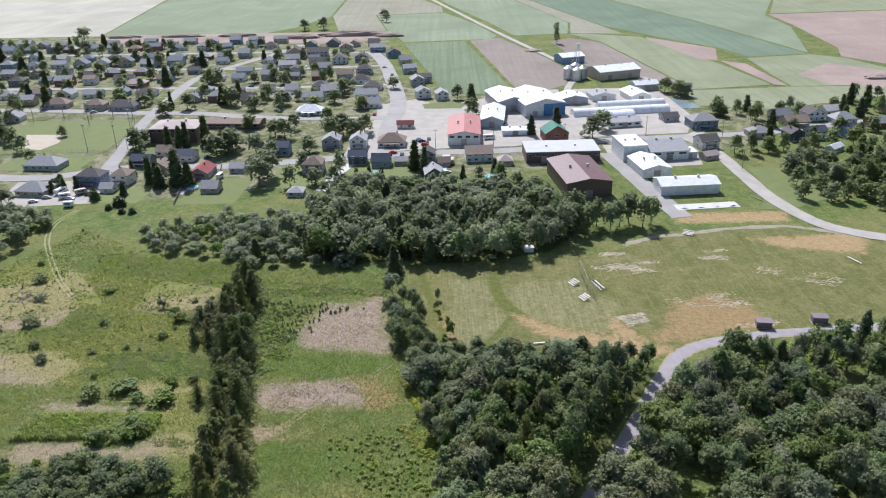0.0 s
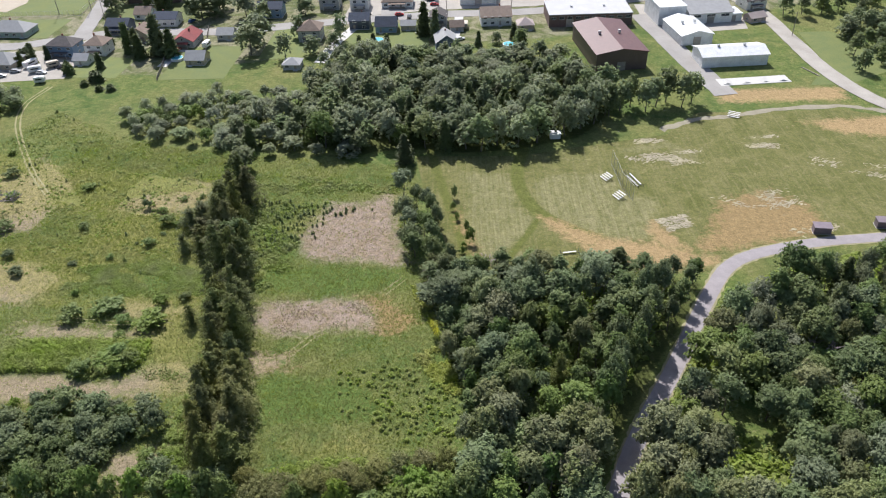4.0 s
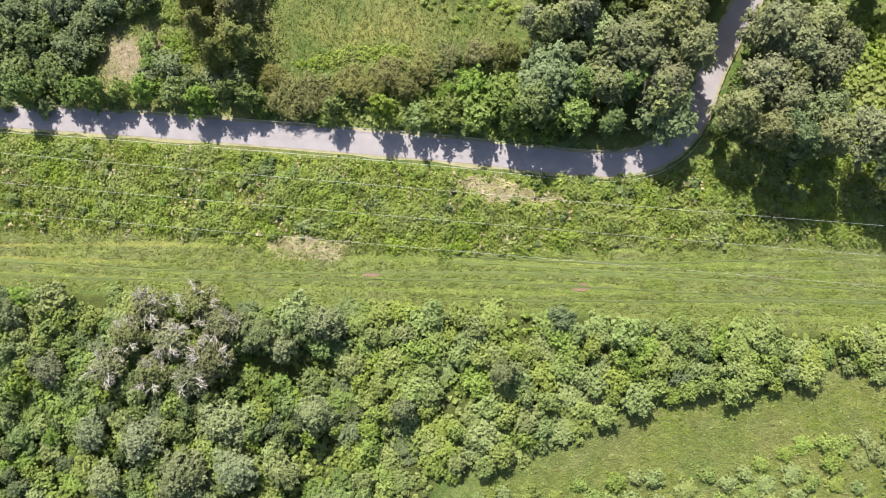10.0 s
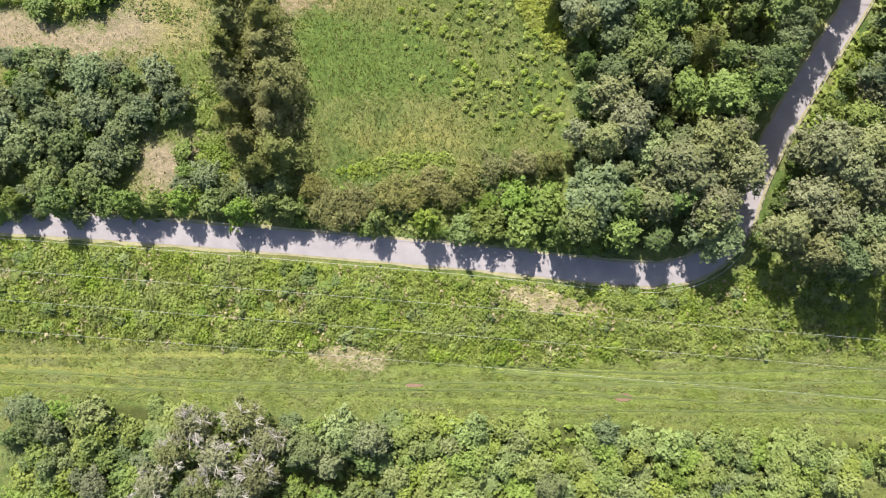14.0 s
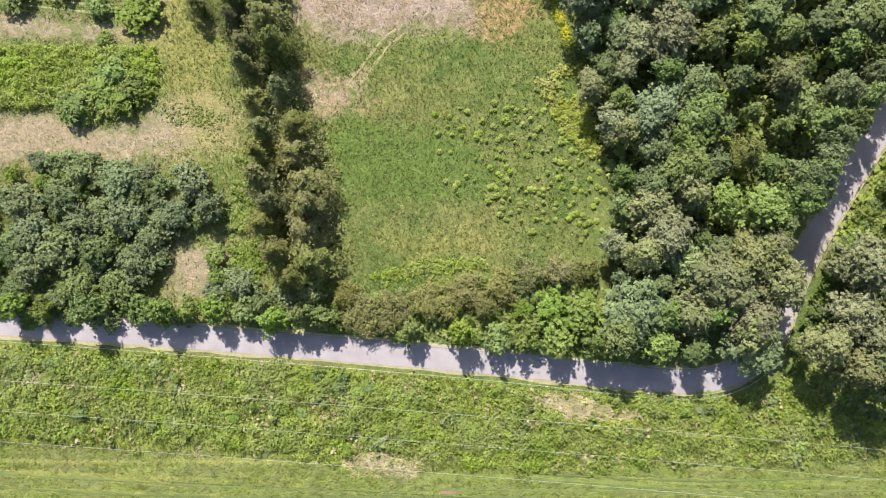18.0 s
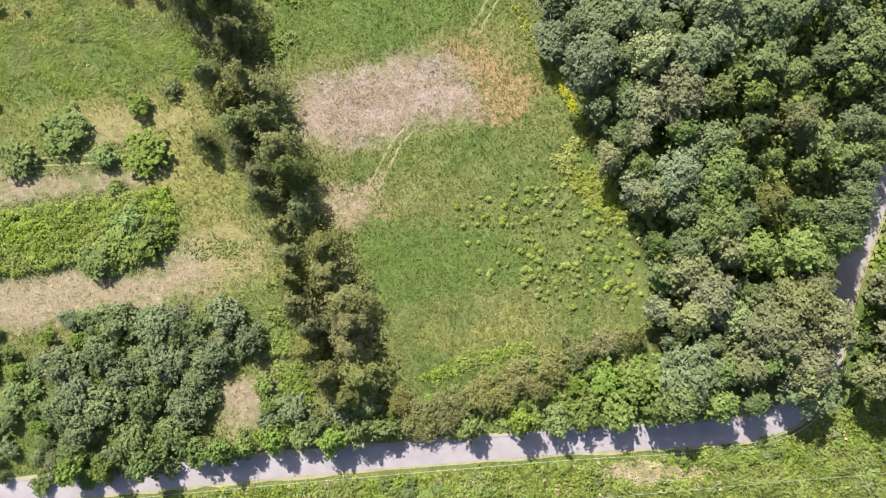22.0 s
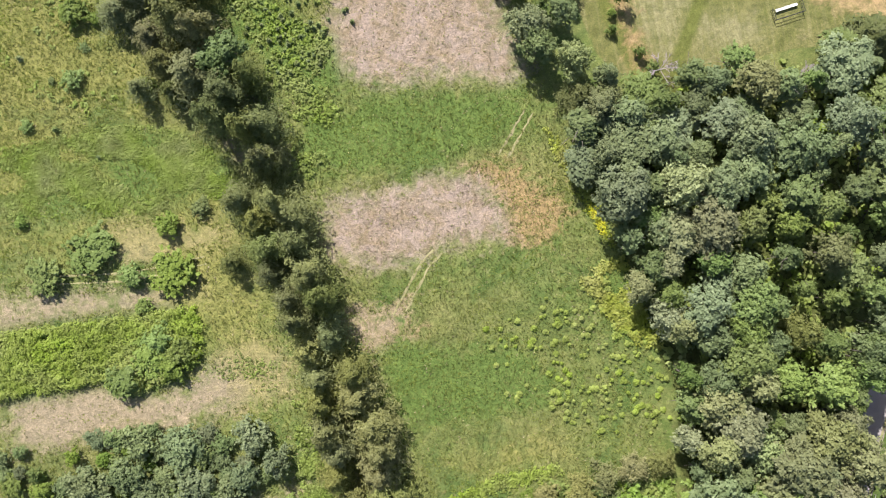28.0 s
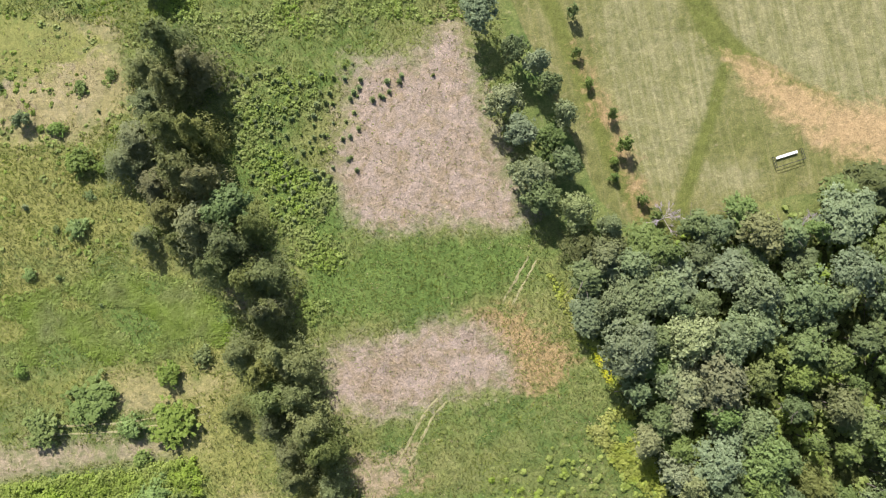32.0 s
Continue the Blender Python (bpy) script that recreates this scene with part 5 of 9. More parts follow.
for x, y in scatter(EAST, 4.3, 12, STANDING):
    if trail_gap(x, y) > 4.5 and not (72 < x < 86 and 16 < y < 36) and noise.noise(Vector((x * 0.06, y * 0.06, 9))) > -0.42:
        kind = grove(x, y, ("lime_tree", "leafy_shrub", "maple_tree", "poplar_tree", "ash_tree", "maple_tree", "willow_tree", "tall_poplar", "silver_willow"), 6)
        r = plant_rng.uniform(2.4, 4.8) * (0.75 if kind == "tall_poplar" else 1)
        plant(kind, x, y, r, (plant_rng.uniform(5.5, 9) + r * 1.1) * (0.5 if kind == "leafy_shrub" else 1), "wood east of the trail")
for x, y, r, h, kind in SPUR:
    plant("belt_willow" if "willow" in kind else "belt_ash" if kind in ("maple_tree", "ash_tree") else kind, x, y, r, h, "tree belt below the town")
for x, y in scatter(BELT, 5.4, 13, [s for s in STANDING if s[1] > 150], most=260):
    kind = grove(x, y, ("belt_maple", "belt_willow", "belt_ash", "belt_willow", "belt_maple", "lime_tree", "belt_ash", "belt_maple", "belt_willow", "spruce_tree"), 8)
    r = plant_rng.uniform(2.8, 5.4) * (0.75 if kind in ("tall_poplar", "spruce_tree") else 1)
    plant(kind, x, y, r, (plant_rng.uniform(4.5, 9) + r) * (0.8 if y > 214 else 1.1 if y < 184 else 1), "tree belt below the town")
SHRUBBERY = [(-88, 23), (-45, 21.5), (-40, 26), (-44, 40), (-52, 46), (-60, 49), (-88, 49)]
for x, y in scatter(SHRUBBERY, 2.6, 15, [(s[0], s[1], s[2] * 0.6) for s in STANDING if s[0] < -30], 3000, most=120):
    if not (-50 < x < -42 and 24 < y < 36) and plant_rng.random() < 0.8:
        plant(plant_rng.choice(("leafy_shrub", "willow_shrub", "willow_shrub")), x, y, plant_rng.uniform(1.3, 2.4), plant_rng.uniform(1.8, 3.6), "thicket north of the trail")
for x, y in scatter(BELTL, 5.5, 14, [s for s in STANDING if s[1] > 150], most=110):
    plant(plant_rng.choice(("belt_willow", "belt_willow", "belt_ash", "leafy_shrub")), x, y, plant_rng.uniform(2.4, 3.8), plant_rng.uniform(3.5, 6.5), "scrub below the town")

# ---- thickets, weeds and wires ----
ALDER = foliage("alder_leaves", (0.18, 0.252, 0.058), (0.262, 0.345, 0.09), (0.34, 0.41, 0.138), sway=0.12)
KINDS["alder_shrub"] = (3.6, 2.3, (), kinds(lambda k: crown_mesh("alder_shrub", 130 + k, 2.3, 0.0, 3.6, 18, 2300, 0.14, ALDER, (0.22, 0.42), 0.85, 0.65), 5))
LABELS["alder_shrub"] = ("yellow-green alder shrub in the dense thicket", "shrub")
for x, y in scatter(SOUTH, 2.35, 21, [s for s in STANDING if s[1] < -8], 16000, most=540):
    dark = noise.noise(Vector((x * 0.09, y * 0.09, 3)))
    if dark < -0.34 and x > -60 or (-34 < x < -8 and -25 < y < -17 and plant_rng.random() < 0.8):
        continue
    kind = "alder_shrub" if plant_rng.random() < (0.97 if x > -4 else 0.5) else ("leafy_shrub" if plant_rng.random() < 0.45 else "willow_shrub")
    plant(kind, x, y, plant_rng.uniform(1.5, 3.1), (plant_rng.uniform(1.8, 4.6) + 1.2 * dark) * (1.25 if x < -10 else 1.05), "thicket south of the trail")
for x, y in scatter(SOUTHEAST, 2.9, 22, (), 5000, most=130):
    plant("alder_shrub", x, y, plant_rng.uniform(1.2, 2.0), plant_rng.uniform(1.2, 2.2), "low shrubs in the south meadow")
for x, y in scatter(NORTHVERGE, 3.0, 23, STANDING, 2500, most=60):
    if trail_gap(x, y) > 3.4:
        plant("leafy_shrub", x, y, plant_rng.uniform(1.2, 2.0), plant_rng.uniform(1.6, 3.0), "shrubs along the trail")


def weeds(name, places, seed, size, tall, per, material, label, leaf=0.55, kind="stuff"):
    """Leafy clumps of uneven size on the ground, joined."""
    rng = np.random.default_rng(seed)
    c = np.array(places, float)
    n = len(c)
    s = rng.uniform(0.6, 1.2, n) ** 2.2 * 1.15 * size
    n_all = n * per
    which = np.repeat(np.arange(n), per)
    d = ball_points(rng, n_all)
    d[:, 2] = np.abs(d[:, 2])
    pos = np.zeros((n_all, 3))
    pos[:, :2] = c[which, :2]
    pos += d * s[which][:, None] * np.array([1, 1, tall / size]) * rng.uniform(0.5, 1.0, n_all)[:, None]
    pos[:, 2] = np.maximum(pos[:, 2], 0.05)
    q = leaf_quads(rng, pos, d + np.array([0, 0, 0.9]), leaf * size, 0.4)
    return tagged(new(name, quad_mesh(name, q, material)), label, "weeds", kind=kind)


def strewn(poly, n, seed, clump=0.0, avoid=(), feather=2.5):
    """Places strewn over a polygon, more of them where a slow noise is high."""
    rng = np.random.default_rng(seed)
    x0, x1 = min(p[0] for p in poly), max(p[0] for p in poly)
    y0, y1 = min(p[1] for p in poly), max(p[1] for p in poly)
    x, y = rng.uniform(x0, x1, n * 4), rng.uniform(y0, y1, n * 4)
    ok = inside(x, y, poly)
    if y0 < 110 and x1 > -75:
        ok[ok] = edge_distance(x[ok], y[ok], TRAIL[::2], False) > 2.5
    ok[ok] = edge_distance(x[ok], y[ok], poly) > rng.random(ok.sum()) ** 2 * feather
    for area in avoid:
        ok[ok] = ~(inside(x[ok], y[ok], area) & (rng.random(ok.sum()) < 0.85))
    got = []
    for a, b in zip(x[ok], y[ok]):
        if clump and noise.noise(Vector((a * 0.13, b * 0.2, seed))) < rng.uniform(-0.35, 0.35) * clump + (clump - 0.5) * 0.2:
            continue
        got.append((a, b))
        if len(got) >= n:
            break
    return got


RUTS = []
for k, off in enumerate((-8.2, -9.9, -6.4, -4.8, -11.6)):
    RUTS.append(smooth_line([(x, off - 0.035 * (x - 30) + 0.7 * math.sin(x * 0.05 + k) + (1.5 if k in (2, 3) else 0) * max(0, (x - 40) / 60)) for x in range(10 if k > 1 else -100, 121, 10)], 6))


def off_ruts(places, gap=0.32):
    """Leaves out what would stand in the ruts, in the mud or on the driven lanes between the swaths."""
    p = np.array(places)
    keep = np.ones(len(p), bool)
    for line in RUTS:
        keep &= edge_distance(p[:, 0], p[:, 1], line[::3], False) > gap
    for x, y, a, b in ((32.1, -9.8, 2.0, 1.0), (-3, -7.4, 1.9, 0.7)):
        keep &= ((p[:, 0] - x) / a) ** 2 + ((p[:, 1] - y) / b) ** 2 > 1
    lane = np.array([noise.noise(Vector((x * 0.018, y * 0.75 + x * 0.02, 5))) for x, y in places])
    return p[keep & (lane > -0.22)]


weeds("verge_weeds", strewn(VERGE, 8500, 31, 0, DRY_VERGE + SERE_AREAS), 31, 0.38, 0.4, 12, LEAF_WEED, "bright green leafy weeds between trail and track", 0.34)
weeds("tall_verge_weeds", strewn(VERGE, 950, 32, 0.8, DRY_VERGE + SERE_AREAS), 32, 1.2, 1.2, 84, LEAF_HERB, "taller clumps of leafy weeds beside the trail", 0.13)
weeds("mid_verge_weeds", strewn(VERGE, 1900, 30, 0.6, DRY_VERGE + SERE_AREAS), 30, 0.9, 0.9, 38, LEAF_WEED, "leafy clumps of yellow-green weeds", 0.2)
TRACKSIDE = [(-110, 4), (-40, 0), (15, -3), (40, -1), (110, 2), (110, -18), (82, -18), (50, -15), (20, -13.5), (-5, -13), (-45, -10), (-110, -9)]
weeds("trackside_grass", off_ruts(strewn(TRACKSIDE, 8000, 34)), 34, 0.3, 0.2, 7, LEAF_BLADE, "short green grass along the wheel track", 0.45)
weeds("dry_verge_grass", strewn(VERGE, 1500, 33, 0.9), 33, 0.4, 0.5, 6, LEAF_STRAW, "straw-coloured grass tufts among the weeds")
SOUTHMEADOW = [(15, -42), (25, -37), (45, -29), (70, -25), (110, -25), (110, -60), (10, -60)]
weeds("south_meadow_grass", strewn(SOUTHMEADOW, 3000, 35), 35, 0.26, 0.16, 6, LEAF_GRASS, "soft light green grass in the south meadow", 0.6)
weeds("leafy_hedge", strewn(HEDGE, 2300, 36), 36, 0.6, 1.5, 34, LEAF_WEED, "dense bed of tall bright-leaved weeds", 0.24)
weeds("bright_band", strewn([(10.2, 88), (13, 86), (15.5, 79), (17.5, 74), (19.5, 66), (17.8, 66), (15, 73), (12.5, 79)], 300, 61, 0, (), 1), 61, 0.4, 0.5, 16, LEAF_ACID, "band of yellow-green weeds at the wood's edge", 0.32)
weeds("bright_band", strewn(BRIGHTBAND, 620, 37, 0.5, (), 2), 37, 0.5, 0.7, 18, LEAF_ACID, "band of yellow-green weeds at the wood's edge", 0.34)
weeds("tall_meadow_weeds", strewn(TALLWEED, 420, 38, 0.9), 38, 0.5, 0.7, 16, LEAF_HERB, "tall weeds beside the conifer row", 0.36)
weeds("tall_meadow_weeds", strewn(TALLWEED2, 620, 56, 0.8), 56, 0.5, 0.6, 16, LEAF_HERB, "tall weeds beside the conifer row", 0.36)
weeds("field_herbs", strewn(LEFTHERBS, 6500, 57, 0.3, (), 6), 57, 0.38, 0.3, 12, LEAF_HERB, "low leafy herbs covering the meadow", 0.3)
weeds("olive_edge_weeds", strewn([(-17, 29.2), (-7, 31.6), (4, 32.2), (4, 29.6), (-7, 28.2), (-14, 27.2)], 260, 59), 59, 0.5, 0.5, 16, LEAF_WEED, "bright green weeds along the olive scrub", 0.3)
TOPHERBS = [(-33, 134), (6, 133), (4, 140), (-30, 146), (-60, 150), (-44, 140)]
weeds("upper_meadow_herbs", strewn(TOPHERBS, 900, 60, 0.3), 60, 0.5, 0.5, 14, LEAF_HERB, "dark green leafy herbs in the upper meadow", 0.34)
weeds("row_edge_weeds", strewn(ROWEDGE, 620, 39, 0.4), 39, 0.6, 1.0, 26, LEAF_HERB, "bright undergrowth at the foot of the conifers", 0.24)
weeds("yellow_flowers", strewn(YELLOWS, 260, 40, 0, (), 1.2), 40, 0.2, 0.5, 10, LEAF_YELLOW, "patch of yellow wildflowers", 0.3)
weeds("straw_spot", strewn(STRAWSPOT, 420, 41, 0.3, (), 6), 41, 0.2, 0.35, 6, LEAF_GRASS, "tufts of dry straw-coloured weeds")
weeds("trail_edge_weeds", strewn(NORTHVERGE, 900, 42), 42, 0.5, 0.6, 10, LEAF_HERB, "green undergrowth beside the trail")
BARE_AREAS = DRY_AREAS + LITTER_AREAS + DIRT_AREAS
MEADOW = [(-110, 22), (-20, 22), (22, 26), (22, 60), (14, 92), (10, 150), (-40, 160), (-110, 175)]
weeds("meadow_tufts", strewn(MEADOW, 9000, 43, 0.4, BARE_AREAS), 43, 0.2, 0.14, 7, LEAF_BLADE, "low green tufts over the meadow", 0.38)
weeds("meadow_straw", strewn(MEADOW, 2600, 44, 0.8), 44, 0.22, 0.15, 6, LEAF_STRAW, "low dry tufts over the meadow", 0.28)
BEYOND = [(-110, 95), (-62, 95), (-45, 130), (-50, 157), (-99, 178), (-130, 200), (-150, 150)]
weeds("far_meadow_tufts", strewn(BEYOND, 1400, 45, 0.7), 45, 0.45, 0.4, 10, LEAF_HERB, "scattered weed clumps over the far meadow")
WOODEDGE = [(58, 16), (66, 30), (75, 46), (88, 66), (100, 84), (92, 84), (80, 66), (70, 50), (62, 38)]
weeds("wood_edge_weeds", strewn(WOODEDGE, 900, 46), 46, 0.7, 1.0, 11, LEAF_WEED, "bright undergrowth along the trail")
CLEARING = [(70, 12), (92, 12), (94, 36), (74, 36)]
UNDER = [(25, 20), (40, 18), (52, 34), (66, 58), (84, 86), (60, 92), (36, 92), (18, 88), (24, 60)]
weeds("wood_undergrowth", strewn(UNDER, 1600, 48), 48, 0.8, 1.4, 9, LEAF_HERB, "green undergrowth between the trees of the wood")
weeds("thicket_undergrowth", strewn(SOUTH, 2600, 49), 49, 0.7, 1.0, 9, LEAF_HERB, "green undergrowth between the shrubs")
BENDSIDE = [(96, 78), (104, 90), (122, 97), (160, 100.5), (210, 103), (210, 90), (160, 87), (126, 83), (108, 77)]
weeds("bend_weeds", strewn(BENDSIDE, 1300, 58), 58, 0.8, 0.9, 12, LEAF_WEED, "bright undergrowth beside the trail")
weeds("clearing_weeds", strewn(CLEARING, 700, 47), 47, 0.7, 0.9, 11, LEAF_WEED, "bright weeds in a clearing")

VERGE_WEST = [(-100, 17), (-72, 16), (-28, 12.5), (-5, 10), (-5, 1), (-40, 2), (-100, 5)]
for x, y in scatter(VERGE_WEST, 3.2, 25, (), 3000, most=70):
    if plant_rng.random() < 0.7:
        plant("leafy_shrub", x, y, plant_rng.uniform(0.7, 1.5), plant_rng.uniform(0.8, 1.7), "low shrubs on the verge", "low dark green shrub among bright weeds")


def blades(name, places, seed, high, label, material=LEAF_BLADE):
    """Tufts of upright grass, three blades each, leaning all ways."""
    rng = np.random.default_rng(seed)
    c = np.repeat(np.array(places, float), 3, 0)
    n = len(c)
    a = rng.uniform(0, 6.283, n)
    u = np.stack([np.cos(a), np.sin(a), np.zeros(n)], 1)
    foot = np.concatenate([c + rng.normal(0, 0.12, (n, 2)), np.full((n, 1), -0.02)], 1)
    hgt = (high * rng.uniform(0.5, 1.4, n))[:, None]
    lean = np.concatenate([rng.normal(0, 0.3, (n, 2)), np.ones((n, 1))], 1)
    w = rng.uniform(0.035, 0.085, (n, 1))
    q = np.stack([foot - u * w, foot + u * w, foot + u * w * 0.5 + lean * hgt, foot - u * w * 0.3 + lean * hgt * 0.9], 1)
    return tagged(new(name, quad_mesh(name, q, material)), label, "grass", kind="stuff")


blades("meadow_grass", strewn(MEADOW, 72000, 81, 0, BARE_AREAS), 81, 0.34, "knee-high green meadow grass")
blades("verge_grass", strewn(VERGE, 26000, 87, 0, DRY_VERGE), 87, 0.5, "tall green grass between the weeds of the verge")
blades("far_meadow_grass", strewn(BEYOND, 14000, 82, 0, BARE_AREAS), 82, 0.38, "long green grass of the far meadow")


def combed(name, places, seed, length, label, material=LEAF_GRASS, wide=1.0):
    """Long grass laid over by wind and wheels, its direction wandering slowly from place to place."""
    rng = np.random.default_rng(seed)
    c = np.array(places, float)
    n = len(c)
    a = np.array([1.0 * noise.noise(Vector((x * 0.07, y * 0.13, seed))) - 0.06 for x, y in c]) + rng.normal(0, 0.4, n)
    u = np.stack([np.cos(a), np.sin(a), np.zeros(n)], 1)
    v = np.stack([-np.sin(a), np.cos(a), np.zeros(n)], 1)
    s = (length * rng.uniform(0.6, 1.4, n))[:, None]
    w = rng.uniform(0.035, 0.1, (n, 1)) * wide
    foot = np.concatenate([c, rng.uniform(0.01, 0.06, (n, 1))], 1)
    top = np.array([0, 0, 1.0]) * rng.uniform(0.0, 0.12, (n, 1))
    q = np.stack([foot - u * s * 0.5 - v * w, foot - u * s * 0.5 + v * w, foot + u * s * 0.5 + v * w * 0.6 + top, foot + u * s * 0.5 - v * w * 0.6 + top], 1)
    return tagged(new(name, quad_mesh(name, q, material)), label, "grass", kind="stuff")


combed("trackside_swath", off_ruts(strewn(TRACKSIDE, 28000, 83)), 83, 0.9, "long combed green grass along the wheel track")
for k, area in enumerate(DRY_VERGE):
    combed("dry_verge_grass", strewn(area, 800, 70 + k, 0, (), 4), 70 + k, 0.6, "patch of tall bleached grass on the verge", LEAF_STRAW, 1.3)
combed("south_meadow_swath", strewn(SOUTHMEADOW, 17000, 84), 84, 0.8, "long wind-laid grass of the south meadow", LEAF_BLADE)
combed("meadow_swath", strewn(MEADOW, 4000, 85, 0.4, BARE_AREAS), 85, 0.6, "long laid grass over the meadow", LEAF_BLADE, 0.6)
for k, area in enumerate(CLIPPINGS):
    combed("hay_clippings", strewn(area, 240 if k else 420, 90 + k, 0.7), 90 + k, 1.1, "bleached grass clippings left on the field", LEAF_HAY, 2.6)

for k, area in enumerate(LITTER_AREAS):
    blades("dry_stalks", strewn(area, 900, 95 + k, 0.5), 95 + k, 0.15, "dry brown stalks standing in the bare patch", LEAF_STALK)
KINDS["verge_bush"] = (1.2, 1.2, (), kinds(lambda k: crown_mesh("verge_bush", 300 + k, 1.2, 0.0, 1.2, 9, 420, 0.15, (LEAF_LIME, ALDER, LEAF_BRIGHT)[k % 3], (0.25, 0.45), 0.8, 0.6), 6))
LABELS["verge_bush"] = ("low bushy clump of green weeds on the verge", "bush")
for x, y in strewn(VERGE, 290, 86, 0.9, DRY_VERGE + SERE_AREAS):
    plant("verge_bush", x, y, plant_rng.uniform(0.7, 1.8), plant_rng.uniform(0.6, 1.5), "bushy weeds on the verge")

CLUMPS = []
for k in range(3):
    rng = np.random.default_rng(150 + k)
    d = ball_points(rng, 70)
    d[:, 2] = np.abs(d[:, 2])
    CLUMPS.append(quad_mesh("weed_clump", leaf_quads(rng, d * np.array([0.5, 0.5, 0.55]) * rng.uniform(0.5, 1, (70, 1)) + np.array([0, 0, 0.06]), d + np.array([0, 0, 1.6]), 0.15, 0.4), LEAF_WEED))
for x, y in strewn(WEEDFIELD, 210, 51, 0.0, (), 5):
    ob = new("weed_clump", CLUMPS[plant_rng.randrange(3)])
    ob.matrix_basis = pose(x, y, 0, 0, 0, plant_rng.uniform(0, 360)) @ Matrix.Diagonal((*(plant_rng.uniform(0.5, 1.15),) * 2, plant_rng.uniform(0.8, 1.5), 1))
    tagged(ob, "single bright green weed clump in short grass", "weed", "weed clumps in the meadow")
YOUNG = kinds(lambda k: needle_mesh("young_conifer", 160 + k, 0.55, 1.3, 5, 130, 0.13, LEAF_LIME, 0.2, 0.3), 2)
for x, y in strewn(TUFTS, 34, 52) + strewn(TALLWEED, 150, 53) + strewn(BEYOND, 40, 54):
    ob = new("young_conifer", YOUNG[plant_rng.randrange(2)])
    ob.matrix_basis = pose(x, y, 0, 0, 0, plant_rng.uniform(0, 360)) @ Matrix.Scale(plant_rng.uniform(0.45, 0.9), 4)
    tagged(ob, "small dark young conifer in the dry grass", "young conifer", "young conifers in the meadow")
for x, y, r, h in ((-72, 128, 1.6, 3.4), (-88, 118, 2.0, 2.2), (-95, 140, 2.4, 2.4), (-112, 118, 3.0, 3.0), (-104, 104, 2.2, 2.5), (-60, 118, 1.3, 2), (-124, 150, 3, 2.6), (-131, 165, 2, 2), (-98, 96, 2.2, 2.6), (-84, 100, 1.5, 1.5), (-118, 136, 2.5, 2.5)):
    plant("leafy_shrub" if plant_rng.random() < 0.5 else "willow_shrub", x, y, r, h, "shrubs dotted over the meadow")
# shrubs and trees at the far left edge of the meadow
for x, y in scatter([(-240, 150), (-152, 152), (-145, 172), (-143, 204), (-165, 221), (-186, 234), (-262, 240)], 5.0, 24, (), 5000, most=130):
    plant(plant_rng.choice(("belt_ash", "belt_willow", "belt_maple", "belt_ash")), x, y, plant_rng.uniform(3, 5), plant_rng.uniform(6, 10), "trees at the meadow's edge")

RUT = surface("trampled_grass", (0.07, 0.1, 0.025), (0.16, 0.19, 0.055), 0.95, 5, 0.5, relief=0.05)
TRODDEN = surface("worn_track", (0.21, 0.2, 0.085), (0.31, 0.28, 0.15), 0.95, 4, 0.4, relief=0.04)
MUD = surface("bare_mud", (0.17, 0.1, 0.065), (0.26, 0.165, 0.115), 0.8, 4, 0.8, relief=0.05)
for k, (line, w) in enumerate(zip(RUTS, (0.55, 0.5, 0.45, 0.4, 0.45))):
    tagged(strip("wheel_rut", line, w, 0.03, RUT, 0.05, w * 0.48, 60 + k), "dark wheel rut pressed into the long grass", "wheel rut")
for k, dx in enumerate((0, 1.7)):
    pts = [(-143 + dx, 222), (-146 + dx, 206), (-141 + dx, 188), (-128 + dx, 165), (-118 + dx, 150), (-108 + dx, 137)]
    tagged(strip("tyre_track", smooth_line(pts, 6), 0.6, 0.02, TRODDEN, 0.05, 0.12, 70 + k), "pale tyre track across the meadow", "tyre track")
for k, (pts, dx) in enumerate((a, b) for a in ([(-11, 70.6), (-13.5, 68.6), (-16, 65.5), (-19.4, 61)], [(7.9, 91.1), (5.4, 88), (2.4, 84.4)], [(-75, 77), (-66, 75.8), (-58, 75.4), (-49, 76)]) for b in (0, 1.5)):
    tagged(strip("tyre_track", smooth_line([(x + dx * (0.9 if x > -30 else 0.1), y + dx * (-0.5 if x > -30 else -0.9)) for x, y in pts], 6), 0.34, 0.015, TRODDEN, 0.04, 0.14, 110 + k), "faint pale tyre track across the meadow", "tyre track")
for x, y, a, b in ((32.1, -9.8, 1.6, 0.7), (-3, -7.4, 1.5, 0.4)):
    bm = bmesh.new()
    bmesh.ops.create_circle(bm, cap_ends=True, segments=20, radius=1)
    for v in bm.verts:
        k = 1 + 0.25 * noise.noise(v.co * 2 + Vector((x, y, 0)))
        v.co = Vector((v.co.x * a * k, v.co.y * b * k, 0))
    top = bmesh.ops.extrude_face_region(bm, geom=bm.faces[:])
    bmesh.ops.translate(bm, vec=(0, 0, 0.035), verts=[v for v in top["geom"] if isinstance(v, bmesh.types.BMVert)])
    ob = part("mud_patch", bm, MUD)
    ob.location = (x, y, 0)
    tagged(ob, "bare reddish mud patch in the wheel track", "mud", kind="structure")

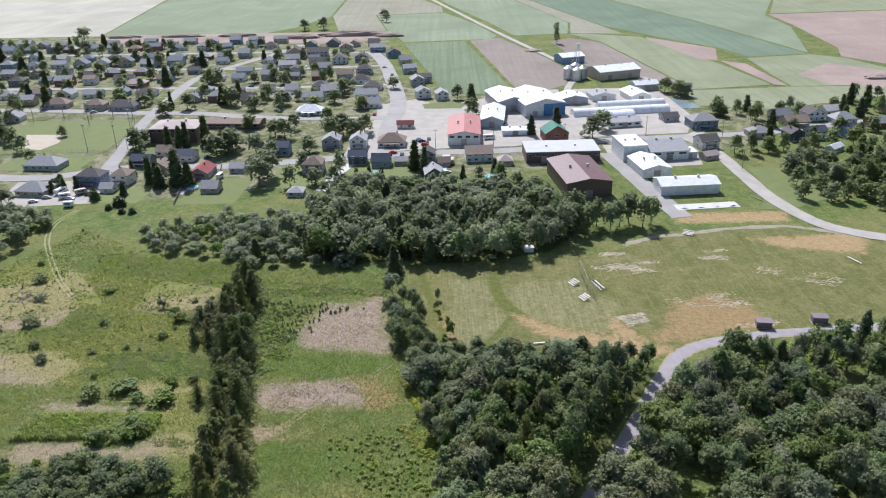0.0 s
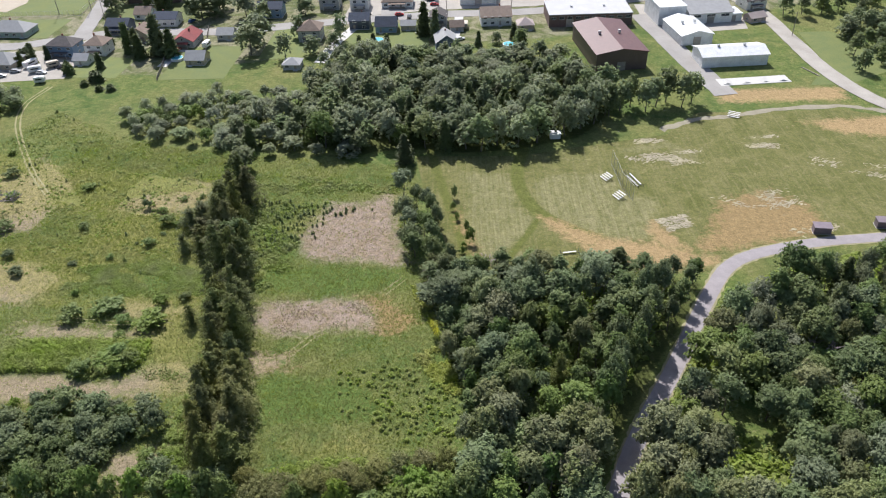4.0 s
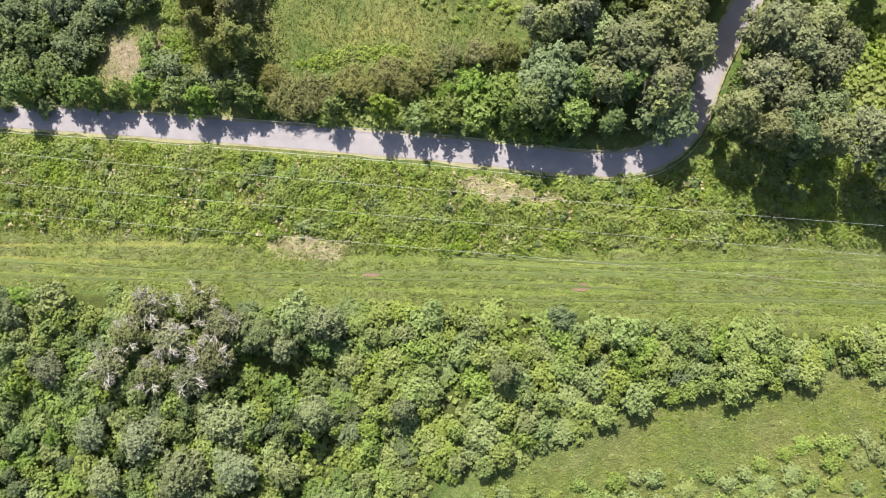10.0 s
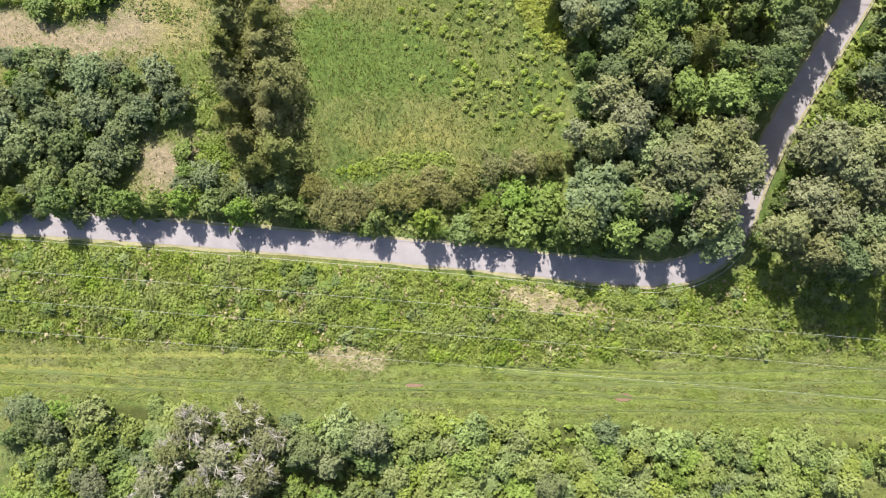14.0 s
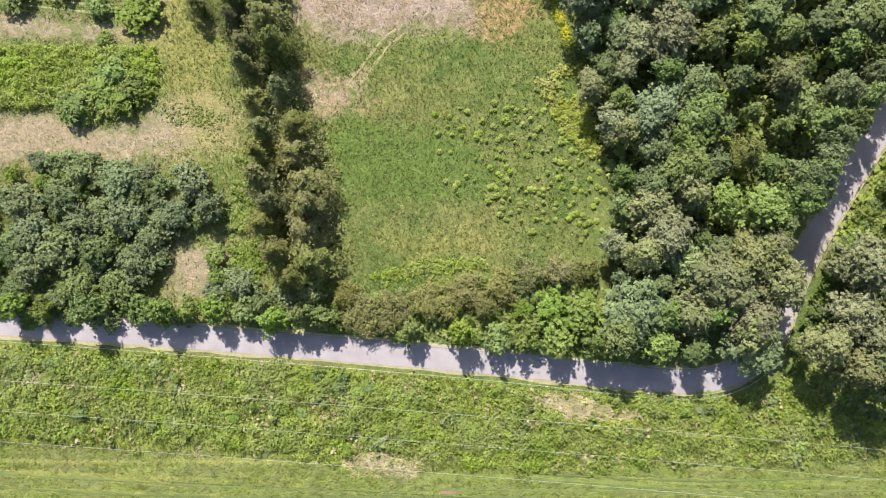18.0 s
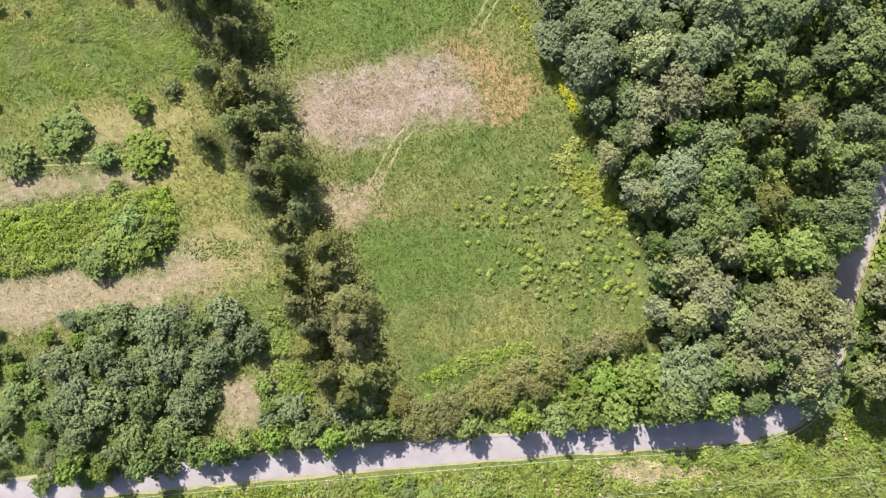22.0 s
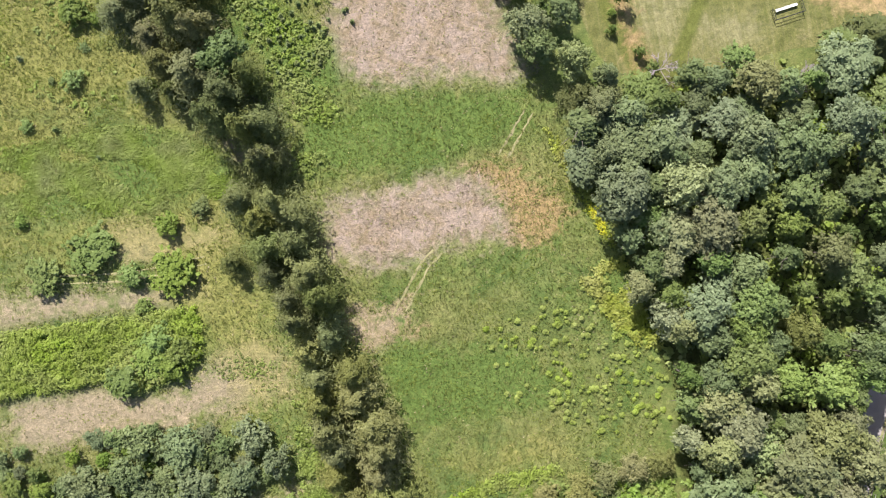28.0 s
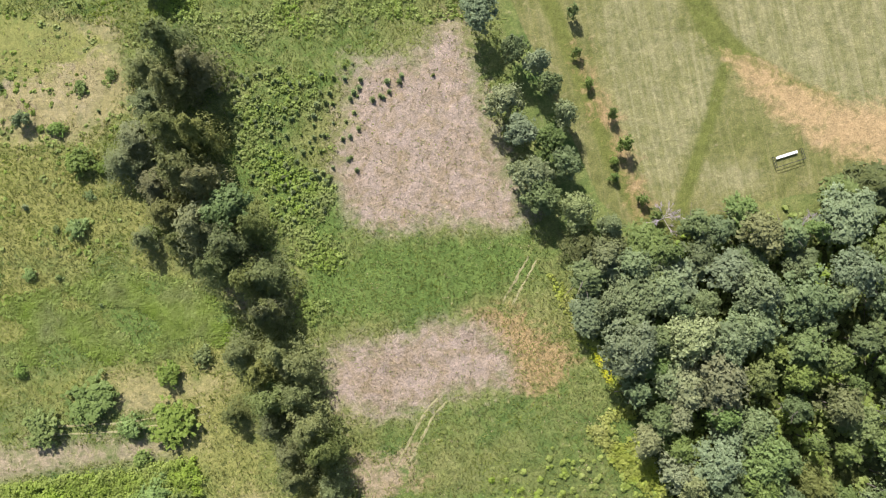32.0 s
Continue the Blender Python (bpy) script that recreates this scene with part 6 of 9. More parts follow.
# the overhead line: two poles out of sight at its ends, four wires that sag between them
for end, x, top in ((0, -125, 14.6), (1, 150, 9.8)):
    y0 = 18.2 if end == 0 else -6.8
    pole = tagged(new("utility_pole"), "weathered wooden utility pole with a crossarm", "pole", "overhead line")
    pole.location = (x, y0 - 5, 0)
    bm = bmesh.new()
    tube(bm, (0, 0, -0.5), (0, 0, top), 0.19, 0.13, 10)
    part("shaft", bm, TIMBER, pole)
    bm = bmesh.new()
    box(bm, -0.07, -5.4, top - 0.75, 0.07, 5.4, top - 0.55)
    part("crossarm", bm, TIMBER, pole)
    for k in range(3):
        bm = bmesh.new()
        tube(bm, (0, 5 - 4.8 * k, top - 0.55), (0, 5 - 4.8 * k, top - 0.3), 0.06, 0.04, 8)
        part("insulator", bm, CONCRETE, pole)
for k in range(3):
    spine = []
    for i in range(56):
        x = -125 + 275 * i / 55
        spine.append(Vector((x, (18.2 - 25 * (x + 125) / 275) - 4.8 * k, 5.9 + (x - 40) ** 2 * 3.0e-4)))
    verts, faces = [], []
    grow(verts, faces, spine, [0.017] * 56, 4)
    tagged(new("power_line", raw_mesh("power_line", verts, faces, WIRE)), "thin pale overhead power line", "wire", "overhead line")

# low timber rail round the bend
bend = [p for p in TRAIL if 30 < p[0] < 86 and p[1] < 82]
for side, lo, hi in ((-1, 4, len(bend) - 2),):
    rail = tagged(new("guard_rail"), "low timber guard rail round the trail's bend", "rail")
    line = []
    for i in range(1, len(bend) - 1):
        d = Vector((bend[i + 1][0] - bend[i - 1][0], bend[i + 1][1] - bend[i - 1][1], 0)).normalized()
        line.append(Vector((*bend[i], 0)) + Vector((d.y, -d.x, 0)) * 2.25)
    for i in range(0, len(line) - 1):
        bm = bmesh.new()
        tube(bm, line[i] + Vector((0, 0, 0.5)), line[i + 1] + Vector((0, 0, 0.5)), 0.06, 0.06, 6)
        part("rail", bm, TIMBER, rail)
        if i % 2 == 0:
            bm = bmesh.new()
            box(bm, line[i].x - 0.06, line[i].y - 0.06, -0.1, line[i].x + 0.06, line[i].y + 0.06, 0.58)
            part("post", bm, TIMBER, rail)

# low wire fences along the trail: thin posts, one pale wire
def trail_side(off, lo, hi):
    """The trail's line shifted to one side between two places along it."""
    out = []
    for i in range(1, len(TRAIL) - 1):
        (x, y), (px, py), (qx, qy) = TRAIL[i], TRAIL[i - 1], TRAIL[i + 1]
        if lo <= x <= hi and y < 60:
            d = math.hypot(qx - px, qy - py)
            out.append(Vector((x - (qy - py) / d * off, y + (qx - px) / d * off, 0)))
    return out


for off, lo, hi, high, label in ((2.3, -100, 46, 0.75, "low dark wire fence on the trail's shrub side"), (-2.95, -100, 52, 0.6, "low pale wire fence on the trail's meadow side")):
    fence = tagged(new("wire_fence"), label, "fence")
    line = trail_side(off, lo, hi)
    verts, faces = [], []
    grow(verts, faces, [p + Vector((0, 0, high)) for p in line], [0.022] * len(line), 4)
    shared("wire", raw_mesh("wire", verts, faces, WIRE), fence)
    for p in line[::2]:
        bm = bmesh.new()
        tube(bm, p - Vector((0, 0, 0.1)), p + Vector((0, 0, high + 0.05)), 0.035, 0.03, 6)
        part("post", bm, TIMBER, fence)

# ---- the sports field ----
DARK_METAL = surface("dark_metal", (0.03, 0.032, 0.03), (0.06, 0.062, 0.06), 0.5, 10, 1, metal=0.5, relief=0)
PURPLE = surface("mauve_sheeting", (0.16, 0.125, 0.15), (0.24, 0.2, 0.225), 0.6, 8, 0.6, relief=0.004)
NET = surface("chain_link", (0.2, 0.22, 0.2), (0.3, 0.32, 0.3), 0.5, 12, 1, metal=0.5, relief=0)


def bleachers(x, y, turn, rows=4, wide=3.4):
    e = tagged(new("bleachers"), "white plank bleachers beside the ball diamond", "bleachers", "bleachers at the diamond")
    e.matrix_basis = pose(x, y, 0, 0, 0, turn)
    for k in range(rows):
        bm = bmesh.new()
        box(bm, -wide / 2, k * 0.75 - 0.18, 0.4 + 0.28 * k, wide / 2, k * 0.75 + 0.2, 0.46 + 0.28 * k)
        part("seat_plank", bm, WHITE_PAINT, e)
        bm = bmesh.new()
        for s in (-1, 1):
            box(bm, s * wide * 0.36 - 0.04, k * 0.75 - 0.04, 0, s * wide * 0.36 + 0.04, k * 0.75 + 0.04, 0.4 + 0.28 * k)
        part("support", bm, STEEL, e)
    for s in (-1, 1):
        bm = bmesh.new()
        tube(bm, (s * wide * 0.36, -0.1, 0.12), (s * wide * 0.36, (rows - 1) * 0.75, 0.3 + 0.28 * (rows - 1)), 0.04, 0.04, 5)
        part("brace", bm, STEEL, e)


bleachers(69.5, 139.3, -62)
bleachers(71.4, 128.2, -62)
bleachers(122.5, 180.2, -30, 4, 4.2)


def fence_panel(e, a, b, top, gap=0.35):
    """Posts, rails and wires of a chain-link fence between two places."""
    a, b = Vector((*a, 0)), Vector((*b, 0))
    n = max(1, round((b - a).length / 3))
    for k in range(n + 1):
        bm = bmesh.new()
        q = a.lerp(b, k / n)
        tube(bm, q - Vector((0, 0, 0.1)), q + Vector((0, 0, top)), 0.05, 0.045, 6)
        part("post", bm, STEEL, e)
    for z in (0.15, top):
        bm = bmesh.new()
        tube(bm, a + Vector((0, 0, z)), b + Vector((0, 0, z)), 0.035, 0.035, 5)
        part("rail", bm, STEEL, e)
    bm = bmesh.new()
    length = (b - a).length
    d = (b - a).normalized()
    up = Vector((0, 0, 1))
    s = -top
    while s < length:
        for sign in (1, -1):
            p0, p1 = (s, 0.0), (s + top, top)
            lo, hi = max(p0[0], 0.0), min(p1[0], length)
            if hi > lo:
                z0, z1 = (lo - s), (hi - s)
                if sign < 0:
                    z0, z1 = top - z0, top - z1
                q0, q1 = a + d * lo + up * z0, a + d * hi + up * z1
                side = Vector((-d.y, d.x, 0)) * 0.006
                across = (q1 - q0).normalized().cross(side.normalized()) * 0.012
                vs = [bm.verts.new(v) for v in (q0 - across, q1 - across, q1 + across, q0 + across)]
                bm.faces.new(vs)
        s += gap
    part("mesh_net", bm, NET, e, "woven wire mesh")


backstop = tagged(new("backstop_fence"), "tall chain-link backstop behind home plate", "fence")
for p, q in (((73.7, 148.9), (74.0, 142)), ((74.0, 142), (74.3, 134)), ((74.3, 134), (76.2, 126.5))):
    fence_panel(backstop, p, q, 5.2)


def bench(x, y, turn, wide, fenced=True):
    e = tagged(new("players_bench"), "white players' bench inside a low dark pipe frame", "bench", "players' benches")
    e.matrix_basis = pose(x, y, 0, 0, 0, turn)
    for k in range(2):
        bm = bmesh.new()
        box(bm, -wide / 2, -0.22 + 0.24 * k, 0.42, wide / 2, -0.02 + 0.24 * k, 0.47)
        part("plank", bm, WHITE_PAINT, e)
    for s in (-0.42, 0, 0.42):
        bm = bmesh.new()
        box(bm, s * wide - 0.03, -0.2, 0, s * wide + 0.03, 0.2, 0.42)
        part("leg", bm, STEEL, e)
    if fenced:
        w, d = wide * 0.66, 1.55
        pts = [(-w, 0.3), (-w, -d), (w, -d), (w, 0.3)]
        for (x0, y0), (x1, y1) in zip(pts, pts[1:]):
            for z in (1.1, 0.55):
                bm = bmesh.new()
                tube(bm, (x0, y0, z), (x1, y1, z), 0.045, 0.045, 6)
                part("frame_rail", bm, DARK_METAL, e)
        for x0, y0 in pts:
            bm = bmesh.new()
            tube(bm, (x0, y0, -0.1), (x0, y0, 1.12), 0.05, 0.05, 6)
            part("frame_post", bm, DARK_METAL, e)


bench(53.7, 100.5, 8, 3.8)
bench(79.4, 138.6, -72, 7.0)
bench(78.2, 137.5, -72, 7.0, False)
bench(176.5, 154, -70, 6.3, False)


def dugout(x, y, turn):
    e = tagged(new("dugout"), "mauve sheet-metal players' shelter beside the trail", "shelter", "dugouts")
    e.matrix_basis = pose(x, y, 0, 0, 0, turn)
    bm = bmesh.new()
    box(bm, -2.4, -1.4, 0, 2.4, 1.5, 0.08)
    part("slab", bm, CONCRETE, e)
    bm = bmesh.new()
    box(bm, -2.3, -1.3, 0.08, 2.3, -1.2, 2.3)
    part("rear_wall", bm, PURPLE, e)
    for s in (-1, 1):
        bm = bmesh.new()
        box(bm, s * 2.25 - 0.05, -1.2, 0.08, s * 2.25 + 0.05, 1.1, 2.3)
        part("side_wall", bm, PURPLE, e)
    bm = bmesh.new()
    box(bm, -2.5, -1.5, 2.3, 2.5, 1.5, 2.4, Matrix.Rotation(radians(3), 4, "X"))
    part("roof", bm, PURPLE, e)
    bm = bmesh.new()
    box(bm, -2.0, -1.1, 0.45, 2.0, -0.7, 0.52)
    part("bench_plank", bm, TIMBER, e)


dugout(125.4, 108.3, -8)
dugout(143.9, 110.5, -6)
# small white shelter under the trees
e = tagged(new("storage_shelter"), "small white storage box under the trees", "shed")
e.location = (57.5, 168.2, 0)
bm = bmesh.new()
box(bm, -1.8, -1.2, 0, 1.8, 1.2, 1.9)
part("body", bm, WHITE_PAINT, e)
bm = bmesh.new()
box(bm, -2.0, -1.4, 1.9, 2.0, 1.4, 2.02, Matrix.Rotation(radians(4), 4, "X"))
part("roof", bm, WHITE_PAINT, e)

# gravel lane, skate slab and worn turf north of the field
tagged(strip("gravel_lane", smooth_line([(95, 172), (107, 178.5), (121, 181), (135, 185), (160, 187.5), (174, 184), (188, 176)], 6), 2.6, 0.03, LANE_DIRT, 0.06, 0.8, 91), "pale gravel lane across the top of the field", "lane")
e = tagged(new("skate_slab"), "white concrete skate slab with low ramps", "skate park")
e.matrix_basis = pose(140, 211.5, 0, 0, 0, 5)
bm = bmesh.new()
box(bm, -14, -3.2, 0, 14, 3.2, 0.15)
part("slab", bm, CONCRETE, e)
for x, w, h in ((-11, 3.6, 0.5), (-3.5, 4.2, 0.4), (4, 3.2, 0.35), (11, 4.0, 0.6)):
    bm = bmesh.new()
    vs = [bm.verts.new((x + sx * w, sy * 2.2, z)) for sx, z in ((-0.5, 0.15), (0, 0.15 + h), (0.5, 0.15)) for sy in (-1, 1)]
    for f in ((0, 2, 3, 1), (2, 4, 5, 3), (0, 4, 2), (1, 3, 5), (0, 1, 5, 4)):
        bm.faces.new([vs[i] for i in f])
    part("ramp", bm, CONCRETE, e)
e = tagged(new("timber_kerb"), "pale timber kerb beside the gravel road", "kerb")
bm = bmesh.new()
box(bm, -4.8, -0.2, 0, 4.8, 0.2, 0.3, pose(164.9, 218.7, 0, 0, 0, -68))
part("beam", bm, TIMBER, e)

# ---- the town ----


def siding(name, c, board=0.16, rough=0.6, upright=False):
    """Painted boards: shadow joints every board width, stains and small changes of tone."""
    m, t, nn, ll, bsdf = nodes_of(name)
    p = place_vec(t)
    sep = nn.new("ShaderNodeSeparateXYZ")
    ll.new(p, sep.inputs[0])
    along = math_node(t, "ADD", sep.outputs[0], sep.outputs[1]) if upright else sep.outputs[2]
    saw = math_node(t, "FRACT", math_node(t, "DIVIDE", along, board))
    joint = remap(t, saw, 0.0, 0.12)
    broad = noise_node(t, 0.5, 5, vec=p)
    col = mix(t, remap(t, broad, 0.35, 0.65), lit(c, 0.86), lit(c, 1.06))
    col = mix(t, joint, lit(c, 0.55), col)
    r = nn.new("ShaderNodeObjectInfo").outputs["Random"]
    col = mix(t, 1.0, col, mix(t, r, (0.88,) * 3, (1.08,) * 3), "MULTIPLY")
    ll.new(col, bsdf.inputs["Base Color"])
    bsdf.inputs["Roughness"].default_value = rough
    ll.new(bump(t, joint, 0.6, 0.02), bsdf.inputs["Normal"])
    return m


def glass(name):
    m, t, nn, ll, bsdf = nodes_of(name)
    bsdf.inputs["Base Color"].default_value = (0.03, 0.04, 0.05, 1)
    bsdf.inputs["Roughness"].default_value = 0.08
    return m


BEIGE = siding("beige_siding", (0.5, 0.43, 0.34))
WHITE_SIDING = siding("white_siding", (0.74, 0.74, 0.72))
GREY_SIDING = siding("grey_siding", (0.4, 0.41, 0.42))
GREEN_SIDING = siding("pale_green_siding", (0.38, 0.47, 0.42))
BLUE_SIDING = siding("blue_siding", (0.2, 0.3, 0.42))
NAVY_SIDING = siding("navy_siding", (0.07, 0.085, 0.12))
SLATE_SIDING = siding("slate_siding", (0.17, 0.21, 0.25))
PINK_WALL = siding("pale_pink_siding", (0.58, 0.46, 0.4))
BRICK_WALL = siding("brick_courses", (0.3, 0.14, 0.095), 0.075, 0.85)
BROWN_BRICK = siding("brown_brick_courses", (0.17, 0.115, 0.1), 0.075, 0.85)
METAL_WALL = siding("white_sheet_wall", (0.8, 0.81, 0.82), 0.3, 0.45, True)
BLUE_WALL = siding("blue_sheet_wall", (0.06, 0.22, 0.45), 0.3, 0.45, True)
GREY_WALL = siding("grey_sheet_wall", (0.46, 0.48, 0.5), 0.3, 0.45, True)
BROWN_WALL = siding("brown_sheet_wall", (0.13, 0.095, 0.09), 0.3, 0.5, True)
GREY_ROOF = surface("grey_shingles", (0.3, 0.3, 0.3), (0.4, 0.4, 0.4), 0.9, 7, 0.6, relief=0.02)
DARK_ROOF = surface("dark_shingles", (0.1, 0.09, 0.088), (0.17, 0.155, 0.15), 0.9, 7, 0.6, relief=0.02)
NAVY_ROOF = surface("navy_shingles", (0.05, 0.06, 0.085), (0.09, 0.105, 0.14), 0.85, 7, 0.6, relief=0.02)
BROWN_ROOF = surface("brown_shingles", (0.23, 0.175, 0.14), (0.34, 0.27, 0.22), 0.9, 7, 0.6, relief=0.02)
SLATE_ROOF = surface("slate_shingles", (0.17, 0.19, 0.215), (0.26, 0.28, 0.3), 0.85, 7, 0.6, relief=0.02)
RED_ROOF = surface("red_metal_roof", (0.2, 0.05, 0.05), (0.3, 0.09, 0.085), 0.75, 7, 0.3, relief=0.01)
MARKET_ROOF = surface("coral_metal_roof", (0.42, 0.16, 0.145), (0.54, 0.25, 0.23), 0.55, 7, 0.3, relief=0.01)
PINK_ROOF = surface("faded_red_roof", (0.38, 0.31, 0.29), (0.48, 0.41, 0.385), 0.8, 7, 0.3, relief=0.01)
GREEN_ROOF = surface("green_metal_roof", (0.035, 0.15, 0.105), (0.07, 0.22, 0.16), 0.5, 7, 0.5, relief=0.01)
METAL_WHITE = siding("white_metal_roof", (0.78, 0.79, 0.8), 0.9, 0.4, True)
MAROON_ROOF = siding("maroon_metal_roof", (0.15, 0.07, 0.07), 0.9, 0.5, True)
PALE_ROOF = surface("pale_membrane_roof", (0.44, 0.44, 0.45), (0.56, 0.56, 0.57), 0.85, 4, 0.2, relief=0.01)
PANE = glass("window_pane")
DOOR_PAINT = surface("door_paint", (0.25, 0.22, 0.2), (0.4, 0.37, 0.34), 0.5, 5, 1, relief=0.0, vary=0.3)
FILM = surface("greenhouse_film", (0.7, 0.71, 0.71), (0.82, 0.83, 0.83), 0.35, 3, 0.3, relief=0.01)
WATER = surface("still_water", (0.18, 0.24, 0.27), (0.26, 0.33, 0.36), 0.08, 2, 0.1, relief=0.0)
POOL_WATER = surface("pool_water", (0.1, 0.42, 0.52), (0.16, 0.52, 0.6), 0.1, 3, 0.4, relief=0.005)

WINDOW_MESHES = {}


def window_mesh(w, h):
    key = (round(w, 1), round(h, 1))
    if key not in WINDOW_MESHES:
        bm = bmesh.new()
        f = 0.09
        for x0, z0, x1, z1 in ((-w / 2, 0, w / 2, f), (-w / 2, h - f, w / 2, h), (-w / 2, f, -w / 2 + f, h - f), (w / 2 - f, f, w / 2, h - f), (-f / 3, f, f / 3, h - f)):
            box(bm, x0, -0.07, z0, x1, 0.03, z1)
        fr = bpy.data.meshes.new("window")
        bm.to_mesh(fr)
        bm.free()
        fr.materials.append(WHITE_PAINT)
        bm = bmesh.new()
        box(bm, -w / 2 + f, -0.03, f, w / 2 - f, 0.01, h - f)
        pa = bpy.data.meshes.new("pane")
        bm.to_mesh(pa)
        bm.free()
        pa.materials.append(PANE)
        one = bpy.data.meshes.new("window")
        one.materials.append(WHITE_PAINT)
        one.materials.append(PANE)
        bm = bmesh.new()
        box(bm, -w / 2, -0.07, 0, w / 2, 0.03, h)
        front = min(bm.faces, key=lambda q: q.calc_center_median().y)
        bmesh.ops.inset_individual(bm, faces=[front], thickness=f, depth=-0.04)
        front.material_index = 1
        bm.to_mesh(one)
        bm.free()
        WINDOW_MESHES[key] = (fr, pa, one)
    return WINDOW_MESHES[key]


def window(e, x, y, z, w, h, turn=0, plain=False):
    fr, pa, one = window_mesh(w, h)
    if plain or e.matrix_basis.translation.y > 300:
        shared("window", one, e, pose(x, y, z, 0, 0, turn))
        return
    ob = shared("window", fr, e, pose(x, y, z, 0, 0, turn))
    shared("pane", pa, ob)


def roof_mesh(w, d, h, kind, rise, over=0.45, thick=0.18):
    """A roof over a body w by d whose walls are h high; its ridge runs along the width, or along the depth for a gable front."""
    bm = bmesh.new()
    if kind == "gablefront":
        w, d = d, w
    W2, D2 = w / 2 + over, d / 2 + over
    eave = h - rise * over / (d / 2)
    top = h + rise
    if kind == "hip":
        R = max(0.2, w / 2 - d / 2)
        lo = [(-W2, -D2, eave), (W2, -D2, eave), (W2, D2, eave), (-W2, D2, eave)]
        hi = [(-R, 0, top), (R, 0, top)]
        v = [bm.verts.new(q) for q in lo + hi]
        b = [bm.verts.new((q[0], q[1], q[2] - thick)) for q in lo]
        for f in ((v[0], v[1], v[5], v[4]), (v[1], v[2], v[5]), (v[2], v[3], v[4], v[5]), (v[3], v[0], v[4])):
            bm.faces.new(f)
        for k in range(4):
            bm.faces.new((v[k], b[k], b[(k + 1) % 4], v[(k + 1) % 4]))
        bm.faces.new(b[::-1])
    else:
        prof = [(-D2, eave), (0, top), (D2, eave), (D2, eave - thick), (0, top - thick), (-D2, eave - thick)]
        a = [bm.verts.new((-W2, y, z)) for y, z in prof]
        b = [bm.verts.new((W2, y, z)) for y, z in prof]
        for k in range(6):
            bm.faces.new((a[k], b[k], b[(k + 1) % 6], a[(k + 1) % 6]))
        for s in (a, b[::-1]):
            bm.faces.new((s[0], s[5], s[4], s[1]))
            bm.faces.new((s[1], s[4], s[3], s[2]))
        if kind == "gablefront":
            bmesh.ops.rotate(bm, cent=(0, 0, 0), matrix=Matrix.Rotation(radians(90), 3, "Z"), verts=bm.verts)
    bmesh.ops.recalc_face_normals(bm, faces=bm.faces)
    return bm


def body_mesh(w, d, h, kind, rise):
    bm = bmesh.new()
    front = kind == "gablefront"
    if front:
        w, d = d, w
    t = 0.1
    if kind == "hip" or kind == "flat":
        box(bm, -w / 2, -d / 2, 0, w / 2, d / 2, h)
    else:
        prof = [(-d / 2, 0), (d / 2, 0), (d / 2, h - t), (0, h + rise - 0.2), (-d / 2, h - t)]
        a = [bm.verts.new((-w / 2, y, z)) for y, z in prof]
        b = [bm.verts.new((w / 2, y, z)) for y, z in prof]
        for k in range(5):
            bm.faces.new((a[k], a[(k + 1) % 5], b[(k + 1) % 5], b[k]))
        bm.faces.new(a[::-1])
        bm.faces.new(b)
        if front:
            bmesh.ops.rotate(bm, cent=(0, 0, 0), matrix=Matrix.Rotation(radians(90), 3, "Z"), verts=bm.verts)
    bmesh.ops.recalc_face_normals(bm, faces=bm.faces)
    return bm


BUILT = []
house_rnd = random.Random(5)


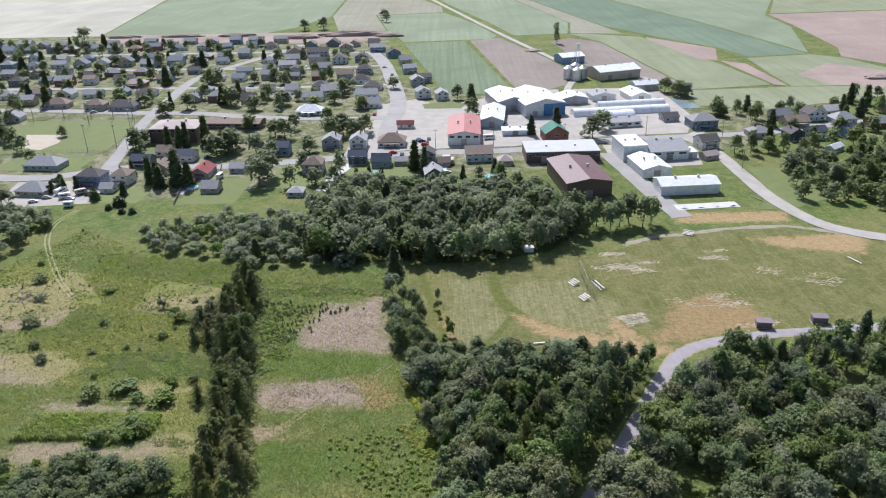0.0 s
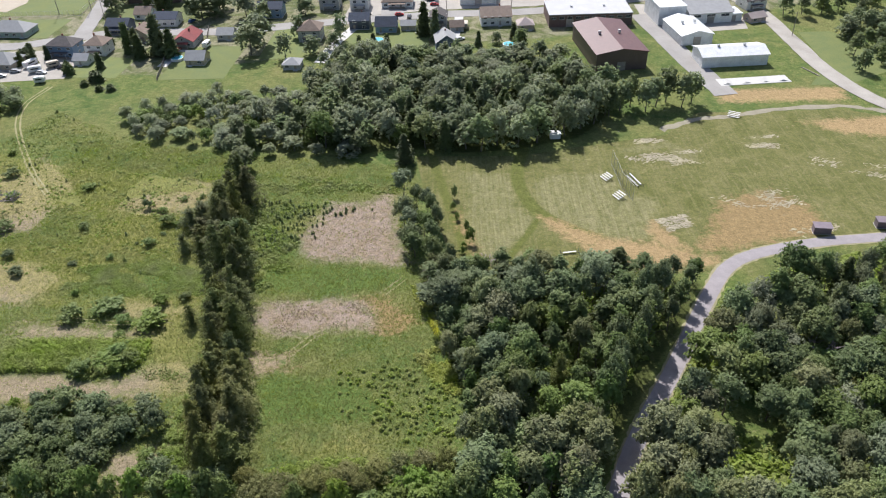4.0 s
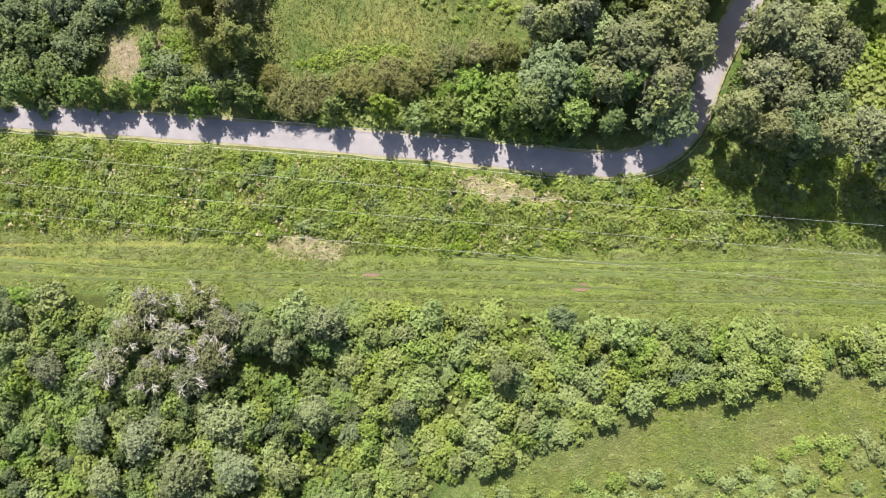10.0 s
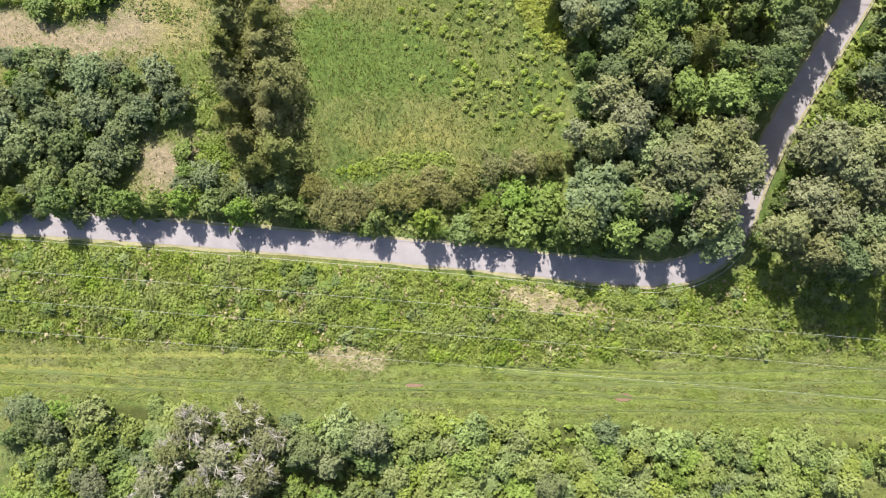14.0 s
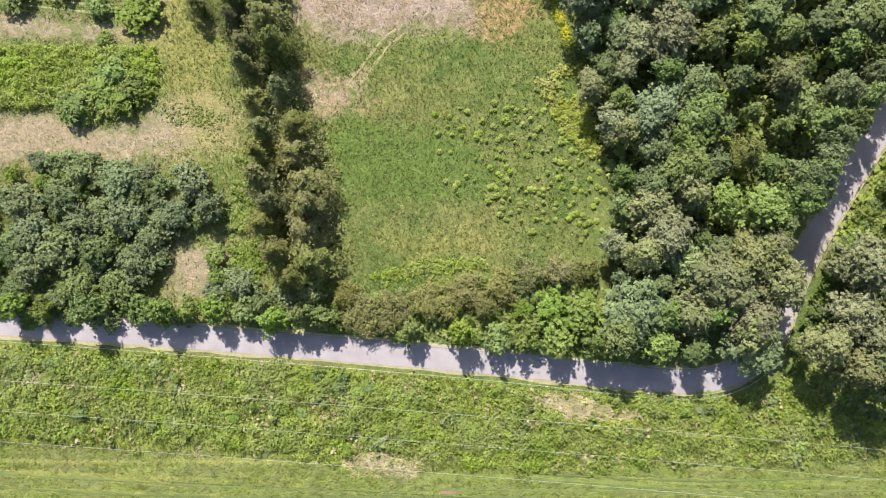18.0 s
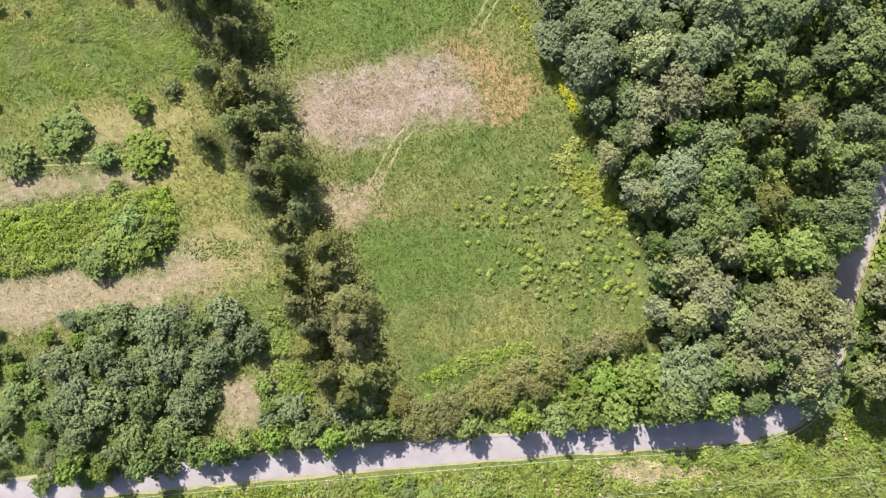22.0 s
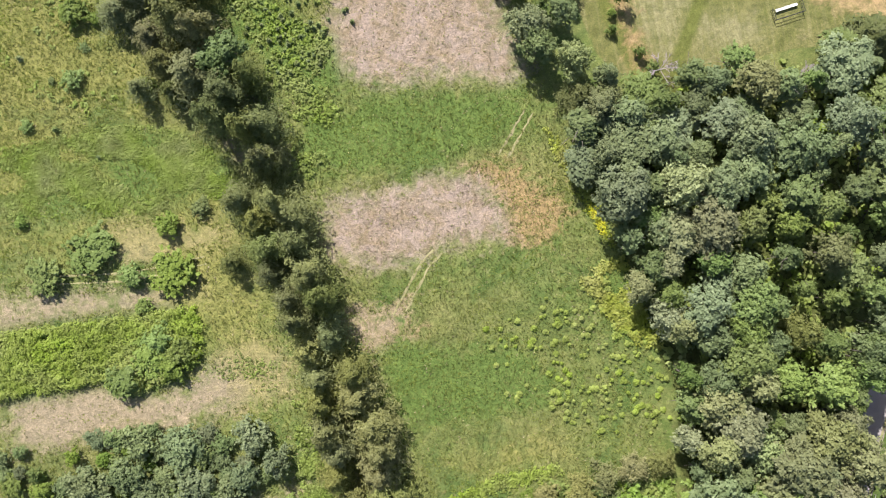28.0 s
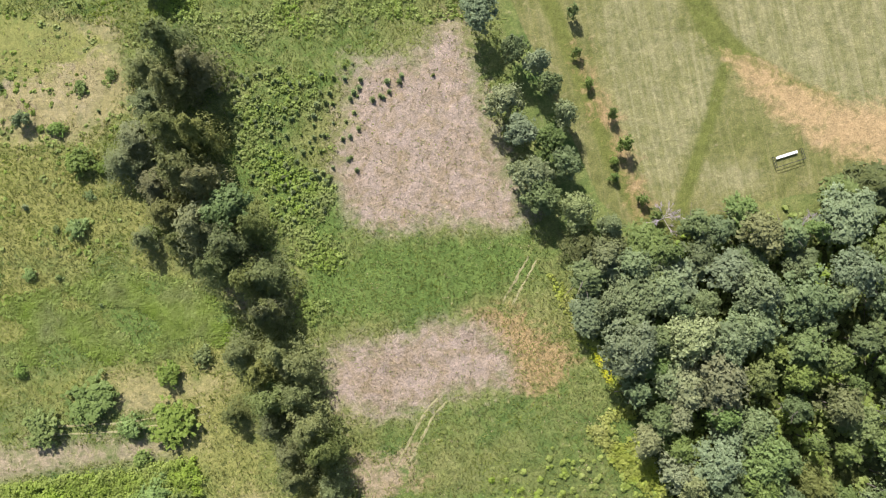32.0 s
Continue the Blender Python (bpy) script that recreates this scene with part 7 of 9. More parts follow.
def house(x, y, turn, w, d, h, kind, wall, roof, name="house", label="", detail=True, group="houses of the town"):
    e = tagged(new(name), label, name, group)
    e.matrix_basis = pose(x, y, 0, 0, 0, turn)
    BUILT.append((x, y, max(w, d) * 0.62))
    span = w if kind == "gablefront" else d
    rise = span * house_rnd.uniform(0.24, 0.34)
    part("wall", body_mesh(w, d, h, kind, rise), wall, e)
    part("roof", roof_mesh(w, d, h, kind, rise), roof, e)
    if detail:
        bm = bmesh.new()
        box(bm, -w / 2 - 0.06, -d / 2 - 0.06, -0.1, w / 2 + 0.06, d / 2 + 0.06, 0.35)
        part("foundation", bm, CONCRETE, e)
    storeys = 2 if h > 4.2 else 1
    n = max(1, int(w // 3.4))
    doorslot = house_rnd.randrange(n)
    for s in range(storeys):
        for k in range(n):
            px = -w / 2 + (k + 0.5) * w / n
            if s == 0 and k == doorslot:
                bm = bmesh.new()
                box(bm, px - 0.48, -d / 2 - 0.05, 0.3, px + 0.48, -d / 2 + 0.02, 2.35)
                part("garage_door" if name == "garage" else "door", bm, DOOR_PAINT, e)
                if detail:
                    bm = bmesh.new()
                    box(bm, px - 0.9, -d / 2 - 1.2, 0, px + 0.9, -d / 2 - 0.06, 0.3)
                    part("step", bm, CONCRETE, e)
                continue
            window(e, px, -d / 2, 0.95 + 2.55 * s if storeys == 2 else 1.0, min(1.7, w / n * 0.5), 1.15, 0, not detail)
        if detail:
            for sx in (-1, 1):
                window(e, sx * w / 2, 0, 0.95 + 2.55 * s, 1.2, 1.1, 90 * sx)
    if kind == "gablefront" and detail:
        window(e, 0, -d / 2, h + 0.15, 0.9, min(0.9, rise * 0.5))
    if name == "house" and house_rnd.random() < 0.6 and (detail or y < 470):
        bm = bmesh.new()
        cx, cy = house_rnd.uniform(-0.25, 0.25) * w, 0.1 * d
        box(bm, cx - 0.3, cy - 0.3, h, cx + 0.3, cy + 0.3, h + rise + 0.6)
        part("chimney", bm, BRICK_WALL, e)
    if name == "house" and detail and house_rnd.random() < 0.45:
        pw = w * 0.55
        bm = bmesh.new()
        box(bm, -pw / 2, -d / 2 - 2.2, 0.2, pw / 2, -d / 2 - 0.08, 0.5)
        deck = part("deck", bm, TIMBER, e)
        for sx in (-1, 1):
            bm = bmesh.new()
            box(bm, sx * pw / 2 - 0.06, -d / 2 - 2.2, 0.5, sx * pw / 2 + 0.06, -d / 2 - 2.08, 2.5)
            part("post", bm, WHITE_PAINT, e)
        bm = bmesh.new()
        box(bm, -pw / 2 - 0.2, -d / 2 - 2.4, 2.5, pw / 2 + 0.2, -d / 2 - 0.03, 2.62)
        part("porch_roof", bm, roof, e)
    return e


def hall(x, y, turn, w, d, h, rise, wall, roof, label, name="hall", kind="gable", doors=1, panes=0):
    """A large plain building with big doors, roof vents and a strip of windows."""
    e = tagged(new(name), label, "building", "large buildings")
    e.matrix_basis = pose(x, y, 0, 0, 0, turn)
    BUILT.append((x, y, max(w, d) * 0.55))
    part("wall", body_mesh(w, d, h, kind, rise), wall, e)
    if kind == "flat":
        bm = bmesh.new()
        box(bm, -w / 2 - 0.2, -d / 2 - 0.2, h, w / 2 + 0.2, d / 2 + 0.2, h + 0.35)
        part("roof", bm, roof, e)
    else:
        part("roof", roof_mesh(w, d, h, kind, rise, 0.5, 0.25), roof, e)
    for k in range(doors):
        px = (k + 0.5) / doors * w - w / 2
        bm = bmesh.new()
        box(bm, px - 1.7, -d / 2 - 0.06, 0, px + 1.7, -d / 2 + 0.02, min(3.6, h - 0.5))
        part("loading_door", bm, DOOR_PAINT, e)
    for k in range(panes):
        window(e, (k + 0.5) / panes * w - w / 2, -d / 2, h - 2.1, w / panes * 0.6, 1.3)
    for k in range(2):
        bm = bmesh.new()
        box(bm, -0.5, -0.5, -0.4, 0.5, 0.5, 0.8)
        v = part("roof_vent", bm, STEEL, e)
        v.location = ((k - 0.5) * w * 0.4, 0.0, h + (rise if kind != "flat" else 0.35))
    return e


house(-172.9, 246.2, -8, 14.9, 11, 3, "hip", BEIGE, GREY_ROOF, "house", "beige bungalow with a grey hipped roof")
house(-186.7, 285.5, -6, 19.0, 11, 3.2, "hip", GREEN_SIDING, GREY_ROOF, "house", "pale green bungalow with a grey hipped roof")
house(-149.8, 257.9, -8, 12.6, 9, 5.6, "hip", BLUE_SIDING, DARK_ROOF, "house", "blue two-storey house with a rear deck")
house(-135.0, 258.5, -6, 9.0, 9, 5.4, "hip", WHITE_SIDING, BROWN_ROOF, "house", "white two-storey house with a brown hipped roof")
house(-137.7, 246.4, -6, 6.4, 6, 2.6, "gable", WHITE_SIDING, GREY_ROOF, "garage", "small white garage beside the two-storey house")
house(-135.0, 286.0, -4, 10.5, 9, 4, "gable", NAVY_SIDING, NAVY_ROOF, "house", "dark house with a navy shingle roof")
house(-114.8, 294.0, -4, 11.3, 9, 4, "gable", WHITE_SIDING, NAVY_ROOF, "house", "white house with a navy roof and porch")
house(-129.3, 304.4, -4, 7.9, 8, 3, "gable", WHITE_SIDING, BROWN_ROOF, "garage", "low white cottage with a tan roof")
house(-97.9, 267.9, -4, 9.4, 13, 3.2, "gablefront", GREY_SIDING, RED_ROOF, "house", "grey house under a dark red metal roof")
house(-87.2, 244.3, -4, 8.1, 8, 2.8, "gable", BEIGE, GREY_ROOF, "shed", "beige garden garage with a grey roof")
house(-120.5, 273.6, -4, 8.0, 9, 4.2, "gablefront", BEIGE, BROWN_ROOF, "house", "beige house half hidden by spruces")
house(-65.9, 302.2, -3, 12.0, 9, 4.8, "gable", BLUE_SIDING, NAVY_ROOF, "house", "blue-grey house with navy roof and white gable")
house(-81.3, 273.2, -3, 7.3, 7, 2.8, "gable", GREY_SIDING, GREY_ROOF, "garage", "grey garage under tall maples")
house(-44.8, 236.5, -3, 7.1, 7, 2.6, "hip", GREY_SIDING, GREY_ROOF, "shed", "grey hipped shed beside the wood")
house(-41.7, 269.7, -2, 9.9, 10, 5.6, "hip", GREY_SIDING, BROWN_ROOF, "house", "grey two-storey house with white balconies")
house(-38.1, 312.4, -2, 9.7, 9, 5, "gablefront", GREY_SIDING, GREY_ROOF, "house", "light grey gabled house with an upper window")
house(-23.0, 311.3, -2, 9.1, 9, 5.2, "gablefront", WHITE_SIDING, GREY_ROOF, "house", "white gabled two-storey house")
house(-20.5, 282.7, -2, 9.1, 8, 4.6, "gable", NAVY_SIDING, NAVY_ROOF, "house", "navy house with a steep dark roof")
house(-7.8, 278.2, -2, 9.5, 9, 3.4, "gable", BLUE_SIDING, NAVY_ROOF, "house", "blue-grey bungalow with a navy roof and a pool")
house(-4.5, 313.8, -1, 15.1, 11, 3.4, "hip", WHITE_SIDING, BROWN_ROOF, "house", "long white bungalow with a tan hipped roof")
house(16.2, 284.9, -1, 8.0, 9, 4.4, "gablefront", GREY_SIDING, DARK_ROOF, "house", "dark grey house behind spruces")
house(19.6, 252.8, 6, 8.8, 10, 5, "gablefront", SLATE_SIDING, GREY_ROOF, "house", "slate-blue two-storey house with a pale grey roof")
house(2.3, 279.3, -1, 6.7, 6, 2.6, "gable", BEIGE, GREY_ROOF, "garage", "beige garage beside a driveway")
house(24.6, 276.1, 4, 6.1, 6, 2.6, "gable", GREY_SIDING, BROWN_ROOF, "garage", "grey garage with a tan roof")
house(42.9, 284.9, 3, 14.0, 11, 4.6, "gable", WHITE_SIDING, BROWN_ROOF, "house", "white house with brown gables and a porch")
house(56.2, 276.1, 3, 7.1, 7, 2.8, "hip", BEIGE, PINK_ROOF, "garage", "small beige outbuilding with a pinkish roof")
house(1.5, 348.3, 0, 9.8, 5, 3, "gable", WHITE_SIDING, RED_ROOF, "garage", "white kiosk with a faded red roof")
house(87.0, 317.1, 8, 13.1, 12, 5.6, "gablefront", BRICK_WALL, GREEN_ROOF, "house", "red brick house with a green metal roof")
house(166.5, 297.6, 12, 10.1, 10, 4.6, "gable", WHITE_SIDING, DARK_ROOF, "house", "white house with a dark brown roof")
house(161.9, 278.1, 20, 8.1, 6, 2.6, "gable", PINK_WALL, PINK_ROOF, "shed", "pale pink garage with a flat gable")
house(175.7, 336.4, 6, 15.3, 12, 5.6, "hip", SLATE_SIDING, GREY_ROOF, "house", "grey two-storey duplex with a pale hipped roof")
house(201.7, 316.3, 10, 11.7, 10, 3.4, "hip", BEIGE, GREY_ROOF, "house", "beige bungalow with a pyramid roof")
house(217.7, 308.6, 10, 8.6, 9, 4.6, "gablefront", NAVY_SIDING, DARK_ROOF, "house", "dark gabled house among trees")
house(230.8, 310.5, 10, 9.7, 9, 4.6, "gable", WHITE_SIDING, NAVY_ROOF, "house", "white house with a steep navy roof")
house(250.9, 312.0, 10, 10.3, 9, 4.4, "gable", BLUE_SIDING, NAVY_ROOF, "house", "blue house with a steep navy roof")
house(230.1, 336.4, 8, 13.9, 10, 3.4, "gable", BEIGE, BROWN_ROOF, "house", "brown-roofed bungalow among trees")
house(259.9, 340.7, 8, 13.4, 10, 3.4, "hip", WHITE_SIDING, GREY_ROOF, "house", "white bungalow with a grey roof")
house(230.4, 286.3, 38, 10.3, 5, 2.6, "gable", WHITE_SIDING, METAL_WHITE, "shed", "long white carport roof beside the lawn")
house(246.0, 348.8, 8, 10.5, 10, 4.6, "gablefront", WHITE_SIDING, DARK_ROOF, "house", "white gabled house in the trees")
house(161.3, 352.7, 8, 9.6, 8, 3, "gable", GREY_SIDING, DARK_ROOF, "garage", "dark-roofed garage beside the lawn")
house(-211.7, 410.7, 0, 13.1, 10, 4.4, "hip", BEIGE, BROWN_ROOF, "house", "beige house with a brown hipped roof across the street")
house(-192.2, 409.5, -4, 18.3, 11, 3.4, "hip", GREY_SIDING, DARK_ROOF, "house", "wide grey bungalow with a dark hipped roof")
house(-241.6, 419.0, 0, 15.7, 10, 3.6, "hip", BEIGE, BROWN_ROOF, "house", "beige corner bungalow with a brown roof")
house(-210.5, 480.3, 0, 16.4, 11, 3.4, "hip", BRICK_WALL, PINK_ROOF, "house", "brick bungalow with a faded roof")
house(-224.6, 495.9, 0, 15.1, 10, 3.6, "gable", WHITE_SIDING, DARK_ROOF, "house", "white bungalow with a dark roof")
house(-62.4, 386.7, 0, 16.4, 10, 3.2, "hip", WHITE_SIDING, METAL_WHITE, "house", "white bungalow with a pale roof")
house(-25.1, 402.3, 0, 14.6, 10, 3.4, "gable", WHITE_SIDING, GREY_ROOF, "house", "white bungalow with a pale grey roof")
house(-29.2, 429.0, 0, 15.3, 10, 3.4, "gable", WHITE_SIDING, GREY_ROOF, "house", "white house with an attached garage")
house(23.1, 420.3, 10, 8.2, 9, 4.6, "gablefront", WHITE_SIDING, GREY_ROOF, "house", "white gabled house beside the crop field")
house(10.0, 426.0, 14, 9.8, 9, 5, "gablefront", WHITE_SIDING, GREY_ROOF, "house", "white house with a steep gable by the field")
house(4.9, 465.9, 14, 9.7, 9, 4.8, "gablefront", GREY_SIDING, GREY_ROOF, "house", "grey gabled house by the crop field")
house(10.0, 474.3, 14, 9.9, 9, 4.4, "gable", GREY_SIDING, DARK_ROOF, "house", "house with a dark shingle roof by the field")
house(-2.7, 510.1, 14, 10.5, 9, 4.4, "gable", GREY_SIDING, GREY_ROOF, "house", "grey house near the crop field")
house(-7.5, 544.7, 14, 10.1, 9, 4.4, "gable", BEIGE, GREY_ROOF, "house", "beige house near the crop field")
house(-19.5, 579.2, 14, 11.6, 9, 4.6, "gablefront", BLUE_SIDING, DARK_ROOF, "house", "blue-grey gabled house at the street's end")
house(-35.6, 607.5, 8, 14.1, 10, 4.4, "gable", BLUE_SIDING, GREY_ROOF, "house", "pale blue house at the street's end")
house(-65.0, 614.0, 4, 12.3, 10, 4.6, "gablefront", BEIGE, BROWN_ROOF, "house", "beige new house at the edge of town")
house(-46.1, 563.8, 4, 11.4, 10, 4.4, "gablefront", GREY_SIDING, DARK_ROOF, "house", "grey gabled house in the new quarter")
house(-87.5, 589.3, 4, 17.9, 12, 5, "gable", GREY_SIDING, DARK_ROOF, "house", "large grey house in the new quarter")
house(-106.6, 586.6, 4, 16.9, 12, 5, "gablefront", BEIGE, DARK_ROOF, "house", "large beige house with dark gables")
house(-104.6, 536.9, 2, 13.9, 10, 4.2, "gable", GREY_SIDING, GREY_ROOF, "house", "grey house in the new quarter")
house(-80.9, 545.1, 2, 13.1, 10, 4.2, "gable", BLUE_SIDING, DARK_ROOF, "house", "bluish house in the new quarter")
house(-63.9, 556.6, 2, 12.3, 10, 4.6, "gablefront", WHITE_SIDING, DARK_ROOF, "house", "white gabled house in the new quarter")
house(-55.0, 438.7, 0, 14.1, 12, 4.6, "gable", GREY_SIDING, GREY_ROOF, "house", "long grey house along the street")
house(-37.5, 476.4, 0, 12.5, 10, 4, "hip", WHITE_SIDING, DARK_ROOF, "house", "white house with a dark hipped roof")
house(-38.6, 510.8, 0, 12.3, 10, 4.4, "hip", GREY_SIDING, DARK_ROOF, "house", "grey house with a dark pyramid roof")
# large buildings
hall(88.5, 243, 7, 21, 37, 7.6, 1.7, BROWN_WALL, MAROON_ROOF, "brown community hall with a maroon metal roof", "community_hall", "gablefront")
hall(86, 286, 1, 38, 20, 5.6, 0.4, BROWN_BRICK, PALE_ROOF, "two-storey commercial strip with a flat grey-white roof", "commercial_strip", "flat", 2, 10)
hall(122, 285, 6, 12.5, 20, 8.2, 0.4, METAL_WALL, METAL_WHITE, "tall white flat-roofed arena wing", "arena_wing", "flat", 1)
hall(126.5, 261, 8, 14, 22, 4.6, 1.8, METAL_WALL, METAL_WHITE, "white gabled arena extension", "arena_extension", "gablefront", 1)
hall(140, 287, 6, 20, 22, 5.0, 3.4, WHITE_SIDING, GREY_ROOF, "white hall with a big grey shingle roof", "church_hall", "gable", 1, 3)
hall(151, 282, 6, 9, 9, 3.4, 0.3, WHITE_SIDING, METAL_WHITE, "low white flat-roofed annex", "annex", "flat", 1)
hall(136.5, 232, 4, 27, 12.5, 4.8, 1.6, METAL_WALL, METAL_WHITE, "long white metal storage shed", "storage_shed", "gable", 0)
hall(36.5, 330, -2, 18, 40, 6.2, 1.8, WHITE_SIDING, MARKET_ROOF, "commercial building with a long red metal roof", "market_building", "gablefront", 1, 4)
hall(55, 361, -6, 14, 34, 4.8, 2.4, GREY_WALL, METAL_WHITE, "grey metal warehouse with a white roof", "warehouse", "gablefront", 1)
big = hall(84, 388, 12, 26, 40, 8.0, 3.2, METAL_WALL, METAL_WHITE, "blue-fronted warehouse with a wide white roof", "warehouse", "gablefront", 2)
bm = bmesh.new()
box(bm, -1, -20.12, 0.1, 13.06, -20.02, 7.6)
part("facade_panel", bm, BLUE_WALL, big, "bright blue sheet facade panel")
bm = bmesh.new()
box(bm, 13.02, -20.1, 0.1, 13.14, 4, 7.2)
part("side_panel", bm, BLUE_WALL, big, "bright blue sheet side panel")
hall(66, 398, 12, 20, 34, 7.0, 2.6, GREY_WALL, METAL_WHITE, "grey warehouse wing with a white roof", "warehouse", "gablefront", 1)
hall(-131.5, 336, -1, 27, 20, 8.6, 2.2, BROWN_BRICK, PINK_ROOF, "three-storey brown brick school", "school", "hip", 1, 7)
hall(-104, 360, -6, 34, 13, 3.6, 1.6, BROWN_BRICK, BROWN_ROOF, "long low brick wing with a brown roof", "school_wing", "gable", 1, 6)
hall(153, 480, 18, 34, 22, 6.5, 2.6, BEIGE, METAL_WHITE, "beige farm warehouse with a white roof", "farm_warehouse", "gable", 2)
hall(129, 540, 18, 20, 16, 5.5, 2.2, BLUE_SIDING, METAL_WHITE, "pale blue farm building with a white roof", "farm_building", "gable", 1)
hall(166, 436, 10, 17, 12, 4.6, 1.8, GREY_WALL, METAL_WHITE, "grey farm shed with a white roof", "farm_shed", "gable", 1)
hall(110, 404, 8, 18, 16, 4.2, 2.0, GREY_SIDING, METAL_WHITE, "grey workshop with a pale roof", "workshop", "gablefront", 1)
hall(131, 411, 8, 16, 14, 3.8, 1.8, WHITE_SIDING, GREY_ROOF, "white workshop with a grey roof", "workshop", "gablefront", 1)
hall(154, 410, 10, 14, 20, 4.2, 2.2, WHITE_SIDING, METAL_WHITE, "white barn with a pale roof", "barn", "gablefront", 1)
hall(131, 345, 8, 20, 12, 3.4, 1.6, WHITE_SIDING, GREY_ROOF, "white office building with a grey roof", "office_building", "gable", 1, 4)
hall(66, 331, 0, 15, 8, 3.2, 0.8, METAL_WALL, METAL_WHITE, "white storage trailer building", "trailer_shed", "gable", 1)


def greenhouse(x, y, turn, w, length, h):
    """A tunnel greenhouse: a half-round film cover over hoops, with end walls."""
    e = tagged(new("greenhouse"), "long white tunnel greenhouse under plastic film", "greenhouse", "greenhouses")
    e.matrix_basis = pose(x, y, 0, 0, 0, turn)
    bm = bmesh.new()
    rings = []
    for sx in (-1, 1):
        rings.append([bm.verts.new((sx * length / 2, -math.cos(math.pi * k / 14) * w / 2, math.sin(math.pi * k / 14) * h)) for k in range(15)])
    for k in range(14):
        bm.faces.new((rings[0][k], rings[1][k], rings[1][k + 1], rings[0][k + 1]))
    bm.faces.new(rings[0][::-1])
    bm.faces.new(rings[1])
    part("film_cover", bm, FILM, e)
    for i in range(int(length // 5) + 1):
        bm = bmesh.new()
        px = -length / 2 + i * 5
        pts = [Vector((px, -math.cos(math.pi * k / 10) * (w / 2 + 0.04), math.sin(math.pi * k / 10) * (h + 0.04))) for k in range(11)]
        for a, b in zip(pts, pts[1:]):
            tube(bm, a, b, 0.06, 0.06, 4)
        part("hoop", bm, STEEL, e)


greenhouse(136, 372, 7, 9, 62, 4.2)
greenhouse(146, 389, 7, 8, 44, 4.0)
greenhouse(131, 359, 8, 12, 20, 5.2)


def silo(x, y, r, h):
    e = tagged(new("grain_silo"), "galvanised grain silo with a conical roof", "silo", "grain silos")
    e.location = (x, y, 0)
    bm = bmesh.new()
    bmesh.ops.create_cone(bm, cap_ends=True, segments=20, radius1=r, radius2=r, depth=h, matrix=Matrix.Translation((0, 0, h / 2)))
    part("bin", bm, STEEL, e)
    bm = bmesh.new()
    bmesh.ops.create_cone(bm, cap_ends=True, segments=20, radius1=r * 1.05, radius2=r * 0.12, depth=r * 0.6, matrix=Matrix.Translation((0, 0, h + r * 0.3)))
    part("cone_roof", bm, STEEL, e)
    bm = bmesh.new()
    box(bm, r, -0.3, 0, r + 0.2, 0.3, h)
    part("ladder", bm, DARK_METAL, e)


for x, y, r, h in ((118, 474, 3.4, 8), (124, 469, 3.4, 8), (129, 474, 3.4, 8), (124.5, 482, 3.0, 9)):
    silo(x, y, r, h)
e = tagged(new("grain_elevator"), "thin steel grain elevator tower over the silos", "elevator")
e.location = (127, 487, 0)
for sx in (-1, 1):
    for sy in (-1, 1):
        bm = bmesh.new()
        tube(bm, (sx, sy, 0), (sx * 0.8, sy * 0.8, 22), 0.14, 0.1, 5)
        part("leg", bm, STEEL, e)
bm = bmesh.new()
box(bm, -1.2, -1.2, 20, 1.2, 1.2, 24)
part("head_house", bm, STEEL, e)
bm = bmesh.new()
tube(bm, (0, 0, 20), (-8, -12, 9), 0.2, 0.2, 6)
part("spout", bm, STEEL, e)

# streets, lots and yards


def sheet(name, pts, z, material, label, category, thick=0.05):
    bm = bmesh.new()
    top = [bm.verts.new((*p, z)) for p in pts]
    low = [bm.verts.new((*p, z - thick)) for p in pts]
    bm.faces.new(top)
    for k in range(len(pts)):
        bm.faces.new((top[k], low[k], low[(k + 1) % len(pts)], top[(k + 1) % len(pts)]))
    bmesh.ops.triangulate(bm, faces=bm.faces[:])
    bmesh.ops.recalc_face_normals(bm, faces=bm.faces)
    return tagged(part(name, bm, material), label, category, kind="structure")


def street(pts, w, z, label, material=None, steps=6):
    STREETS.append((smooth_line(pts, steps), w))
    return tagged(strip("street", smooth_line(pts, steps), w, z, material or STREET, 0.08, 0.25, len(STREETS)), label, "street")


STREETS = []
street([(-330, 300), (-250, 280), (-190, 268), (-160, 275), (-132, 284), (-87, 281), (-43, 289), (14, 297), (64, 299), (115, 313), (160, 317), (205, 322), (262, 338), (340, 350)], 9, 0.10, "sunlit main street through the town")
street([(-152, 280), (-158, 320), (-166, 371), (-170, 434), (-171, 504), (-150, 560), (-130, 601), (-112, 650)], 8, 0.13, "side street climbing away through the town")
street([(-420, 410), (-275, 412), (-180, 398), (-138, 393), (-88, 378), (-40, 372), (-8, 372)], 9, 0.16, "cross street beyond the ball field")
street([(-6, 298), (-9, 341), (-6, 404), (-13, 469), (-26, 552), (-39, 600)], 11, 0.19, "pale side street between houses and crops")
street([(-430, 480), (-300, 478), (-172, 470), (-90, 466), (-15, 468)], 7, 0.11, "residential street")
street([(-430, 548), (-300, 546), (-158, 540), (-90, 536), (-24, 540)], 7, 0.14, "residential street")
street([(-430, 622), (-300, 618), (-122, 612), (-38, 600)], 7, 0.17, "residential street at the edge of town")
street([(161, 316), (166, 300), (169, 285), (170, 252), (171, 222), (177, 195), (186, 182), (204, 172), (240, 160)], 7.5, 0.2, "gravel road beside the field", GRAVEL)
street([(112, 290), (117, 255), (121, 228), (126, 199)], 9.5, 0.12, "grey parking lane between hall and arena")
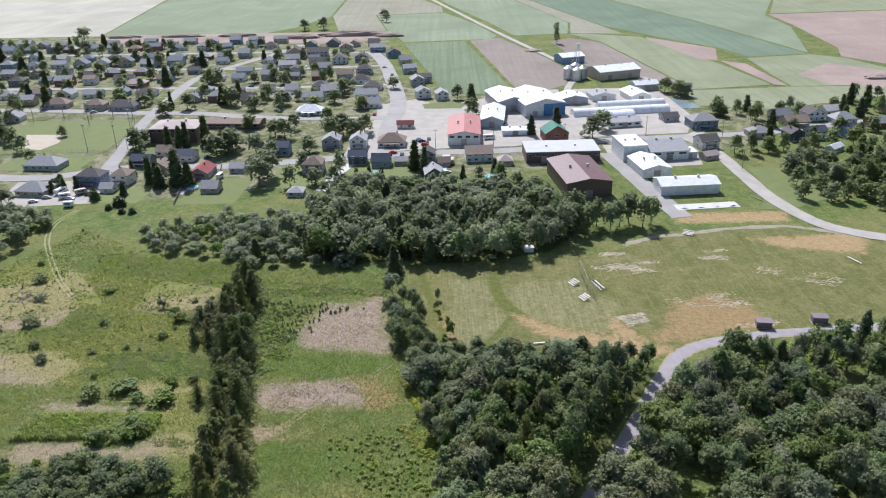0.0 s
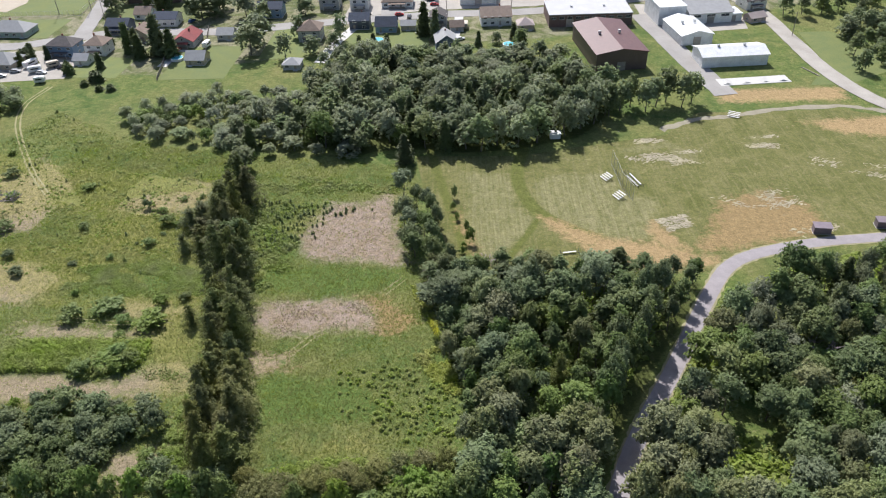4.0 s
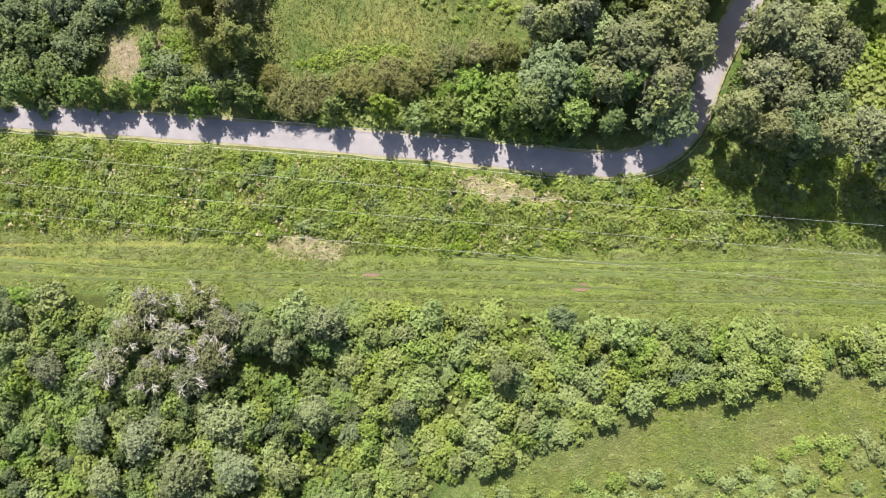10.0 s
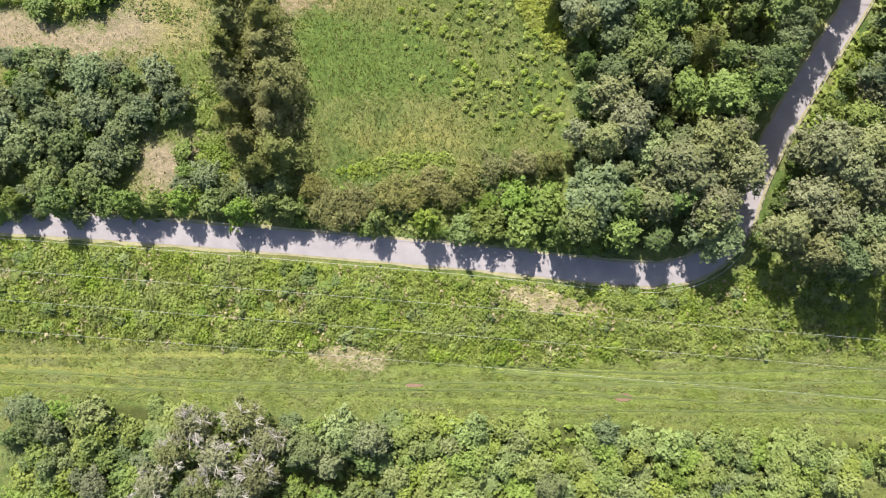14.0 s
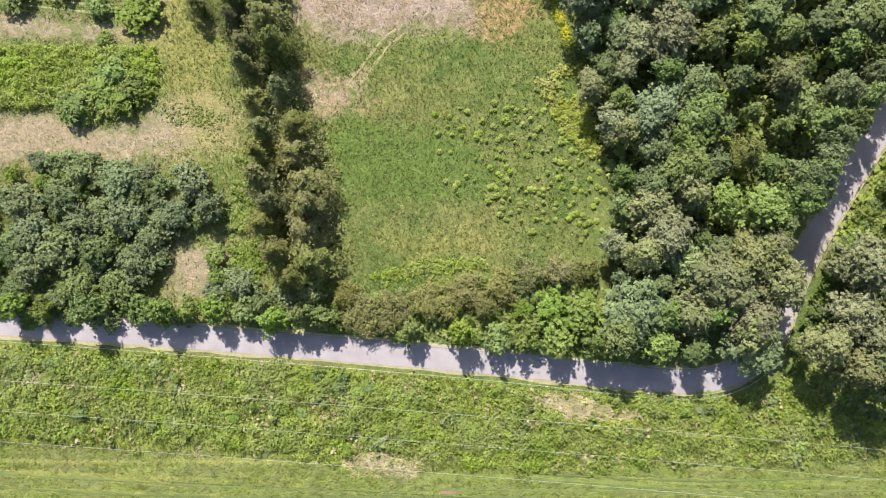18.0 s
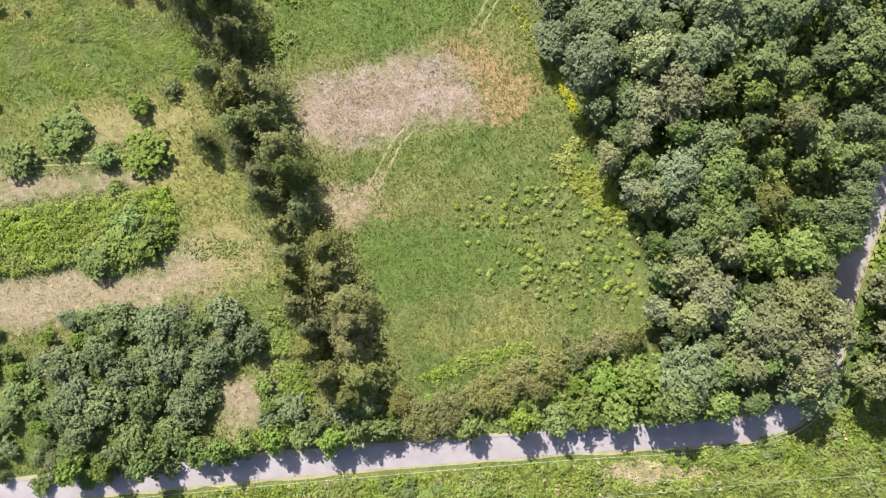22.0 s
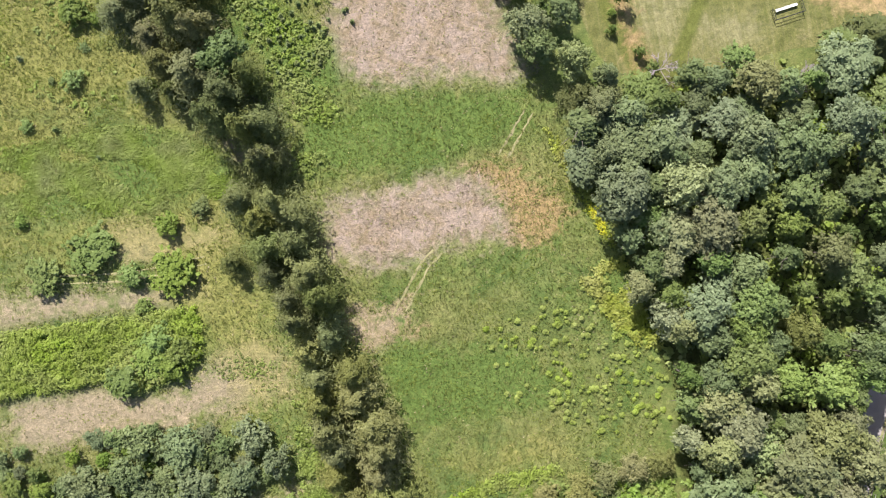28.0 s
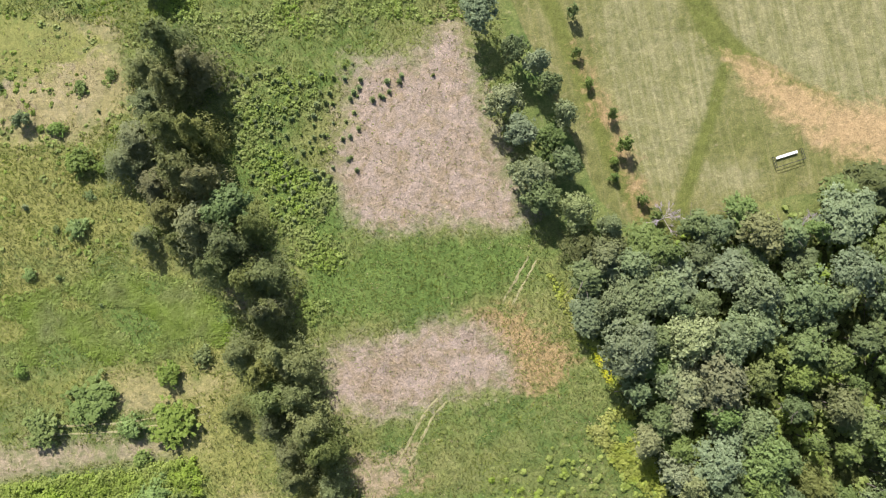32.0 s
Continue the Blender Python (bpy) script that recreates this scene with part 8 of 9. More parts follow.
street([(4, 1015), (46, 838), (86, 675), (118, 553), (131, 500), (112, 436), (102, 330), (104, 305)], 5, 0.15, "long straight farm road between the fields", GRAVEL)
street([(132, 500), (175, 470), (172, 440), (175, 340), (165, 318)], 6, 0.18, "farmyard road", GRAVEL)
street([(-23, 283), (-30, 262), (-34, 240)], 5, 0.06, "concrete driveway", CONCRETE)
street([(26, 294), (24, 268), (22, 258)], 4, 0.06, "concrete driveway", CONCRETE)
street([(-140, 282), (-150, 262), (-160, 236)], 6, 0.06, "gravel driveway with parked things", GRAVEL)
street([(-96, 279), (-98, 262), (-102, 240)], 4, 0.06, "grey driveway", CONCRETE)
sheet("gravel_lot", [(-30, 296), (-27, 330), (-18, 372), (-20, 405), (5, 420), (24, 400), (56, 420), (56, 440), (106, 440), (104, 318), (64, 306), (14, 304)], 0.07, GRAVEL, "wide pale gravel lot among the shops", "lot")
sheet("gravel_lot", [(104, 320), (165, 325), (172, 345), (172, 440), (110, 440)], 0.08, GRAVEL, "gravel yard round the greenhouses", "lot")
sheet("gravel_lot", [(112, 262), (156, 268), (160, 296), (112, 305)], 0.05, GRAVEL, "gravel yard beside the arena", "lot")
sheet("gravel_lot", [(-185, 226), (-140, 230), (-141, 262), (-190, 262)], 0.05, GRAVEL, "gravel yard crowded with vehicles", "lot")
LAWN = surface("clipped_lawn", (0.095, 0.135, 0.034), (0.18, 0.198, 0.064), 0.95, 3, 0.15, relief=0.03, vary=0.12)
sheet("ball_field_lawn", [(-226, 310), (-246, 362), (-241, 382), (-177, 382), (-166, 353), (-165, 312)], 0.08, LAWN, "clipped lawn of the ball field", "lawn")
sheet("infield", [(-229.8, 349.9), (-205.4, 348), (-201.2, 330.9), (-205.6, 317), (-216, 320.1)], 0.14, surface("infield_sand", (0.4, 0.34, 0.26), (0.52, 0.46, 0.37), 0.95, 4, 0.2, relief=0.02), "tan sand infield of the ball diamond", "infield")
sheet("lawn", [(10, 405), (26, 412), (40, 405), (36, 392), (12, 393)], 0.11, LAWN, "strip of lawn beside the gravel lot", "lawn")
for pts in ([(-150, 232), (-118, 229), (-116, 250), (-136, 254)], [(-100, 226), (-72, 226), (-70, 262), (-96, 262)], [(-62, 246), (-37, 246), (-37, 282), (-60, 284)], [(-28, 250), (12, 252), (12, 286), (-22, 286)], [(-215, 282), (-168, 278), (-166, 304), (-212, 306)], [(160, 206), (175, 206), (214, 228), (190, 262), (176, 262), (174, 225)], [(146, 302), (182, 320), (180, 350), (150, 340)], [(-160, 310), (-112, 292), (-100, 325), (-150, 324)]):
    sheet("lawn", pts, 0.045, LAWN, "back garden lawn behind the houses", "lawn")

# farm fields


def crop(name, a, b, turn, rows, contrast=0.5):
    m, t, nn, ll, bsdf = nodes_of(name)
    p = place_vec(t)
    mp = nn.new("ShaderNodeMapping")
    mp.inputs["Rotation"].default_value = (0, 0, radians(turn))
    mp.inputs["Scale"].default_value = (rows * 2.2, 0.004, 1)
    ll.new(p, mp.inputs["Vector"])
    lines = remap(t, noise_node(t, 1.0, 3, 0.7, mp.outputs[0]), 0.35, 0.65)
    broad, fine = noise_node(t, 0.012, 5, 0.6, p, 0.8), noise_node(t, 0.4, 5, 0.7, p)
    f = math_node(t, "ADD", math_node(t, "MULTIPLY", broad, 0.65), math_node(t, "MULTIPLY", fine, 0.35))
    c = mix(t, remap(t, f, 0.38, 0.62), lit(a, 0.78), lit(b, 0.92))
    c = mix(t, math_node(t, "MULTIPLY", lines, contrast), c, lit(a, 0.72))
    ll.new(c, bsdf.inputs["Base Color"])
    bsdf.inputs["Roughness"].default_value = 0.95
    bsdf.inputs["Specular IOR Level"].default_value = 0.2
    ll.new(bump(t, fine, 0.5, 0.3), bsdf.inputs["Normal"])
    return m


# field colours are paled and greyed, with distance haze mixed into them
PALE_CROP = crop("pale_grain", (0.46, 0.44, 0.36), (0.54, 0.52, 0.43), 20, 0.05, 0.3)
GREEN_CROP = crop("green_crop", (0.24, 0.29, 0.18), (0.29, 0.335, 0.225), 12, 0.09)
DEEP_CROP = crop("deep_green_crop", (0.16, 0.225, 0.145), (0.2, 0.26, 0.175), 35, 0.06)
POTATO = crop("row_crop", (0.17, 0.23, 0.13), (0.24, 0.29, 0.18), 8, 0.14, 0.7)
SOIL = crop("ploughed_soil", (0.28, 0.24, 0.2), (0.36, 0.31, 0.27), 8, 0.12, 0.5)
MIXED = crop("sprouting_soil", (0.3, 0.29, 0.21), (0.36, 0.35, 0.26), 10, 0.1)
HAY = crop("hay_field", (0.25, 0.28, 0.16), (0.32, 0.34, 0.22), 30, 0.08)
RED_SOIL = crop("reddish_soil", (0.35, 0.27, 0.23), (0.43, 0.34, 0.29), 30, 0.08, 0.3)
FIELDS = (
    ("grain_field", [(-1500, 745), (-342, 733), (-382, 1065), (-520, 1900), (-2600, 1900)], PALE_CROP, "pale grain field, paled further for haze"),
    ("crop_field", [(-340, 733), (-166, 724), (-140, 763), (-111, 845), (-114, 1015), (-240, 1900), (-515, 1900), (-378, 1065)], GREEN_CROP, "broad green crop field"),
    ("ploughed_field", [(-110, 1014), (-108, 846), (-85, 720), (-36, 726), (-57, 848), (24, 862), (22, 915), (-3, 994), (-140, 1900), (-236, 1900)], MIXED, "brownish sprouting field"),
    ("crop_field", [(-55, 846), (26, 856), (60, 760), (78, 680), (71, 660), (-14, 654), (-34, 726)], GREEN_CROP, "green field beside the farm road"),
    ("row_crop_field", [(-13, 645), (45, 652), (72, 452), (56, 430), (26, 437)], POTATO, "green row crop behind the houses"),
    ("ploughed_field", [(50, 653), (80, 665), (113, 556), (124, 505), (114, 455), (96, 436), (77, 443)], SOIL, "brown field with sprouting rows"),
    ("crop_field", [(20, 992), (34, 926), (77, 760), (95, 678), (149, 683), (160, 757), (119, 971), (40, 1900), (-130, 1900)], GREEN_CROP, "green field along the farm road"),
    ("ploughed_field", [(121, 969), (162, 752), (152, 684), (203, 674), (138, 967), (70, 1900), (44, 1900)], MIXED, "narrow brown field strip"),
    ("crop_field", [(140, 966), (193, 728), (228, 656), (268, 587), (278, 544), (332, 552), (297, 737), (240, 948), (150, 1900), (74, 1900)], DEEP_CROP, "deep green crop field"),
    ("crop_field", [(244, 947), (299, 738), (334, 556), (377, 695), (382, 777), (441, 910), (700, 1900), (154, 1900)], GREEN_CROP, "light green field beyond the crops"),
    ("hay_field", [(150, 682), (170, 676), (215, 654), (247, 514), (258, 441), (198, 431), (196, 466), (173, 629)], HAY, "yellow-green hay strip"),
    ("ploughed_field", [(126, 640), (148, 656), (171, 629), (194, 466), (206, 436), (176, 446), (163, 490), (140, 520)], SOIL, "brown field strip behind the farm"),
    ("ploughed_field", [(219, 652), (265, 585), (250, 533), (236, 538), (218, 636)], RED_SOIL, "bare reddish patch in the crops"),
    ("ploughed_field", [(251, 530), (267, 517), (268, 437), (260, 441)], RED_SOIL, "thin bare strip between fields"),
    ("ploughed_field", [(388, 783), (383, 700), (368, 575), (353, 537), (373, 502), (420, 465), (591, 732), (1400, 900), (1400, 1100), (525, 793)], RED_SOIL, "mauve-brown ploughed field"),
    ("crop_field", [(443, 908), (392, 788), (528, 800), (1400, 1110), (1400, 1900), (705, 1900)], HAY, "far green field"),
    ("hay_field", [(193, 428), (268, 433), (332, 430), (330, 405), (270, 385), (225, 372), (189, 388)], HAY, "striped hay meadow beyond the pond"),
    ("hay_field", [(276, 538), (332, 548), (353, 531), (365, 489), (420, 455), (335, 433), (270, 434), (271, 476)], HAY, "rough grass round a dirt yard"),
)
for k, (name, pts, material, label) in enumerate(FIELDS):
    sheet(name, pts, 0.03 + 0.004 * k, material, label, "field")
sheet("bare_ground", [(288, 470), (330, 512), (356, 480), (400, 450), (345, 420), (300, 436)], 0.12, RED_SOIL, "bare dirt yard on the far side", "bare ground")
sheet("pond", [(162, 404), (175, 413), (186, 396), (189, 380), (178, 379), (170, 395)], 0.13, WATER, "small still pond beside the greenhouses", "pond")
sheet("building_site", [(-330, 735), (-31, 722), (-27, 700), (-60, 655), (-140, 660), (-330, 690)], 0.09, RED_SOIL, "bare ground of a new building site", "building site")
for k, (x, y, a, b, h) in enumerate(((-70, 700, 34, 7, 5), (-120, 690, 20, 6, 4), (-190, 712, 22, 5, 3), (-250, 716, 24, 5, 3), (-310, 718, 18, 5, 3), (-30, 690, 16, 5, 3), (345, 455, 16, 8, 3), (105, 590, 8, 5, 2))):
    bm = bmesh.new()
    bmesh.ops.create_icosphere(bm, subdivisions=3, radius=1)
    for v in bm.verts:
        q = v.co * (1 + 0.3 * noise.noise(v.co * 2.2 + Vector((k, 0, 0))))
        v.co = Vector((q.x * a, q.y * b, max(-0.1, q.z * h)))
    ob = part("soil_heap", bm, RED_SOIL)
    ob.location = (x, y, 0)
    tagged(ob, "long heap of excavated brown soil", "soil heap", "soil heaps", kind="structure")

# ordinary houses in rows behind the main street
WALLS = (BEIGE, WHITE_SIDING, GREY_SIDING, BLUE_SIDING, WHITE_SIDING, WHITE_SIDING, SLATE_SIDING, BRICK_WALL)
ROOFS = (GREY_ROOF, DARK_ROOF, GREY_ROOF, SLATE_ROOF, GREY_ROOF, SLATE_ROOF, BROWN_ROOF)
TONES = {id(BEIGE): "beige", id(WHITE_SIDING): "white", id(GREY_SIDING): "grey", id(BLUE_SIDING): "blue", id(BRICK_WALL): "brick", id(SLATE_SIDING): "slate-grey"}
ROOF_TONES = {id(GREY_ROOF): "grey", id(DARK_ROOF): "dark", id(BROWN_ROOF): "brown", id(SLATE_ROOF): "slate-blue"}
row_rnd = random.Random(17)


def street_gap(x, y):
    p, q = np.array([x]), np.array([y])
    return min(float(edge_distance(p, q, line[::3] + line[-1:], False)[0]) - w / 2 for line, w in STREETS)


for y0, x0, x1 in ((425, -430, -28), (452, -430, -34), (495, -430, -34), (522, -430, -40), (563, -440, -44), (592, -440, -60), (640, -450, -60), (668, -450, -150), (386, -400, -255), (340, -330, -262), (315, -320, -240)):
    x = x0
    while x < x1:
        x += row_rnd.uniform(17, 24)
        y = y0 + row_rnd.uniform(-4, 4)
        if street_gap(x, y) < 8 or any((x - b[0]) ** 2 + (y - b[1]) ** 2 < (b[2] + 8) ** 2 for b in BUILT):
            continue
        wall, roof = row_rnd.choice(WALLS), row_rnd.choice(ROOFS)
        kind = row_rnd.choice(("gable", "hip", "gablefront", "gable"))
        house(x, y, row_rnd.uniform(-4, 4), row_rnd.uniform(9, 14), row_rnd.uniform(8, 10.5), row_rnd.choice((3.2, 3.4, 4.6)), kind, wall, roof, "house", TONES[id(wall)] + " house with a " + ROOF_TONES[id(roof)] + " roof on a side street", False)
for x, y in ((205, 305), (228, 318), (250, 300), (275, 330), (300, 318), (228, 352), (262, 360), (300, 362), (330, 340)):
    if all((x - b[0]) ** 2 + (y - b[1]) ** 2 > (b[2] + 7) ** 2 for b in BUILT):
        house(x, y, 10, 11, 9, 3.4, "gable", row_rnd.choice(WALLS), row_rnd.choice(ROOFS), "house", "house among the trees at the edge of town", False)

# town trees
for kind, new_kind, mat_, leaves in (("maple_tree", "street_maple", LEAF_BELT_HAZED, 2600), ("ash_tree", "garden_ash", LEAF_GARDEN_HAZED, 2600)):
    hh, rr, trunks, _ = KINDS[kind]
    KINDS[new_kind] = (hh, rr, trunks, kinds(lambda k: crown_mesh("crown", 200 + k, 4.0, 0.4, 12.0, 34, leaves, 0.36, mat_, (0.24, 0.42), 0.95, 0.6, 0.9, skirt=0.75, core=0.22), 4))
KINDS["garden_spruce"] = (12, 3.0, KINDS["spruce_tree"][2], kinds(lambda k: needle_mesh("crown", 220 + k, 3.0, 12, 11, 800, 0.65, LEAF_SPRUCE, 0.45, 0.3), 2))
LABELS["street_maple"] = ("dark green rounded tree between the houses", "tree")
LABELS["garden_ash"] = ("grey-green garden tree between the houses", "tree")
LABELS["garden_spruce"] = ("dark pointed spruce in a garden", "tree")


def town_tree(x, y, r=None, h=None, kind=None):
    k = kind or plant_rng.choice(("street_maple", "garden_ash", "street_maple", "garden_ash", "garden_ash", "garden_spruce"))
    r = 0.76 * (r or plant_rng.uniform(3.4, 7.0))
    plant(k, x, y, r * (0.75 if k == "garden_spruce" else 1), max(h or plant_rng.uniform(8, 13), r * (2.9 if k == "garden_spruce" else 2.1)), "trees of the town")


TOWN_TREES = [[(-450, 395), (-200, 400), (-60, 390), (-20, 470), (-50, 600), (-140, 650), (-450, 680)], [(-330, 285), (-255, 280), (-255, 395), (-330, 400)]]
for n, poly in enumerate(TOWN_TREES):
    for x, y in scatter(poly, 9.2, 61 + n, [(b[0], b[1], b[2] * 1.05) for b in BUILT], 12000, most=260):
        if street_gap(x, y) > 4 and plant_rng.random() < 0.85:
            town_tree(x, y)
EASTTOWN = [(172, 262), (192, 240), (230, 215), (330, 260), (350, 390), (300, 395), (250, 372), (215, 380), (190, 372), (200, 330), (180, 300)]
for x, y in scatter(EASTTOWN, 8.2, 64, [(b[0], b[1], b[2] * 1.1) for b in BUILT], 8000, most=120):
    if street_gap(x, y) > 3.5 and not (172 < x < 192 and 225 < y < 262):
        town_tree(x, y, plant_rng.uniform(3.6, 5.4))
for x, y, r, h, k in ((-107, 254, 6.5, 17, "garden_spruce"), (-100, 250, 5, 12, "garden_spruce"), (-114, 250, 4.6, 11, "garden_spruce"), (-64, 262, 8, 17, "street_maple"), (-78, 300, 8, 14, "street_maple"), (-95, 305, 8, 14, "street_maple"), (-48, 272, 5, 11, "garden_ash"), (-150, 315, 7, 13, "street_maple"), (-112, 322, 5.5, 16, "garden_spruce"), (-122, 318, 4.5, 14, "garden_spruce"), (-68, 330, 8, 12, "garden_ash"), (-40, 330, 9, 13, "street_maple"), (-22, 338, 8, 12, "garden_ash"), (10, 270, 5, 14, "garden_spruce"), (-18, 252, 3, 7, "garden_spruce"), (-12, 254, 3, 7, "garden_spruce"), (-6, 252, 3, 8, "garden_spruce"), (-30, 256, 4, 8, "street_maple"), (-38, 250, 5, 9, "street_maple"), (34, 255, 2.6, 7, "garden_spruce"), (50, 262, 3, 7, "garden_spruce"), (42, 258, 3.2, 6, "street_maple"), (43, 405, 6, 13, "garden_spruce"), (34, 418, 5, 11, "street_maple"), (118, 335, 7, 13, "garden_ash"), (92, 345, 5, 11, "garden_spruce"), (-128, 240, 3, 6, "garden_spruce"), (-134, 268, 3, 8, "garden_spruce"), (-165, 246, 2.4, 6, "garden_spruce"), (-160, 248, 2.4, 6, "garden_spruce"), (-156, 252, 2.4, 6, "garden_spruce"), (-200, 296, 4, 8, "garden_ash"), (-228, 330, 6, 11, "street_maple"), (-238, 338, 7, 12, "street_maple"), (-205, 345, 4, 7, "garden_ash"), (178, 425, 7, 12, "street_maple"), (186, 420, 6, 10, "garden_ash"), (130, 628, 4, 22, "garden_ash"), (-105, 745, 9, 12, "street_maple"), (-125, 742, 8, 10, "garden_ash"), (-40, 790, 7, 9, "street_maple"), (-45, 830, 7, 9, "garden_ash"), (-345, 700, 10, 14, "street_maple"), (52, 250, 5, 10, "garden_ash")):
    town_tree(x, y, r, h, k)
for x, y in scatter([(180, 222), (214, 196), (250, 210), (245, 262), (198, 264)], 6.4, 66, (), 1500, most=40):
    town_tree(x, y, plant_rng.uniform(4, 5.6), plant_rng.uniform(8, 11), plant_rng.choice(("garden_ash", "street_maple")))
for x, y, r, h, k in MIDTOWN:
    town_tree(x, y, r, h, k)
# the row of trees beside the community hall
for k in range(11):
    town = (65 + 4.6 * k, 181 + 0.9 * k + (k % 3) * 3)
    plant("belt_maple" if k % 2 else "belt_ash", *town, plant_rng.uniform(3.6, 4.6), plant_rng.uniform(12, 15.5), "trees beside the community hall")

# poles of the ball field, street poles
for k, (x, y, h) in enumerate(((-176, 312, 16), (-162, 318, 14), (-167, 353, 14), (-199, 368, 15), (-240, 380, 14), (-222, 384, 12), (-205, 385, 12), (-190, 384, 12), (-177, 383, 12), (-245, 362, 14))):
    e = tagged(new("floodlight_pole"), "tall slim floodlight pole at the ball field", "pole", "ball field poles")
    e.location = (x, y, 0)
    bm = bmesh.new()
    tube(bm, (0, 0, -0.3), (0, 0, h), 0.2, 0.12, 7)
    part("shaft", bm, TIMBER, e)
    bm = bmesh.new()
    box(bm, -0.9, -0.08, h - 0.9, 0.9, 0.08, h - 0.4)
    part("lamp_bar", bm, STEEL, e)
ballfence = tagged(new("ball_field_fence"), "chain-link fence round the ball field", "fence")
for p, q in (((-226, 309), (-164, 309)), ((-164, 309), (-165, 353)), ((-165, 353), (-176, 384)), ((-176, 384), (-242, 384))):
    fence_panel(ballfence, p, q, 2.6, 1.2)
for x, y in ((-148, 300), (-120, 292), (-70, 286), (-30, 296), (20, 305), (52, 306), (92, 312), (140, 322), (180, 312), (172, 258)):
    e = tagged(new("utility_pole"), "wooden street utility pole with a crossarm", "pole", "street poles")
    e.location = (x, y, 0)
    bm = bmesh.new()
    tube(bm, (0, 0, -0.4), (0, 0, 11), 0.17, 0.12, 7)
    part("shaft", bm, TIMBER, e)
    bm = bmesh.new()
    box(bm, -1.2, -0.06, 10, 1.2, 0.06, 10.15)
    part("crossarm", bm, TIMBER, e)

# parked vehicles
CAR_PAINT = [surface("car_paint_" + n, lit(c, 0.9), lit(c, 1.05), 0.25, 3, 0.5, metal=0.2, relief=0, vary=0.05) for n, c in (("white", (0.75, 0.75, 0.74)), ("silver", (0.45, 0.46, 0.47)), ("black", (0.03, 0.03, 0.035)), ("red", (0.35, 0.03, 0.03)), ("blue", (0.05, 0.1, 0.25)), ("grey", (0.15, 0.155, 0.16)))]
CAR_WORDS = ("white", "silver", "black", "red", "blue", "grey")
TYRE = surface("tyre_rubber", (0.02, 0.02, 0.02), (0.04, 0.04, 0.04), 0.9, 8, 1, relief=0)


def car_parts():
    def loft(profile, wide, narrow, name):
        bm = bmesh.new()
        a = [bm.verts.new((x, -(wide if z < 0.75 else narrow) / 2, z)) for x, z in profile]
        b = [bm.verts.new((x, (wide if z < 0.75 else narrow) / 2, z)) for x, z in profile]
        n = len(profile)
        for k in range(n):
            bm.faces.new((a[k], a[(k + 1) % n], b[(k + 1) % n], b[k]))
        bm.faces.new(a[::-1])
        bm.faces.new(b)
        bmesh.ops.recalc_face_normals(bm, faces=bm.faces)
        me = bpy.data.meshes.new(name)
        bm.to_mesh(me)
        bm.free()
        return me

    body = loft([(-2.2, 0.3), (2.2, 0.3), (2.25, 0.7), (1.2, 0.86), (0.5, 1.42), (-1.2, 1.46), (-2.0, 0.95), (-2.25, 0.8)], 1.8, 1.56, "body")
    cab = loft([(1.12, 0.88), (0.5, 1.38), (-1.15, 1.42), (-1.9, 0.95)], 1.84, 1.62, "windows")
    bm = bmesh.new()
    tube(bm, (0, -0.11, 0), (0, 0.11, 0), 0.33, 0.33, 12)
    wheel = bpy.data.meshes.new("wheel")
    bm.to_mesh(wheel)
    bm.free()
    cab.materials.append(PANE)
    wheel.materials.append(TYRE)
    return body, cab, wheel


CAR_BODY, CAR_GLASS, CAR_WHEEL = car_parts()
CAR_BODIES = []
for m in CAR_PAINT:
    b = CAR_BODY.copy()
    b.materials.append(m)
    CAR_BODIES.append(b)


def car(x, y, turn, colour, z=0.12, size=1.0):
    e = tagged(new("car"), CAR_WORDS[colour] + " car parked on the gravel", "car", "parked cars")
    e.matrix_basis = pose(x, y, z, 0, 0, turn) @ Matrix.Scale(size, 4)
    shared("body", CAR_BODIES[colour], e)
    shared("window_band", CAR_GLASS, e)
    for sx in (-1.35, 1.35):
        for sy in (-0.82, 0.82):
            shared("wheel", CAR_WHEEL, e, pose(sx, sy, 0.33))


SURFACES = [(line, w / 2, z) for (line, w), z in zip(STREETS, (0.10, 0.13, 0.16, 0.19, 0.11, 0.14, 0.17, 0.2, 0.12, 0.15, 0.18, 0.06, 0.06, 0.06, 0.06))]
LOTS = [([(-30, 296), (-27, 330), (-18, 372), (-20, 405), (5, 420), (24, 400), (56, 420), (56, 440), (106, 440), (104, 318), (64, 306), (14, 304)], 0.07), ([(-185, 226), (-140, 230), (-141, 262), (-190, 262)], 0.05)]


def under(x, y):
    """The height of the paving at a place."""
    p, q = np.array([x]), np.array([y])
    z = [0.0] + [v for line, half, v in SURFACES if edge_distance(p, q, line, False)[0] < half] + [v for poly, v in LOTS if inside(p, q, poly)[0]]
    return max(z)


car_rnd = random.Random(9)
for x, y in ((12, 318), (15, 315), (14, 311), (10, 321), (16, 322), (-3, 297), (61, 335), (61, 350), (61.5, 346), (26, 263), (8, 272), (-150, 245), (-146, 242), (-152, 236), (-157, 240), (-164, 238), (-168, 233), (-104, 296), (-84, 394), (-72, 295), (-98, 250), (-100, 258), (-20, 380), (44, 300), (70, 304), (-62, 379), (-63, 386), (2, 294), (176, 330), (182, 328), (-210, 401), (-90, 540), (-120, 470), (-16, 500), (-24, 530), (-250, 413)):
    car(x, y, car_rnd.choice((0, 90, 180, 15, 80)) + car_rnd.uniform(-8, 8), car_rnd.randrange(6), under(x, y))
